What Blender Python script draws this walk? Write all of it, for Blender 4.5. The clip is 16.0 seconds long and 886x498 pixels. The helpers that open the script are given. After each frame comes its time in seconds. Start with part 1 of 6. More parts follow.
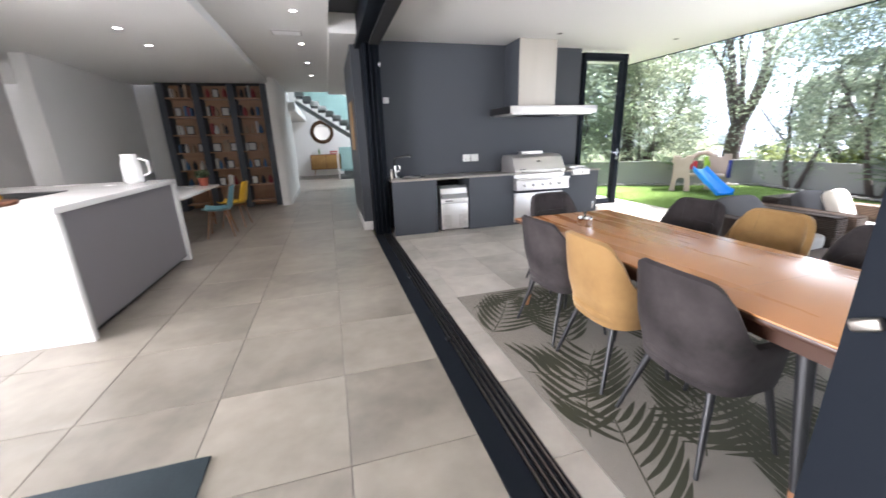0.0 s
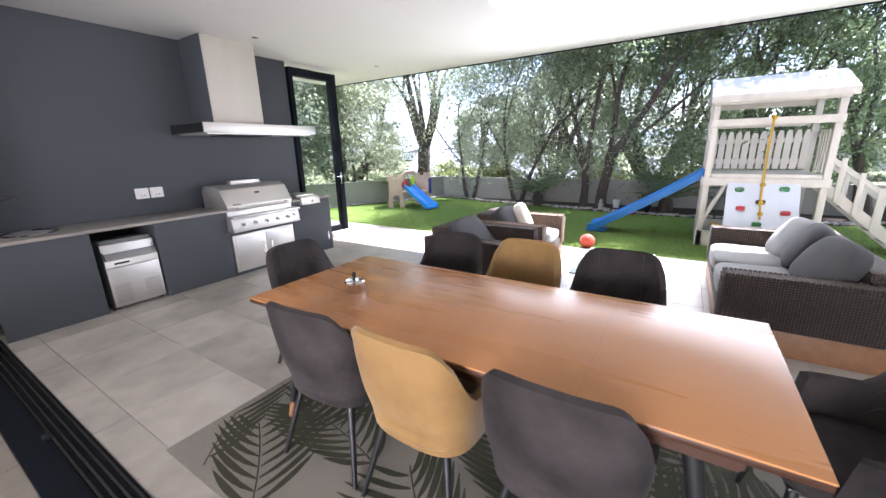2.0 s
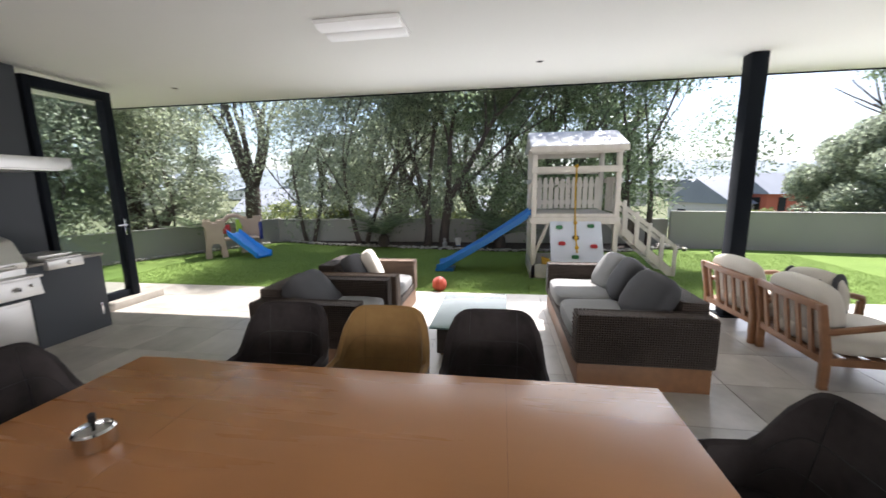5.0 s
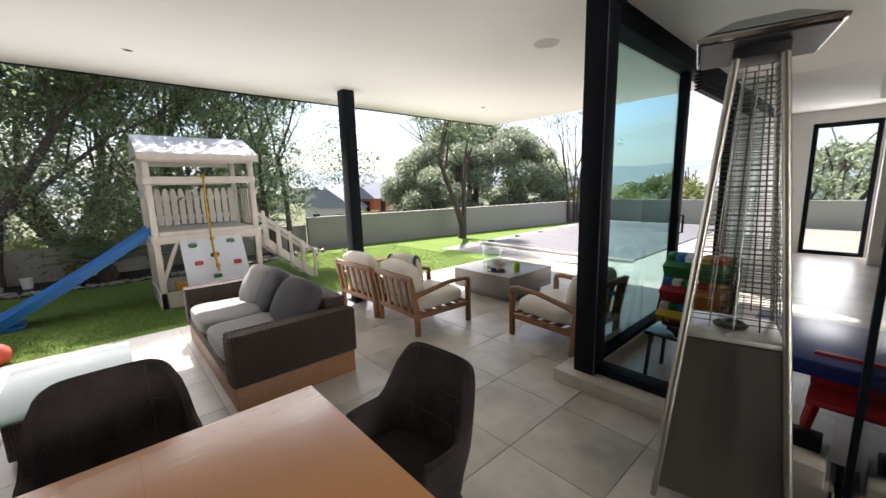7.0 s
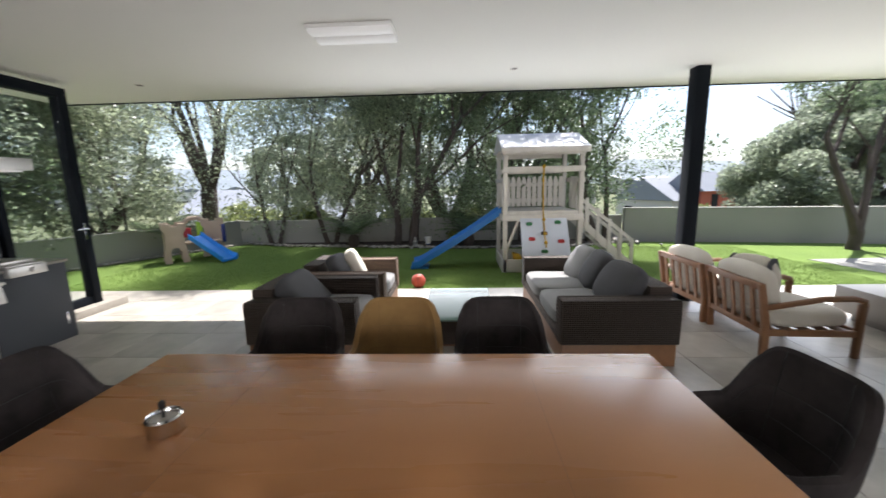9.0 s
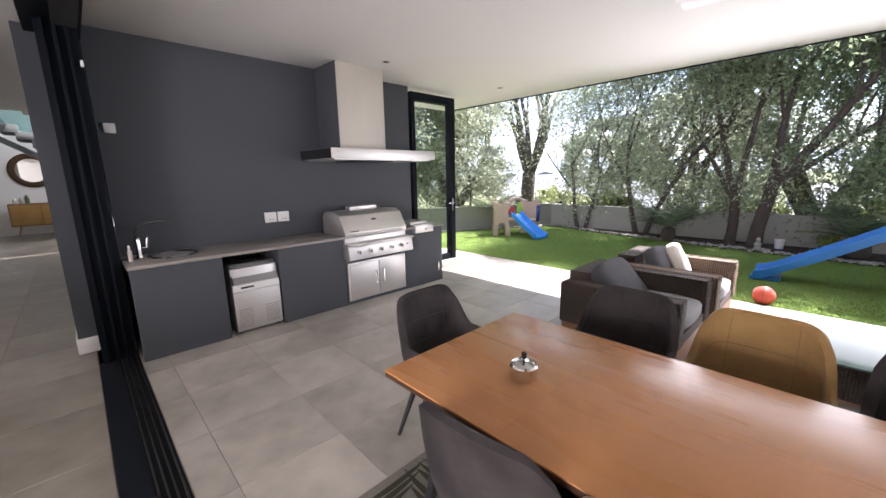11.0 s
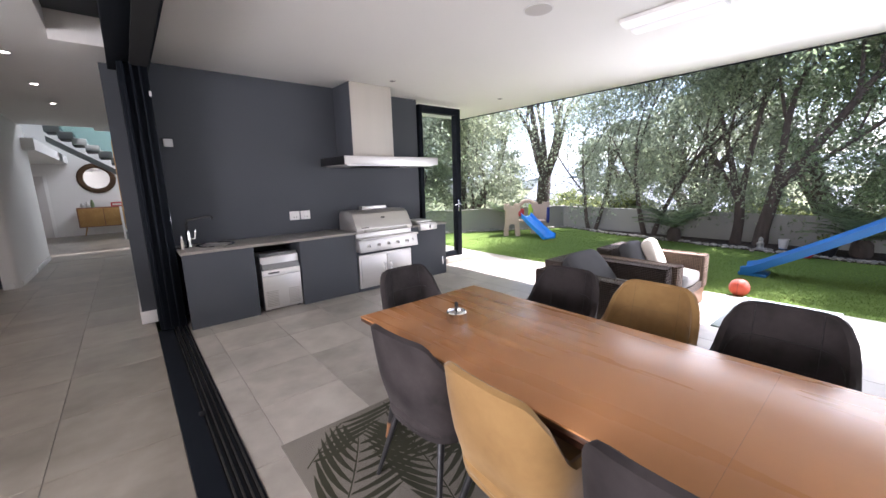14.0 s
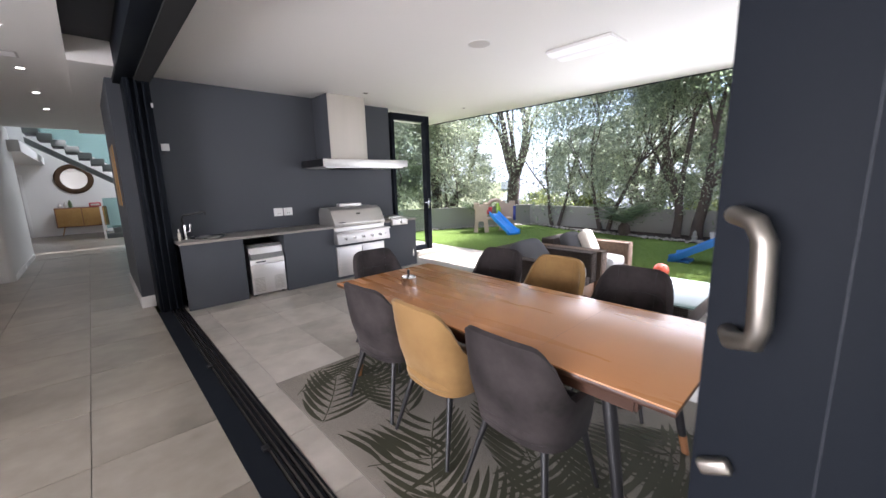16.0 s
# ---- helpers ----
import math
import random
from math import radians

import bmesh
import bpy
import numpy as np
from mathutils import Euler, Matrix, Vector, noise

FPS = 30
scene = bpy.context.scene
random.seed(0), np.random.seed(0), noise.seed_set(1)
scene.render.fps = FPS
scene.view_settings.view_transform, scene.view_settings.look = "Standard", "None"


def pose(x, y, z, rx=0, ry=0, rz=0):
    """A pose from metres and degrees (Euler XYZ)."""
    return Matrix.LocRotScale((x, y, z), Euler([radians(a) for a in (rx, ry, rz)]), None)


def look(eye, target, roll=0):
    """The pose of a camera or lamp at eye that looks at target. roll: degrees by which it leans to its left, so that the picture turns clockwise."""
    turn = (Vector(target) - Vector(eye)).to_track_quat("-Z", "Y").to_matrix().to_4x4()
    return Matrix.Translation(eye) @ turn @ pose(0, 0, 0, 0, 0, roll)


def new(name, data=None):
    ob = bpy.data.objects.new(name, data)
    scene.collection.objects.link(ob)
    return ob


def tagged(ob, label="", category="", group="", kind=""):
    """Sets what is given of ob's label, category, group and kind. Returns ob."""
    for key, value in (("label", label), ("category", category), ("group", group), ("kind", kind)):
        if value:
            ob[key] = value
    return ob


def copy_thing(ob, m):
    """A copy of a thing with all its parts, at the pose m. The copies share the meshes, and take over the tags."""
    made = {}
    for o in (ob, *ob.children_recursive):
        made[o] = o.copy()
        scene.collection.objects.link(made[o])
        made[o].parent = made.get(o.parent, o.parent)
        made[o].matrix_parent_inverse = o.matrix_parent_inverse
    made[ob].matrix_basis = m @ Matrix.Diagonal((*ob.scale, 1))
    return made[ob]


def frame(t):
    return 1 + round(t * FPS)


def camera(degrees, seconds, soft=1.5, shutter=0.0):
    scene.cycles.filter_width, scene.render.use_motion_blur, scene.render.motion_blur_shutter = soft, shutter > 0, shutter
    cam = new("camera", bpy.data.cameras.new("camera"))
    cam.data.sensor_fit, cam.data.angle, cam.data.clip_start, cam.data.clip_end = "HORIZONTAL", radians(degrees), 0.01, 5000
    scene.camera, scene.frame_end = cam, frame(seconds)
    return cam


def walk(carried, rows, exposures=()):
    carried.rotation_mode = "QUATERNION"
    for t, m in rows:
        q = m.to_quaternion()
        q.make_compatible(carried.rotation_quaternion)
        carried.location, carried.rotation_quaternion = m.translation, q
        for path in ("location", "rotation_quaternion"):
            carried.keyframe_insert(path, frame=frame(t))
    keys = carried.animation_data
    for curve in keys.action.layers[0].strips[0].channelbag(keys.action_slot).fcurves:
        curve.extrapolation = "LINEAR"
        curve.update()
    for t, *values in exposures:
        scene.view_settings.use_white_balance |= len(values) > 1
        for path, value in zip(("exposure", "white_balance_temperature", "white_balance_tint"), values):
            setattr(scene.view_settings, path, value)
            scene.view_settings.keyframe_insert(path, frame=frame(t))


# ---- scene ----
cam = camera(99.4, 16.0, shutter=0.2)
PATH = [
    (0, (1.382, 1.133, 1.467), (1.912, 2.979, 0.908), -1.8),
    (0.5, (1.556, 1.352, 1.485), (2.626, 2.952, 0.942), -1.6),
    (1, (1.674, 1.611, 1.494), (3.029, 2.985, 0.97), -1.6),
    (1.5, (1.728, 1.847, 1.53), (3.264, 3.018, 1.009), -1.6),
    (2, (1.803, 2.064, 1.575), (3.431, 3.104, 1.059), -1.5),
    (2.5, (1.89, 2.27, 1.611), (3.529, 3.306, 1.119), -1.6),
    (3, (1.96, 2.479, 1.608), (3.586, 3.554, 1.161), -1.7),
    (3.2, (1.985, 2.528, 1.608), (3.604, 3.621, 1.179), -2.0),
    (5.3, (2.361, 2.294, 1.616), (4.333, 2.287, 1.281), -0.9),
    (5.5, (2.349, 2.303, 1.633), (4.306, 2.067, 1.295), -1.0),
    (6, (2.329, 2.276, 1.635), (4.175, 1.583, 1.301), -1.4),
    (6.5, (2.291, 2.237, 1.65), (3.958, 1.184, 1.313), -1.7),
    (7, (2.293, 2.262, 1.656), (3.762, 0.946, 1.323), -1.5),
    (7.5, (2.324, 2.33, 1.635), (3.722, 0.938, 1.307), -1.3),
    (8, (2.305, 2.397, 1.625), (3.842, 1.159, 1.301), -1.4),
    (8.5, (2.222, 2.465, 1.604), (4.11, 1.894, 1.274), -1.2),
    (9, (2.122, 2.581, 1.617), (4.091, 2.671, 1.274), -1.2),
    (9.5, (2.053, 2.685, 1.615), (3.923, 3.294, 1.254), -1.1),
    (10, (2.04, 2.777, 1.606), (3.727, 3.784, 1.233), -0.8),
    (10.2, (2.028, 2.834, 1.612), (3.635, 3.962, 1.232), -0.8),
    (12.3, (2.049, 2.617, 1.623), (3.275, 4.151, 1.248), -1.4),
    (12.5, (2.032, 2.56, 1.621), (3.253, 4.1, 1.252), -1.5),
    (13, (1.933, 2.383, 1.604), (3.161, 3.92, 1.245), -1.4),
    (13.5, (1.915, 2.208, 1.605), (3.157, 3.735, 1.246), -1.4),
    (14, (1.894, 2.071, 1.588), (3.151, 3.584, 1.228), -1.5),
    (14.5, (1.777, 1.931, 1.596), (3.047, 3.433, 1.236), -1.4),
    (15, (1.639, 1.763, 1.604), (2.929, 3.248, 1.238), -1.4),
    (15.5, (1.595, 1.561, 1.618), (2.906, 3.025, 1.246), -1.5),
    (16, (1.545, 1.346, 1.571), (2.879, 2.793, 1.213), -1.5),
]
walk(cam, [(t, look(e, g, r)) for t, e, g, r in PATH], exposures=[(0.0, 3.38, 5950, 17), (1.5, 3.17, 5950, 19), (3.2, 2.68, 6150, 22), (5.3, 2.0, 6350, 15), (7.5, 2.0, 6750, 17), (9.0, 1.85, 6300, 14), (10.0, 2.4, 6350, 20), (12.5, 2.86, 6150, 24), (16.0, 2.82, 6050, 21)])

# ---- sky and sun ----
world = bpy.data.worlds.new("sky")
scene.world = world
world.use_nodes = True
wt = world.node_tree
sky = wt.nodes.new("ShaderNodeTexSky")
sky.sky_type = "NISHITA"
sky.sun_disc = False
SUN_DIR = Vector((0.58, -0.22, 1.0)).normalized()
sky.sun_elevation = math.asin(SUN_DIR.z)
sky.sun_rotation = math.atan2(SUN_DIR.x, SUN_DIR.y)
sky.air_density, sky.dust_density, sky.ozone_density = 1.0, 1.2, 1.5
# thin broken cloud over the blue
cloud_at = wt.nodes.new("ShaderNodeTexCoord")
cloud_stretch = wt.nodes.new("ShaderNodeMapping")
cloud_stretch.inputs["Scale"].default_value = (1.0, 1.0, 3.2)
cloud_noise = wt.nodes.new("ShaderNodeTexNoise")
cloud_noise.inputs["Scale"].default_value, cloud_noise.inputs["Detail"].default_value = 2.6, 7
cloud_edge = wt.nodes.new("ShaderNodeMapRange")
cloud_edge.inputs[1].default_value, cloud_edge.inputs[2].default_value = 0.42, 0.66
cloud_edge.inputs[4].default_value = 0.8
cloud_mix = wt.nodes.new("ShaderNodeMix")
cloud_mix.data_type = "RGBA"
cloud_mix.inputs[7].default_value = (4.2, 4.35, 4.6, 1)
wt.links.new(cloud_at.outputs["Generated"], cloud_stretch.inputs[0])
wt.links.new(cloud_stretch.outputs[0], cloud_noise.inputs[0])
wt.links.new(cloud_noise.outputs[0], cloud_edge.inputs[0])
wt.links.new(cloud_edge.outputs[0], cloud_mix.inputs[0])
wt.links.new(sky.outputs[0], cloud_mix.inputs[6])
wt.links.new(cloud_mix.outputs[2], wt.nodes["Background"].inputs[0])
wt.nodes["Background"].inputs[1].default_value = 0.072
sun = new("sun", bpy.data.lights.new("sun", "SUN"))
sun.data.energy, sun.data.angle, sun.data.color = 3.4, radians(0.6), (1.0, 0.96, 0.90)
sun.matrix_world = look(SUN_DIR * 30, (0, 0, 0))


def lamp(name, kind, m, energy, color=(1, 0.93, 0.84), size=0.1, sy=0.1, spot=100):
    d = bpy.data.lights.new(name, kind)
    d.energy, d.color = energy, color
    if kind == "AREA":
        d.shape, d.size, d.size_y = "RECTANGLE", size, sy
    if kind == "SPOT":
        d.spot_size, d.spot_blend, d.shadow_soft_size = radians(spot), 0.8, 0.04
    ob = new(name, d)
    ob.matrix_world = m
    return ob


# sky light in the opening of the wide west window, behind the start of the walk
lamp("window_light", "AREA", look((-5.95, 2.0, 1.45), (0, 2.0, 1.3)), 150, (1.0, 0.98, 0.95), 4.6, 2.2)
# sky light in the opening of the tall playroom door
lamp("door_light", "AREA", look((2.65, -8.97, 1.4), (2.65, 0, 1.3)), 8, (0.96, 0.99, 1.0), 0.8, 2.4)
# sky light in the opening of the assumed, unseen skylight over the stairs
lamp("skylight_light", "AREA", look((4.1, 17.7, 5.38), (4.1, 17.701, 0)), 34, (0.93, 1.0, 1.0), 3.2, 0.75)
# fill lamp added in the wide opening between the patio and the lawn
lamp("patio_opening_light", "AREA", look((8.08, 0.2, 1.15), (0, 0.2, 1.15)), 40, (0.97, 0.99, 1.0), 9.0, 2.1)

# ---- materials ----


def mat(name, c1, c2=None, rough=0.6, metal=0.0, big=1.5, fine=40.0, bump=0.1, stretch=(1, 1, 1), spec=0.5, rvar=0.08,
        rand=0.0, island=0.0, sheen=0.0, dist=0.004, coat=0.0, grain=0.35, con=1.2):
    """Paint or cloth or stone: two scales of noise between two colours, fine relief, random shade by object or island."""
    m = bpy.data.materials.new(name)
    m.use_nodes = True
    t = m.node_tree
    N, L = t.nodes, t.links
    p = N["Principled BSDF"]
    c2 = c2 or tuple(v * 0.82 for v in c1)
    tc = N.new("ShaderNodeTexCoord")
    mp = N.new("ShaderNodeMapping")
    mp.inputs["Scale"].default_value = stretch
    L.new(tc.outputs["Object"], mp.inputs[0])
    if rand:
        oi = N.new("ShaderNodeObjectInfo")
        sc = N.new("ShaderNodeVectorMath")
        sc.operation = "SCALE"
        sc.inputs[0].default_value = (37, 53, 11)
        L.new(oi.outputs["Random"], sc.inputs["Scale"])
        L.new(sc.outputs[0], mp.inputs["Location"])
    n1 = N.new("ShaderNodeTexNoise")
    n1.inputs["Scale"].default_value, n1.inputs["Detail"].default_value = big, 5
    n2 = N.new("ShaderNodeTexNoise")
    n2.inputs["Scale"].default_value, n2.inputs["Detail"].default_value = fine, 4
    L.new(mp.outputs[0], n1.inputs[0])
    L.new(mp.outputs[0], n2.inputs[0])
    add = N.new("ShaderNodeMath")
    add.operation = "MULTIPLY_ADD"
    add.inputs[1].default_value = grain
    L.new(n2.outputs[0], add.inputs[0])
    sub = N.new("ShaderNodeMath")
    sub.operation = "MULTIPLY_ADD"
    sub.inputs[1].default_value, sub.inputs[2].default_value = con, 0.5 - con / 2 - grain / 2
    L.new(n1.outputs[0], sub.inputs[0])
    L.new(sub.outputs[0], add.inputs[2])
    add.use_clamp = True
    mix = N.new("ShaderNodeMix")
    mix.data_type = "RGBA"
    mix.inputs[6].default_value, mix.inputs[7].default_value = (*c2, 1), (*c1, 1)
    L.new(add.outputs[0], mix.inputs[0])
    out = mix.outputs[2]
    if rand or island:
        src = oi.outputs["Random"] if rand else None
        if not rand:
            g = N.new("ShaderNodeNewGeometry")
            src = g.outputs["Random Per Island"]
        mr = N.new("ShaderNodeMapRange")
        k = rand or island
        mr.inputs[3].default_value, mr.inputs[4].default_value = 1 - k, 1 + k
        L.new(src, mr.inputs[0])
        hv = N.new("ShaderNodeHueSaturation")
        L.new(mr.outputs[0], hv.inputs["Value"])
        L.new(out, hv.inputs["Color"])
        out = hv.outputs[0]
    L.new(out, p.inputs["Base Color"])
    rr = N.new("ShaderNodeMapRange")
    rr.inputs[3].default_value, rr.inputs[4].default_value = rough - rvar, min(1, rough + rvar)
    L.new(n1.outputs[0], rr.inputs[0])
    L.new(rr.outputs[0], p.inputs["Roughness"])
    p.inputs["Metallic"].default_value = metal
    p.inputs["Specular IOR Level"].default_value = spec
    p.inputs["Sheen Weight"].default_value = sheen
    p.inputs["Sheen Roughness"].default_value = 0.35
    p.inputs["Coat Weight"].default_value = coat
    if bump:
        b = N.new("ShaderNodeBump")
        b.inputs["Strength"].default_value, b.inputs["Distance"].default_value = bump, dist
        L.new(n2.outputs[0], b.inputs["Height"])
        L.new(b.outputs[0], p.inputs["Normal"])
    return m


def weave_mat(name, c1, c2, scale, rough=0.75, strength=0.8):
    """Woven strands: crossed waves for relief and shade."""
    m = mat(name, c1, c2, rough, bump=0)
    t = m.node_tree
    N, L = t.nodes, t.links
    p = N["Principled BSDF"]
    tc = N.new("ShaderNodeTexCoord")
    mul = None
    for d in ("X", "Y", "Z"):
        w = N.new("ShaderNodeTexWave")
        w.bands_direction = d
        w.inputs["Scale"].default_value, w.inputs["Distortion"].default_value = scale, 0.6
        w.inputs["Detail Scale"].default_value = 3
        L.new(tc.outputs["Object"], w.inputs[0])
        if mul is None:
            mul = w.outputs["Fac"]
        else:
            a = N.new("ShaderNodeMath")
            a.operation = "ADD"
            L.new(mul, a.inputs[0])
            L.new(w.outputs["Fac"], a.inputs[1])
            mul = a.outputs[0]
    b = N.new("ShaderNodeBump")
    b.inputs["Strength"].default_value, b.inputs["Distance"].default_value = strength, 0.006
    L.new(mul, b.inputs["Height"])
    L.new(b.outputs[0], p.inputs["Normal"])
    cl = N.new("ShaderNodeMapRange")
    cl.inputs[1].default_value, cl.inputs[2].default_value = 0.6, 2.4
    cl.inputs[3].default_value, cl.inputs[4].default_value = 0.3, 1.4
    L.new(mul, cl.inputs[0])
    hv = N.new("ShaderNodeHueSaturation")
    old = p.inputs["Base Color"].links[0].from_socket
    L.new(old, hv.inputs["Color"])
    L.new(cl.outputs[0], hv.inputs["Value"])
    L.new(hv.outputs[0], p.inputs["Base Color"])
    return m


def leaf_mat(name, c1, c2, trans=0.35):
    m = mat(name, c1, c2, 0.38, big=0.6, fine=8, bump=0, island=0.5, spec=0.85)
    t = m.node_tree
    N, L = t.nodes, t.links
    p = N["Principled BSDF"]
    tr = N.new("ShaderNodeBsdfTranslucent")
    thin = N.new("ShaderNodeHueSaturation")
    thin.inputs["Saturation"].default_value, thin.inputs["Value"].default_value = 0.75, 1.6
    L.new(p.inputs["Base Color"].links[0].from_socket, thin.inputs["Color"])
    L.new(thin.outputs[0], tr.inputs[0])
    ms = N.new("ShaderNodeMixShader")
    ms.inputs[0].default_value = trans
    L.new(p.outputs[0], ms.inputs[1])
    L.new(tr.outputs[0], ms.inputs[2])
    L.new(ms.outputs[0], N["Material Output"].inputs[0])
    return m


def glow_mat(name, color, strength):
    m = bpy.data.materials.new(name)
    m.use_nodes = True
    p = m.node_tree.nodes["Principled BSDF"]
    p.inputs["Base Color"].default_value = (0.8, 0.8, 0.8, 1)
    p.inputs["Emission Color"].default_value = (*color, 1)
    p.inputs["Emission Strength"].default_value = strength
    return m


def glass_mat(name, tint, rough=0.0):
    """Thin pane: mostly see-through with a mirror gloss."""
    m = bpy.data.materials.new(name)
    m.use_nodes = True
    t = m.node_tree
    N, L = t.nodes, t.links
    N.remove(N["Principled BSDF"])
    tr = N.new("ShaderNodeBsdfTransparent")
    tr.inputs[0].default_value = (*tint, 1)
    gl = N.new("ShaderNodeBsdfGlossy")
    gl.inputs["Roughness"].default_value = rough
    fr = N.new("ShaderNodeLayerWeight")
    fr.inputs[0].default_value = 0.5
    pw = N.new("ShaderNodeMath")
    pw.operation = "POWER"
    pw.inputs[1].default_value = 4.0
    L.new(fr.outputs["Facing"], pw.inputs[0])
    lo = N.new("ShaderNodeMapRange")
    lo.inputs[3].default_value, lo.inputs[4].default_value = 0.03, 0.7
    L.new(pw.outputs[0], lo.inputs[0])
    ms = N.new("ShaderNodeMixShader")
    L.new(lo.outputs[0], ms.inputs[0])
    L.new(tr.outputs[0], ms.inputs[1])
    L.new(gl.outputs[0], ms.inputs[2])
    L.new(ms.outputs[0], N["Material Output"].inputs[0])
    return m


WHITE = mat("white_ceiling_paint", (0.80, 0.79, 0.76), (0.76, 0.75, 0.72), 0.8, big=0.5, fine=90, bump=0.05, spec=0.2)
WALLW = mat("white_wall_paint", (0.72, 0.71, 0.68), (0.66, 0.65, 0.62), 0.75, big=0.7, fine=80, bump=0.06, spec=0.25)
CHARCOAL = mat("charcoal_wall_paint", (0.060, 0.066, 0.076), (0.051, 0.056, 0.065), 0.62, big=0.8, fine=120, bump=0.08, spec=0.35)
FRAME = mat("black_powder_coat", (0.0098, 0.012, 0.0162), (0.0076, 0.0096, 0.013), 0.55, fine=220, bump=0.04, spec=0.06)
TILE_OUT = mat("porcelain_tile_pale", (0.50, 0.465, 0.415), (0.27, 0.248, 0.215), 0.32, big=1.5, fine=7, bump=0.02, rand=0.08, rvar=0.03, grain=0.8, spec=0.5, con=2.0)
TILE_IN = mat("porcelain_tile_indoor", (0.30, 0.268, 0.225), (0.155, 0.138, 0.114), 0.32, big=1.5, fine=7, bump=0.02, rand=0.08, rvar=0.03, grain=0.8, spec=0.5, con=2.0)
GROUT = mat("grout", (0.17, 0.155, 0.14), rough=0.9, fine=150, bump=0.2)
STEEL = mat("brushed_steel", (0.68, 0.655, 0.63), (0.58, 0.56, 0.54), 0.42, 0.85, big=1.2, fine=60, stretch=(1, 1, 14), bump=0.05, dist=0.001)
STEEL_V = mat("brushed_steel_cladding", (0.52, 0.485, 0.43), (0.46, 0.43, 0.38), 0.6, 0.35, big=0.9, fine=60, stretch=(14, 14, 1), bump=0.05, dist=0.001, spec=0.3)
HEATP = mat("heater_steel_panel", (0.22, 0.208, 0.19), (0.17, 0.16, 0.147), 0.34, 1.0, big=0.9, fine=60, stretch=(14, 14, 1), bump=0.04, dist=0.001)
NICKEL = mat("satin_nickel", (0.36, 0.335, 0.30), (0.30, 0.28, 0.25), 0.38, 1.0, fine=80, bump=0.03)
CHROME = mat("chrome", (0.75, 0.75, 0.76), (0.7, 0.7, 0.7), 0.12, 1.0, bump=0, rvar=0.03)
STONE = mat("quartz_worktop", (0.30, 0.275, 0.245), (0.22, 0.20, 0.178), 0.3, big=3, fine=160, bump=0.03)
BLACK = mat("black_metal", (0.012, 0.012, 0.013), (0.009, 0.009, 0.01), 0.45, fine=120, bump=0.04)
# near-black base stands in for unlit depth in slots, niches and far windows
DARKV = mat("dark_void", (0.006, 0.006, 0.006), rough=0.9, bump=0)
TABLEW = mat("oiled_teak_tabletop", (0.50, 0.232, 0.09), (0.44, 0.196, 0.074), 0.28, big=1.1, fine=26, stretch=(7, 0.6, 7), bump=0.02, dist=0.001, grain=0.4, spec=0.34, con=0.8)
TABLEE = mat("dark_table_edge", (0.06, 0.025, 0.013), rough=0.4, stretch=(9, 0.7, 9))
VGREY = mat("grey_velvet", (0.052, 0.044, 0.0435), (0.017, 0.0145, 0.0145), 0.85, big=4.5, fine=26, bump=0.12, sheen=0.05, spec=0.12, dist=0.001, con=2.4, grain=0.5)
VGOLD = mat("mustard_velvet", (0.30, 0.18, 0.070), (0.195, 0.11, 0.040), 0.8, big=4, fine=26, bump=0.12, sheen=0.35, spec=0.15, dist=0.001, con=1.8, grain=0.5)
RUGB = weave_mat("woven_rug", (0.215, 0.193, 0.162), (0.15, 0.135, 0.113), 55, 0.95, 0.5)
RUGL = mat("green_rug_pile", (0.050, 0.050, 0.027), (0.03, 0.031, 0.016), 0.95, big=3, fine=200, bump=0.5)
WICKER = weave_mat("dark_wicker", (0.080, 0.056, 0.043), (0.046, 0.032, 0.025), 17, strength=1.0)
WICKERP = weave_mat("paler_wicker", (0.21, 0.14, 0.095), (0.15, 0.095, 0.065), 17, strength=1.0)
TEAK = mat("teak_frame", (0.25, 0.115, 0.048), (0.15, 0.065, 0.027), 0.5, big=2, fine=30, stretch=(2, 2, 8), bump=0.08, dist=0.002)
TEAKX = mat("teak_plinth", (0.24, 0.115, 0.05), (0.15, 0.068, 0.03), 0.5, big=2, fine=30, stretch=(1, 8, 8), bump=0.08, dist=0.002)
CGREY = mat("charcoal_cushion_cloth", (0.060, 0.060, 0.064), (0.045, 0.045, 0.048), 0.95, big=4, fine=350, bump=0.3, dist=0.001)
CLIGHT = mat("pale_grey_cushion_cloth", (0.26, 0.257, 0.255), (0.20, 0.198, 0.197), 0.95, big=3, fine=350, bump=0.3, dist=0.001, con=1.8)
CREAM = mat("cream_cushion_cloth", (0.58, 0.54, 0.47), (0.50, 0.46, 0.40), 0.95, big=3, fine=300, bump=0.3, dist=0.001)
SANDST = mat("grey_stone_table", (0.20, 0.18, 0.165), (0.15, 0.135, 0.12), 0.32, big=2, fine=60, bump=0.05)
LAWN = mat("artificial_turf", (0.17, 0.25, 0.065), (0.115, 0.18, 0.045), 0.9, big=0.9, fine=60, bump=0.8, dist=0.02, spec=0.1)
BLADE = mat("turf_blades", (0.20, 0.29, 0.07), (0.12, 0.19, 0.045), 0.8, big=0.8, fine=5, bump=0, island=0.35, spec=0.15)
SOIL = mat("dark_soil", (0.055, 0.038, 0.028), (0.03, 0.022, 0.017), 0.95, big=3, fine=40, bump=0.9, dist=0.03)
PEBBLE = mat("white_pebbles", (0.40, 0.375, 0.335), (0.22, 0.205, 0.18), 0.8, big=2, fine=20, bump=0.2, island=0.45)
GWALL = mat("grey_garden_render", (0.33, 0.325, 0.295), (0.255, 0.25, 0.225), 0.9, big=0.7, fine=60, bump=0.3, dist=0.006)
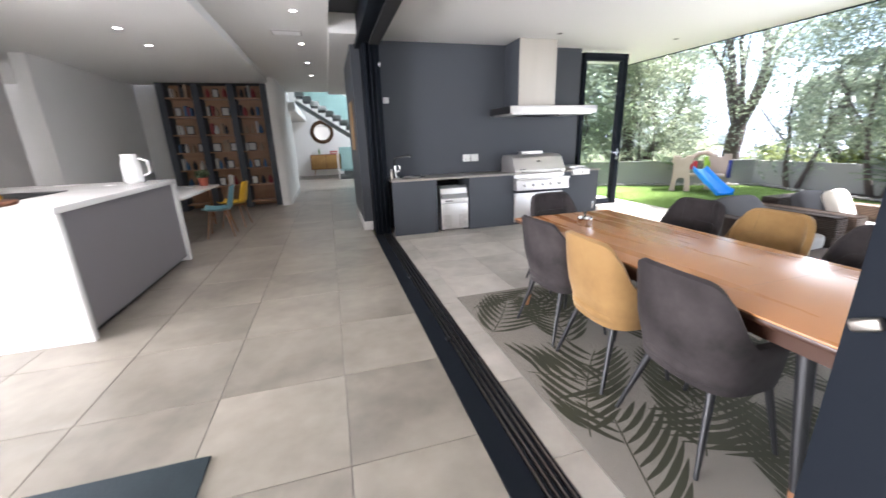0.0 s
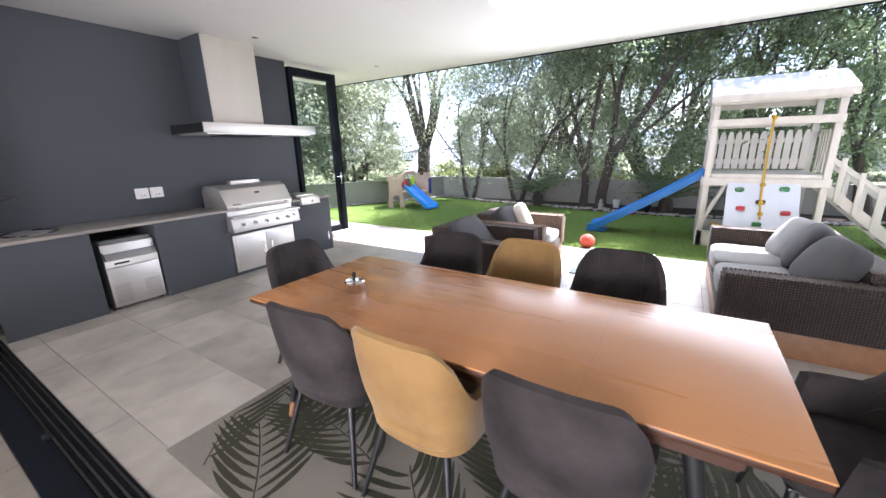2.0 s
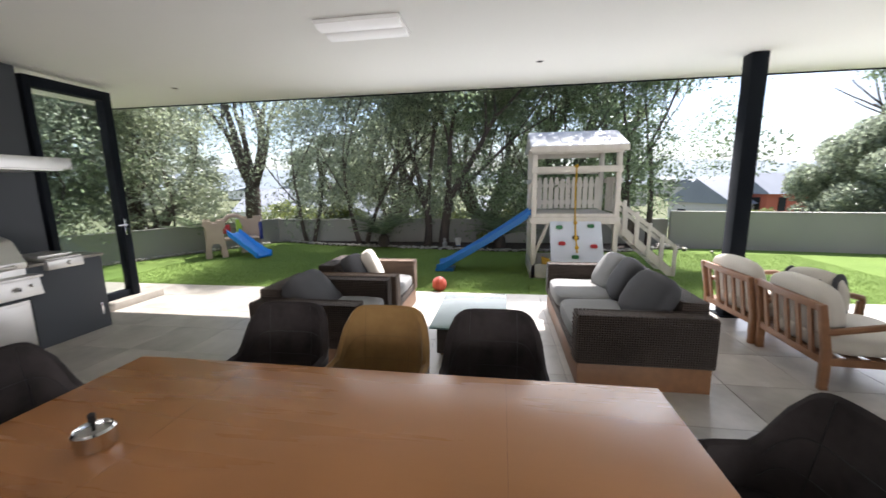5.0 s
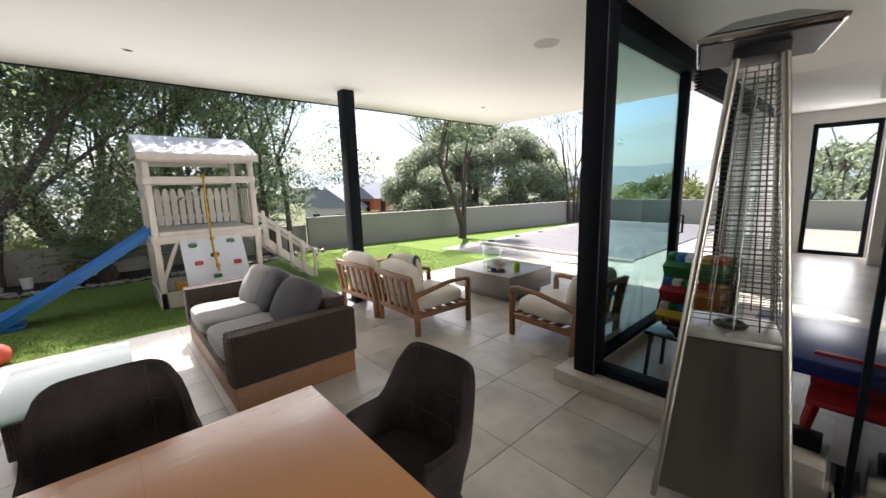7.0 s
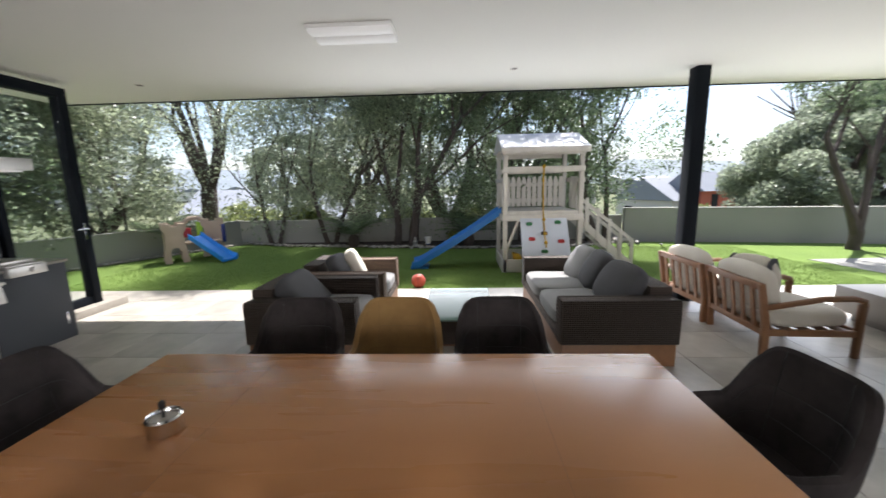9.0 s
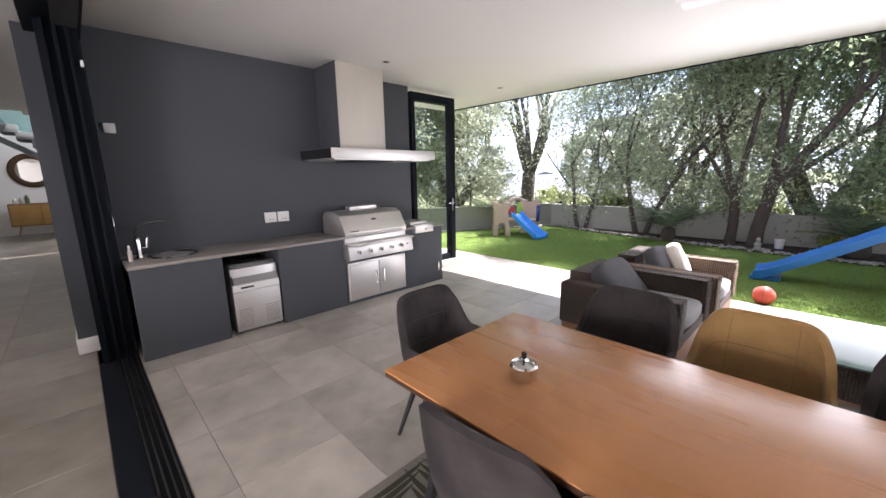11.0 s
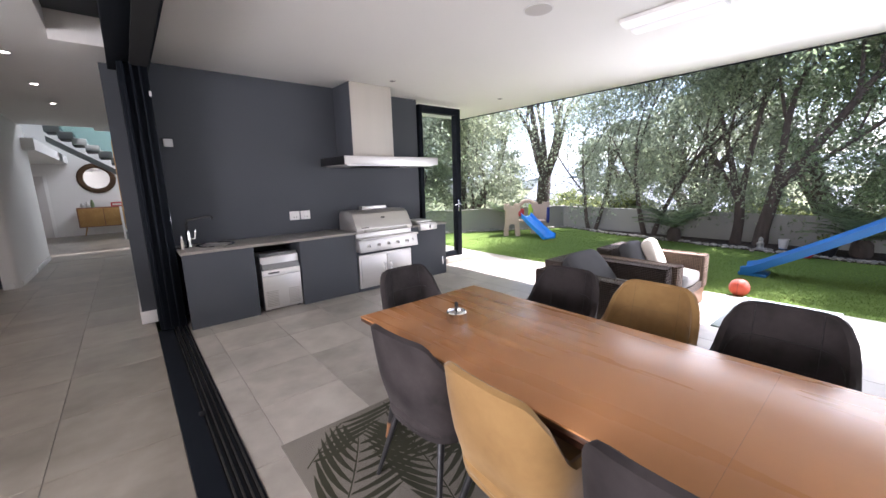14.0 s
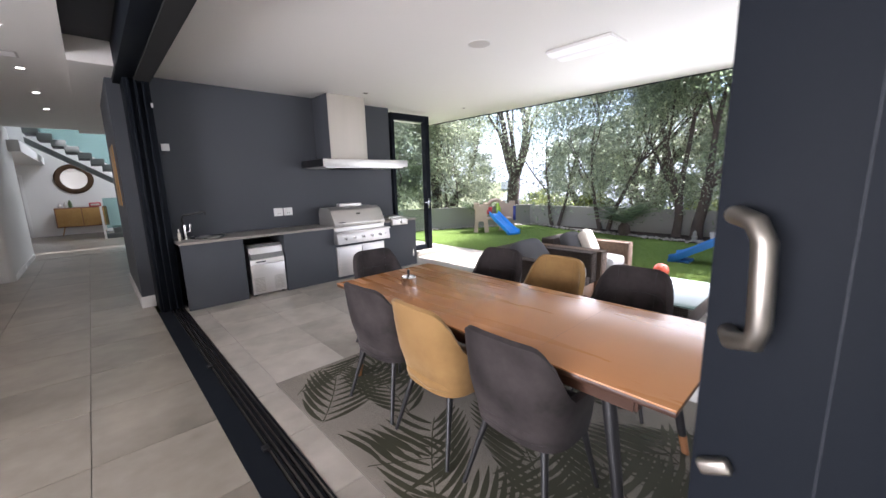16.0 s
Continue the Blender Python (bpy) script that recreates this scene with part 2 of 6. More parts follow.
POOLC = mat("grey_pool_cover", (0.15, 0.15, 0.16), (0.115, 0.115, 0.122), 0.6, big=1, fine=60, bump=0.1, rand=0.06)
PAINTW = mat("weathered_white_timber", (0.66, 0.63, 0.58), (0.50, 0.47, 0.42), 0.75, big=3, fine=40, stretch=(3, 3, 1), bump=0.2, dist=0.003)
TINW = mat("white_metal_roof", (0.62, 0.64, 0.67), (0.52, 0.54, 0.57), 0.35, big=1.5, fine=30, bump=0.1)
BLUEP = mat("blue_plastic", (0.014, 0.17, 0.50), (0.012, 0.14, 0.43), 0.35, bump=0.02)
SKYBLUE = mat("bright_blue_plastic", (0.01, 0.22, 0.66), (0.01, 0.19, 0.58), 0.35, bump=0.02)
TANP = mat("tan_plastic", (0.46, 0.36, 0.28), (0.38, 0.29, 0.22), 0.6, big=4, fine=60, bump=0.2)
REDP = mat("red_plastic", (0.42, 0.02, 0.025), rough=0.35, bump=0)
GREENP = mat("green_plastic", (0.02, 0.16, 0.05), rough=0.4, bump=0)
LIMEP = mat("lime_plastic", (0.30, 0.52, 0.03), rough=0.35, bump=0)
YELP = mat("yellow_plastic", (0.62, 0.36, 0.015), rough=0.4, bump=0)
ORANGEP = mat("orange_plastic", (0.55, 0.17, 0.02), rough=0.4, bump=0)
NAVYP = mat("navy_plastic", (0.015, 0.03, 0.20), rough=0.35, bump=0)
WHITEP = mat("white_plastic", (0.75, 0.74, 0.72), rough=0.4, bump=0)
BALLM = mat("orange_ball_rubber", (0.50, 0.075, 0.035), (0.42, 0.055, 0.025), 0.6, fine=160, bump=0.4)
ROPEY = mat("yellow_rope", (0.55, 0.34, 0.03), (0.40, 0.23, 0.02), 0.9, fine=120, bump=0.6)
BARK = mat("grey_brown_bark", (0.125, 0.098, 0.082), (0.05, 0.039, 0.033), 0.95, big=3, fine=22, stretch=(3, 3, 0.7), bump=1.0, dist=0.03)
LEAF_A = leaf_mat("olive_green_leaves", (0.30, 0.345, 0.205), (0.145, 0.178, 0.095), 0.55)
LEAF_B = leaf_mat("deep_green_leaves", (0.175, 0.24, 0.108), (0.075, 0.118, 0.05), 0.55)
LEAF_C = leaf_mat("yellow_green_leaves", (0.22, 0.25, 0.05), (0.12, 0.155, 0.03), 0.4)
LEAF_D = leaf_mat("grey_green_leaves", (0.255, 0.30, 0.20), (0.135, 0.17, 0.10), 0.55)
GLASS = glass_mat("clear_glass", (0.93, 0.96, 0.95))
TEAL = glass_mat("teal_tinted_glass", (0.66, 0.82, 0.81))
MIRROR = mat("mirror", (0.85, 0.86, 0.86), (0.85, 0.86, 0.86), 0.02, 1.0, bump=0, rvar=0.01)
GLOWW = glow_mat("lit_downlight", (1.0, 0.95, 0.88), 4.0)
LIGHTP = mat("prismatic_diffuser", (0.86, 0.87, 0.88), rough=0.3, bump=0.02)
GREYF = mat("mauve_grey_panel", (0.20, 0.185, 0.195), (0.17, 0.157, 0.167), 0.5, big=1, fine=90, bump=0.03)
QUARTZ = mat("white_quartz", (0.78, 0.77, 0.75), (0.72, 0.71, 0.69), 0.25, big=2, fine=90, bump=0)
CUPB = mat("pale_grey_cupboard", (0.50, 0.475, 0.455), (0.46, 0.435, 0.415), 0.5, big=0.6, fine=90, bump=0.02)
WALNUT = mat("walnut_shelf", (0.22, 0.09, 0.045), (0.13, 0.05, 0.026), 0.5, big=2, fine=30, stretch=(1, 8, 8), bump=0.04)
OAK = mat("warm_oak_shelf", (0.40, 0.225, 0.125), (0.29, 0.15, 0.08), 0.5, big=2, fine=30, stretch=(1, 8, 8), bump=0.04)
GOLD = mat("carved_gold", (0.45, 0.27, 0.09), (0.28, 0.15, 0.05), 0.45, 0.4, big=3, fine=25, bump=0.4)
TERRA = mat("brick_red_render", (0.42, 0.11, 0.065), rough=0.9)
ROOFT = mat("slate_grey_roof", (0.24, 0.26, 0.29), (0.17, 0.185, 0.21), 0.7, big=0.5, fine=6, bump=0.1)
FIELD = mat("dry_ground", (0.13, 0.14, 0.06), (0.07, 0.085, 0.035), 0.95, big=0.08, fine=2, bump=0.2)
# distance haze is mixed into this blue-grey base
HILL = mat("haze_tinted_hill", (0.18, 0.21, 0.24), (0.13, 0.16, 0.17), 0.95, big=0.02, fine=0.4, bump=0)

# ---- builders ----


def box(x0, y0, z0, x1, y1, z1, bevel=0.0, seg=2, bm=None, m=None):
    """A box, bevelled where asked, added to bm."""
    b = bmesh.new()
    bmesh.ops.create_cube(b, size=1)
    for v in b.verts:
        v.co = Vector(((x0 + x1) / 2 + v.co.x * (x1 - x0), (y0 + y1) / 2 + v.co.y * (y1 - y0), (z0 + z1) / 2 + v.co.z * (z1 - z0)))
    if bevel:
        bmesh.ops.bevel(b, geom=list(b.edges), offset=bevel, segments=seg, affect="EDGES", profile=0.5)
    return merge(b, bm, m)


def merge(b, bm, m=None):
    if m is not None:
        b.transform(m)
    if bm is None:
        return b
    me = bpy.data.meshes.new("tmp")
    b.to_mesh(me)
    b.free()
    bm.from_mesh(me)
    bpy.data.meshes.remove(me)
    return bm


def rod(p, q, r0, r1=None, n=10, bm=None):
    """A tapered round bar from p to q."""
    p, q = Vector(p), Vector(q)
    b = bmesh.new()
    d = q - p
    bmesh.ops.create_cone(b, cap_ends=True, segments=n, radius1=r0, radius2=r0 if r1 is None else r1, depth=d.length)
    b.transform(Matrix.Translation((p + q) / 2) @ d.to_track_quat("Z", "Y").to_matrix().to_4x4())
    return merge(b, bm)


def pipe(points, r, n=8, bm=None, ends=None):
    """A bent tube through points; ends: radius at each point."""
    b = bmesh.new()
    pts = [Vector(p) for p in points]
    rings = []
    a = None
    for i, p in enumerate(pts):
        d = (pts[min(i + 1, len(pts) - 1)] - pts[max(i - 1, 0)]).normalized()
        if a is None:
            a = d.orthogonal().normalized()
        a = (a - d * a.dot(d)).normalized()
        c = d.cross(a)
        rr = ends[i] if ends else r
        rings.append([b.verts.new(p + (a * math.cos(k * 2 * math.pi / n) + c * math.sin(k * 2 * math.pi / n)) * rr) for k in range(n)])
    for u, w in zip(rings, rings[1:]):
        for k in range(n):
            b.faces.new((u[k], u[(k + 1) % n], w[(k + 1) % n], w[k]))
    b.faces.new(rings[0])
    b.faces.new(rings[-1][::-1])
    bmesh.ops.recalc_face_normals(b, faces=b.faces)
    return merge(b, bm)


def pillow(cx, cy, cz, sx, sy, sz, m=None, power=4.5, cuts=7, bm=None, puff=0.0):
    """A stuffed cushion: a softly rounded box."""
    b = bmesh.new()
    bmesh.ops.create_cube(b, size=2)
    bmesh.ops.subdivide_edges(b, edges=list(b.edges), cuts=cuts, use_grid_fill=True)
    for v in b.verts:
        n = (abs(v.co.x) ** power + abs(v.co.y) ** power + abs(v.co.z) ** power) ** (1 / power)
        c = v.co / n
        w = 1 + puff * (1 - c.x * c.x) * (1 - c.y * c.y)
        wob = 0.02 * noise.noise(Vector((c.x * 2 + cx * 3, c.y * 2 + cy * 3, c.z + cz)))
        v.co = Vector((c.x * sx / 2, c.y * sy / 2, c.z * sz / 2 * w + wob * 0.6))
    mm = Matrix.Translation((cx, cy, cz)) @ (m or Matrix.Identity(4))
    return merge(b, bm, mm)


def prism(poly, z0, z1, axis="z", bm=None, bevel=0.0):
    """An extruded outline; axis z: poly in x, y; y: poly in x, z; x: poly in y, z."""
    b = bmesh.new()

    def at(p, h):
        return {"z": (p[0], p[1], h), "y": (p[0], h, p[1]), "x": (h, p[0], p[1])}[axis]
    lo = [b.verts.new(at(p, z0)) for p in poly]
    hi = [b.verts.new(at(p, z1)) for p in poly]
    k = len(poly)
    b.faces.new(lo[::-1])
    b.faces.new(hi)
    for i in range(k):
        b.faces.new((lo[i], lo[(i + 1) % k], hi[(i + 1) % k], hi[i]))
    bmesh.ops.recalc_face_normals(b, faces=b.faces)
    if bevel:
        bmesh.ops.bevel(b, geom=list(b.edges), offset=bevel, segments=2, affect="EDGES", profile=0.5)
    return merge(b, bm)


def lathe(profile, n=20, bm=None, m=None):
    """Turned shape from (radius, height) pairs."""
    b = bmesh.new()
    rings = [[b.verts.new((r * math.cos(k * 2 * math.pi / n), r * math.sin(k * 2 * math.pi / n), z)) for k in range(n)] for r, z in profile]
    for u, w in zip(rings, rings[1:]):
        for k in range(n):
            b.faces.new((u[k], u[(k + 1) % n], w[(k + 1) % n], w[k]))
    b.faces.new(rings[0][::-1])
    b.faces.new(rings[-1])
    bmesh.ops.recalc_face_normals(b, faces=b.faces)
    return merge(b, bm, m)


def mesh_of(name, bm, material, smooth=True):
    me = bpy.data.meshes.new(name)
    bm.to_mesh(me)
    bm.free()
    me.materials.append(material)
    if smooth:
        me.polygons.foreach_set("use_smooth", [True] * len(me.polygons))
        me.set_sharp_from_angle(angle=radians(38))
    return me


def part(name, bm, material, parent, label=""):
    ob = new(name, mesh_of(name, bm, material))
    ob.parent = parent
    if label:
        tagged(ob, label)
    return ob


def thing(name, m, label, category, group="", kind=""):
    ob = new(name)
    ob.empty_display_size = 0.1
    ob.matrix_basis = m
    return tagged(ob, label, category, group, kind)


def single(name, bm, material, label, category, group="", kind="", m=None):
    ob = new(name, mesh_of(name, bm, material))
    if m is not None:
        ob.matrix_basis = m
    return tagged(ob, label, category, group, kind)


def built(name, bm, material, label, parent=None):
    """A piece of the setting."""
    ob = new(name, mesh_of(name, bm, material))
    if parent:
        ob.parent = parent
    return tagged(ob, label, "structure", kind="structure")

# ---- large structure ----
PATIO_Z = 2.97


def rolling_ground():
    """One sheet from under the house to the horizon, falling away into the valley east and south of the garden."""
    b = bmesh.new()
    rings = []
    radii = [0.5, 6, 12, 15, 19, 25, 35, 50, 80, 140, 300, 800, 2200]
    n = 64
    for r in radii:
        ring = []
        for k in range(n):
            a = k * 2 * math.pi / n
            x, y = 4 + r * math.cos(a), r * math.sin(a)
            out = max(0.0, r - 15.5)
            fall = -7.0 * (1 - math.exp(-out / 14.0)) if (math.cos(a) > -0.3) else -0.02 * out if r < 300 else -6
            far = 0.030 * max(0, r - 140) if r < 900 else 24 - 0.002 * r
            bumpy = 0.4 * noise.noise(Vector((x * 0.05, y * 0.05, 0))) * min(1, out / 10)
            ring.append(b.verts.new((x, y, -0.16 + fall + bumpy + far)))
        rings.append(ring)
    for u, w in zip(rings, rings[1:]):
        for k in range(n):
            b.faces.new((u[k], w[k], w[(k + 1) % n], u[(k + 1) % n]))
    b.faces.new(rings[0])
    bmesh.ops.recalc_face_normals(b, faces=b.faces)
    return b


built("ground", rolling_ground(), FIELD, "dry grassy ground falling away behind the garden wall")

# slabs under the tiles
floor_patio = built("floor_patio", box(2.23, -4.75, -0.12, 7.82, 9.5, -0.006), GROUT, "covered patio floor of large pale porcelain tiles")
floor_inside = built("floor_inside", box(-6.0, -9.0, -0.12, 1.97, 20.4, -0.006), GROUT, "indoor floor of large beige-grey porcelain tiles")
# lighter tile colour carries the daylight lying on this floor
built("floor_playroom", box(1.97, -9.0, -0.12, 3.80, -0.72, -0.004), TILE_OUT, "playroom floor in a paler tile standing in for its daylight")

# lawn, planting bed and garden walls
lawn = built("lawn", prism([(7.82, -4.9), (9.75, -4.3), (10.3, -13.5), (11.9, -5.0), (12.3, -1.9), (11.65, -0.6), (11.5, 2.4), (12.2, 7.3), (12.75, 8.75), (9.9, 10.4), (5.0, 12.9), (5.0, 9.5), (7.82, 9.5)], -0.12, -0.02), LAWN, "bright green artificial turf lawn")
built("planting_bed", prism([(12.3, -1.9), (13.0, -1.9), (13.0, 9.1), (12.75, 8.75), (12.2, 7.3), (11.5, 2.4), (11.65, -0.6)], -0.12, 0.0), SOIL, "dark soil planting bed along the garden wall")


def wall_run(name, p, q, h, thick=0.2, label=""):
    d = (Vector(q) - Vector(p)).normalized()
    s = Vector((d.y, -d.x)) * thick
    poly = [p, q, (q[0] + s.x, q[1] + s.y), (p[0] + s.x, p[1] + s.y)]
    bm = prism(poly, -0.6, h)
    cap = 0.015
    e = Vector((d.y, -d.x)) * cap
    bm2 = prism([(p[0] - e.x, p[1] - e.y), (q[0] - e.x, q[1] - e.y), (q[0] + s.x + e.x, q[1] + s.y + e.y), (p[0] + s.x + e.x, p[1] + s.y + e.y)], h, h + 0.03)
    w = built(name, bm, GWALL, label)
    part("coping", bm2, GWALL, w)
    return w


wall_run("wall_garden_east", (13.0, 9.1), (13.0, -1.95), 0.62, label="low grey rendered garden wall behind the planting bed")
wall_run("wall_garden_south_east", (12.75, -1.95), (10.35, -14.5), 0.84, label="grey rendered garden wall beside the pool")
wall_run("wall_garden_north", (4.6, 13.45), (13.0, 9.1), 0.64, label="low grey rendered garden wall by the shrubs")
wall_run("wall_garden_south", (10.35, -14.5), (-8.0, -16.0), 0.84, label="grey rendered garden wall beyond the pool")

# patio ceiling with its drip edge, and the column
built("ceiling_patio", box(2.28, -4.6, PATIO_Z, 8.12, 8.9, PATIO_Z + 0.34, 0.01), WHITE, "flat white painted patio ceiling")
built("trim_eave", box(8.123, -4.62, PATIO_Z - 0.012, 8.15, 8.9, PATIO_Z + 0.36), FRAME, "thin dark drip edge of the patio roof")
col = thing("column", pose(7.21, -0.42, 0), "slim dark grey steel patio column", "column", kind="structure")
part("shaft", box(-0.085, -0.085, 0.012, 0.085, 0.085, PATIO_Z, 0.006), FRAME, col)
part("base_plate", box(-0.13, -0.13, 0, 0.13, 0.13, 0.012), FRAME, col)

# kitchen braai wall and its jamb
built("wall_braai", box(2.27, 7.62, 0, 5.98, 7.86, PATIO_Z), CHARCOAL, "charcoal painted wall behind the outdoor kitchen")
wn = built("wall_hall_end", box(1.86, 7.62, 0, 2.265, 9.7, 3.2), CHARCOAL, "charcoal painted wall end beside the hall")
built("baseboard", box(1.845, 7.60, 0, 1.998, 7.618, 0.15, 0.003), QUARTZ, "white skirting board at the charcoal wall")
built("baseboard", box(1.842, 7.62, 0, 1.858, 9.7, 0.15, 0.003), QUARTZ, "white skirting board along the hall")

# sliding door: track, jamb, head beam, stacked leaves
track = thing("sliding_door_track", pose(0, 0, 0), "black aluminium floor track of a wide sliding door", "door track", kind="structure")
part("sill", box(1.97, -0.4, -0.02, 2.105, 7.2, 0.004), FRAME, track)
part("channel", box(2.105, -0.4, -0.03, 2.245, 7.2, -0.012), DARKV, track)
for i in range(4):
    x = 2.122 + i * 0.036
    part("rail", box(x - 0.004, -0.4, -0.012, x + 0.004, 7.2, 0.006, 0.002), HEATP, track, "dull aluminium guide rail")
    part("rail_edge", box(x + 0.007, -0.4, -0.012, x + 0.016, 7.2, 0.004), FRAME, track)
for y in (3.55, 5.0):
    part("stop", box(2.085, y, 0.003, 2.125, y + 0.05, 0.022, 0.003), BLACK, track)
jamb = thing("door_jamb", pose(0, 0, 0), "black aluminium sliding door jamb with strike plate", "door frame", kind="structure")
part("jamb_post", box(2.0, 7.2, 0, 2.245, 7.615, 2.9, 0.004), FRAME, jamb)
for i in range(3):
    part("jamb_fin", box(2.03 + i * 0.07, 7.165, 0, 2.05 + i * 0.07, 7.2, 2.9, 0.002), FRAME, jamb)
part("strike_plate", box(2.246, 7.28, 1.12, 2.252, 7.32, 1.30, 0.002), CHROME, jamb, "chrome strike plate")
part("sensor", box(2.225, 7.14, 2.52, 2.245, 7.163, 2.57, 0.003), WHITEP, jamb, "small white alarm contact")
head = thing("door_head", pose(0, 0, 0), "black aluminium head beam above the sliding door", "door frame", kind="structure")
part("beam", box(1.93, -0.45, 2.84, 2.275, 7.615, 3.2, 0.004), FRAME, head)
part("head_channel", box(2.10, -0.4, 2.815, 2.25, 7.2, 2.838), DARKV, head)

for i in range(3):
    x = 2.118 + i * 0.036
    dl = thing("sliding_door_leaf", pose(x, 0, 0), "black framed glass sliding door leaf pushed open", "sliding door", "stacked sliding door leaves", "structure")
    y0, y1 = -0.35 + 0.02 * i, 1.455 - 0.012 * i
    t = 0.018
    x0, x1 = -t, t
    sw = 0.21 if i == 0 else 0.13
    part("stile", box(x0, y1 - sw, 0.008, x1, y1, 2.81, 0.003), FRAME, dl)
    part("stile", box(x0, y0, 0.008, x1, y0 + 0.1, 2.81, 0.003), FRAME, dl)
    part("top_rail", box(x0, y0 + 0.1, 2.71, x1, y1 - sw, 2.81, 0.003), FRAME, dl)
    part("bottom_rail", box(x0, y0 + 0.1, 0.008, x1, y1 - sw, 0.13, 0.003), FRAME, dl)
    g = part("pane", box(-0.004, y0 + 0.1, 0.13, 0.004, y1 - sw, 2.71), GLASS, dl)
    g.visible_shadow = False
    if i == 0:
        part("bead", box(-0.0205, y1 - 0.119, 0.1, -0.0185, y1 - 0.1182, 2.75), CHARCOAL, dl, "thin grey edge bead")
        h = part("handle", pipe([(-0.018, 1.436, 1.522), (-0.040, 1.430, 1.524), (-0.054, 1.412, 1.518), (-0.060, 1.402, 1.498), (-0.060, 1.398, 1.405), (-0.054, 1.402, 1.384), (-0.040, 1.424, 1.376), (-0.018, 1.430, 1.378)], 0.0115, 14), NICKEL, dl, "brushed steel pull handle")
        part("latch", box(-0.034, -0.019, -0.010, -0.018, 0.019, 0.010, 0.005, 3, m=Matrix.Translation((0, 1.428, 1.195)) @ Matrix.Rotation(radians(-28), 4, "X")), NICKEL, dl, "steel thumb latch")

# glazed door at the end of the braai wall, on a low plinth
gd = thing("door_garden", pose(6.0, 7.62, 0), "black framed glass garden door with a lever handle", "door", kind="structure")
part("plinth", box(-0.05, -0.18, 0, 1.22, 0.30, 0.10, 0.006), TILE_OUT, gd, "pale tiled threshold")
part("jamb_post", box(0.0, -0.05, 0.1, 0.07, 0.08, 2.9, 0.003), FRAME, gd)
part("jamb_post", box(0.86, -0.05, 0.1, 0.97, 0.08, 2.9, 0.003), FRAME, gd)
part("head_rail", box(0.07, -0.05, 2.78, 0.86, 0.08, 2.9, 0.003), FRAME, gd)
part("bottom_rail", box(0.07, -0.03, 0.1, 0.86, 0.06, 0.20, 0.003), FRAME, gd)
g = part("pane", box(0.07, 0.01, 0.2, 0.86, 0.018, 2.78), GLASS, gd)
g.visible_shadow = False
hd = part("handle", pipe([(0.90, -0.052, 1.12), (0.90, -0.10, 1.12), (0.77, -0.10, 1.12)], 0.009), CHROME, gd, "chrome lever handle")
part("lock_plate", box(0.885, -0.056, 0.98, 0.915, -0.05, 1.20, 0.003), CHROME, hd)

# playroom: plinth, corner post, sill, east glazing
built("plinth_playroom", box(2.27, -0.72, -0.01, 3.90, -0.40, 0.105, 0.008), TILE_OUT, "pale tiled step in front of the playroom")
built("plinth_playroom_side", box(3.66, -9.0, -0.01, 3.90, -0.722, 0.105, 0.008), TILE_OUT, "pale tiled step beside the playroom glazing")
pw = thing("window_playroom", pose(0, 0, 0), "black framed corner glazing of the playroom", "window", kind="structure")
part("corner_post", box(3.60, -0.68, 0.105, 3.77, -0.50, PATIO_Z, 0.004), FRAME, pw)
part("corner_bead", box(3.595, -0.505, 0.11, 3.599, -0.49, PATIO_Z - 0.005, 0.001), CHARCOAL, pw)
part("sill_rail", box(2.30, -0.70, 0.105, 3.60, -0.56, 0.17, 0.004), FRAME, pw)
part("side_sill", box(3.68, -9.0, 0.105, 3.78, -0.68, 0.16, 0.004), FRAME, pw)
part("head_rail", box(3.62, -9.0, 2.80, 3.80, -0.68, PATIO_Z, 0.004), FRAME, pw)
part("head_rail", box(2.27, -0.66, 2.90, 3.60, -0.54, PATIO_Z, 0.004), FRAME, pw)
part("mullion", box(3.69, -2.72, 0.16, 3.77, -2.58, 2.80, 0.004), FRAME, pw)
part("mullion", box(3.69, -4.795, 0.16, 3.77, -4.68, 2.80, 0.004), FRAME, pw)
g = part("pane", box(3.725, -2.58, 0.16, 3.735, -0.68, 2.80), TEAL, pw, "teal tinted pane")
g.visible_shadow = False
part("handle", pipe([(3.69, -2.66, 1.25), (3.65, -2.66, 1.25), (3.65, -2.66, 1.05), (3.69, -2.66, 1.05)], 0.012), BLACK, pw, "black pull handle")
for k in range(5):
    part("louvre", box(3.60, -5.6, 2.62 + k * 0.035, 3.67, -2.75, 2.635 + k * 0.035), FRAME, pw)
# added wall, hidden behind the heater, keeps sun off the playroom floor
built("wall_playroom_east", box(3.64, -9.0, 0, 3.80, -4.80, 2.79), WALLW, "white wall closing off the playroom")
built("ceiling_playroom", box(-6.0, -9.2, 2.971, 3.62, -0.70, 3.2), WHITE, "white ceiling of the playroom")
built("bulkhead_playroom", box(0.5, -6.2, 2.72, 2.28, -0.72, 2.968), WHITE, "dropped white bulkhead in the playroom")
# unseen divider, added so the window lamp stays out of the playroom
built("wall_kitchen_south", box(-6.0, -0.72, 0, 1.95, -0.60, 3.2), WALLW, "added unseen wall keeping window light out of the playroom")
built("door_jamb_south", box(1.951, -0.74, 0, 2.185, -0.46, PATIO_Z, 0.004), FRAME, "black aluminium jamb at the end of the sliding door")
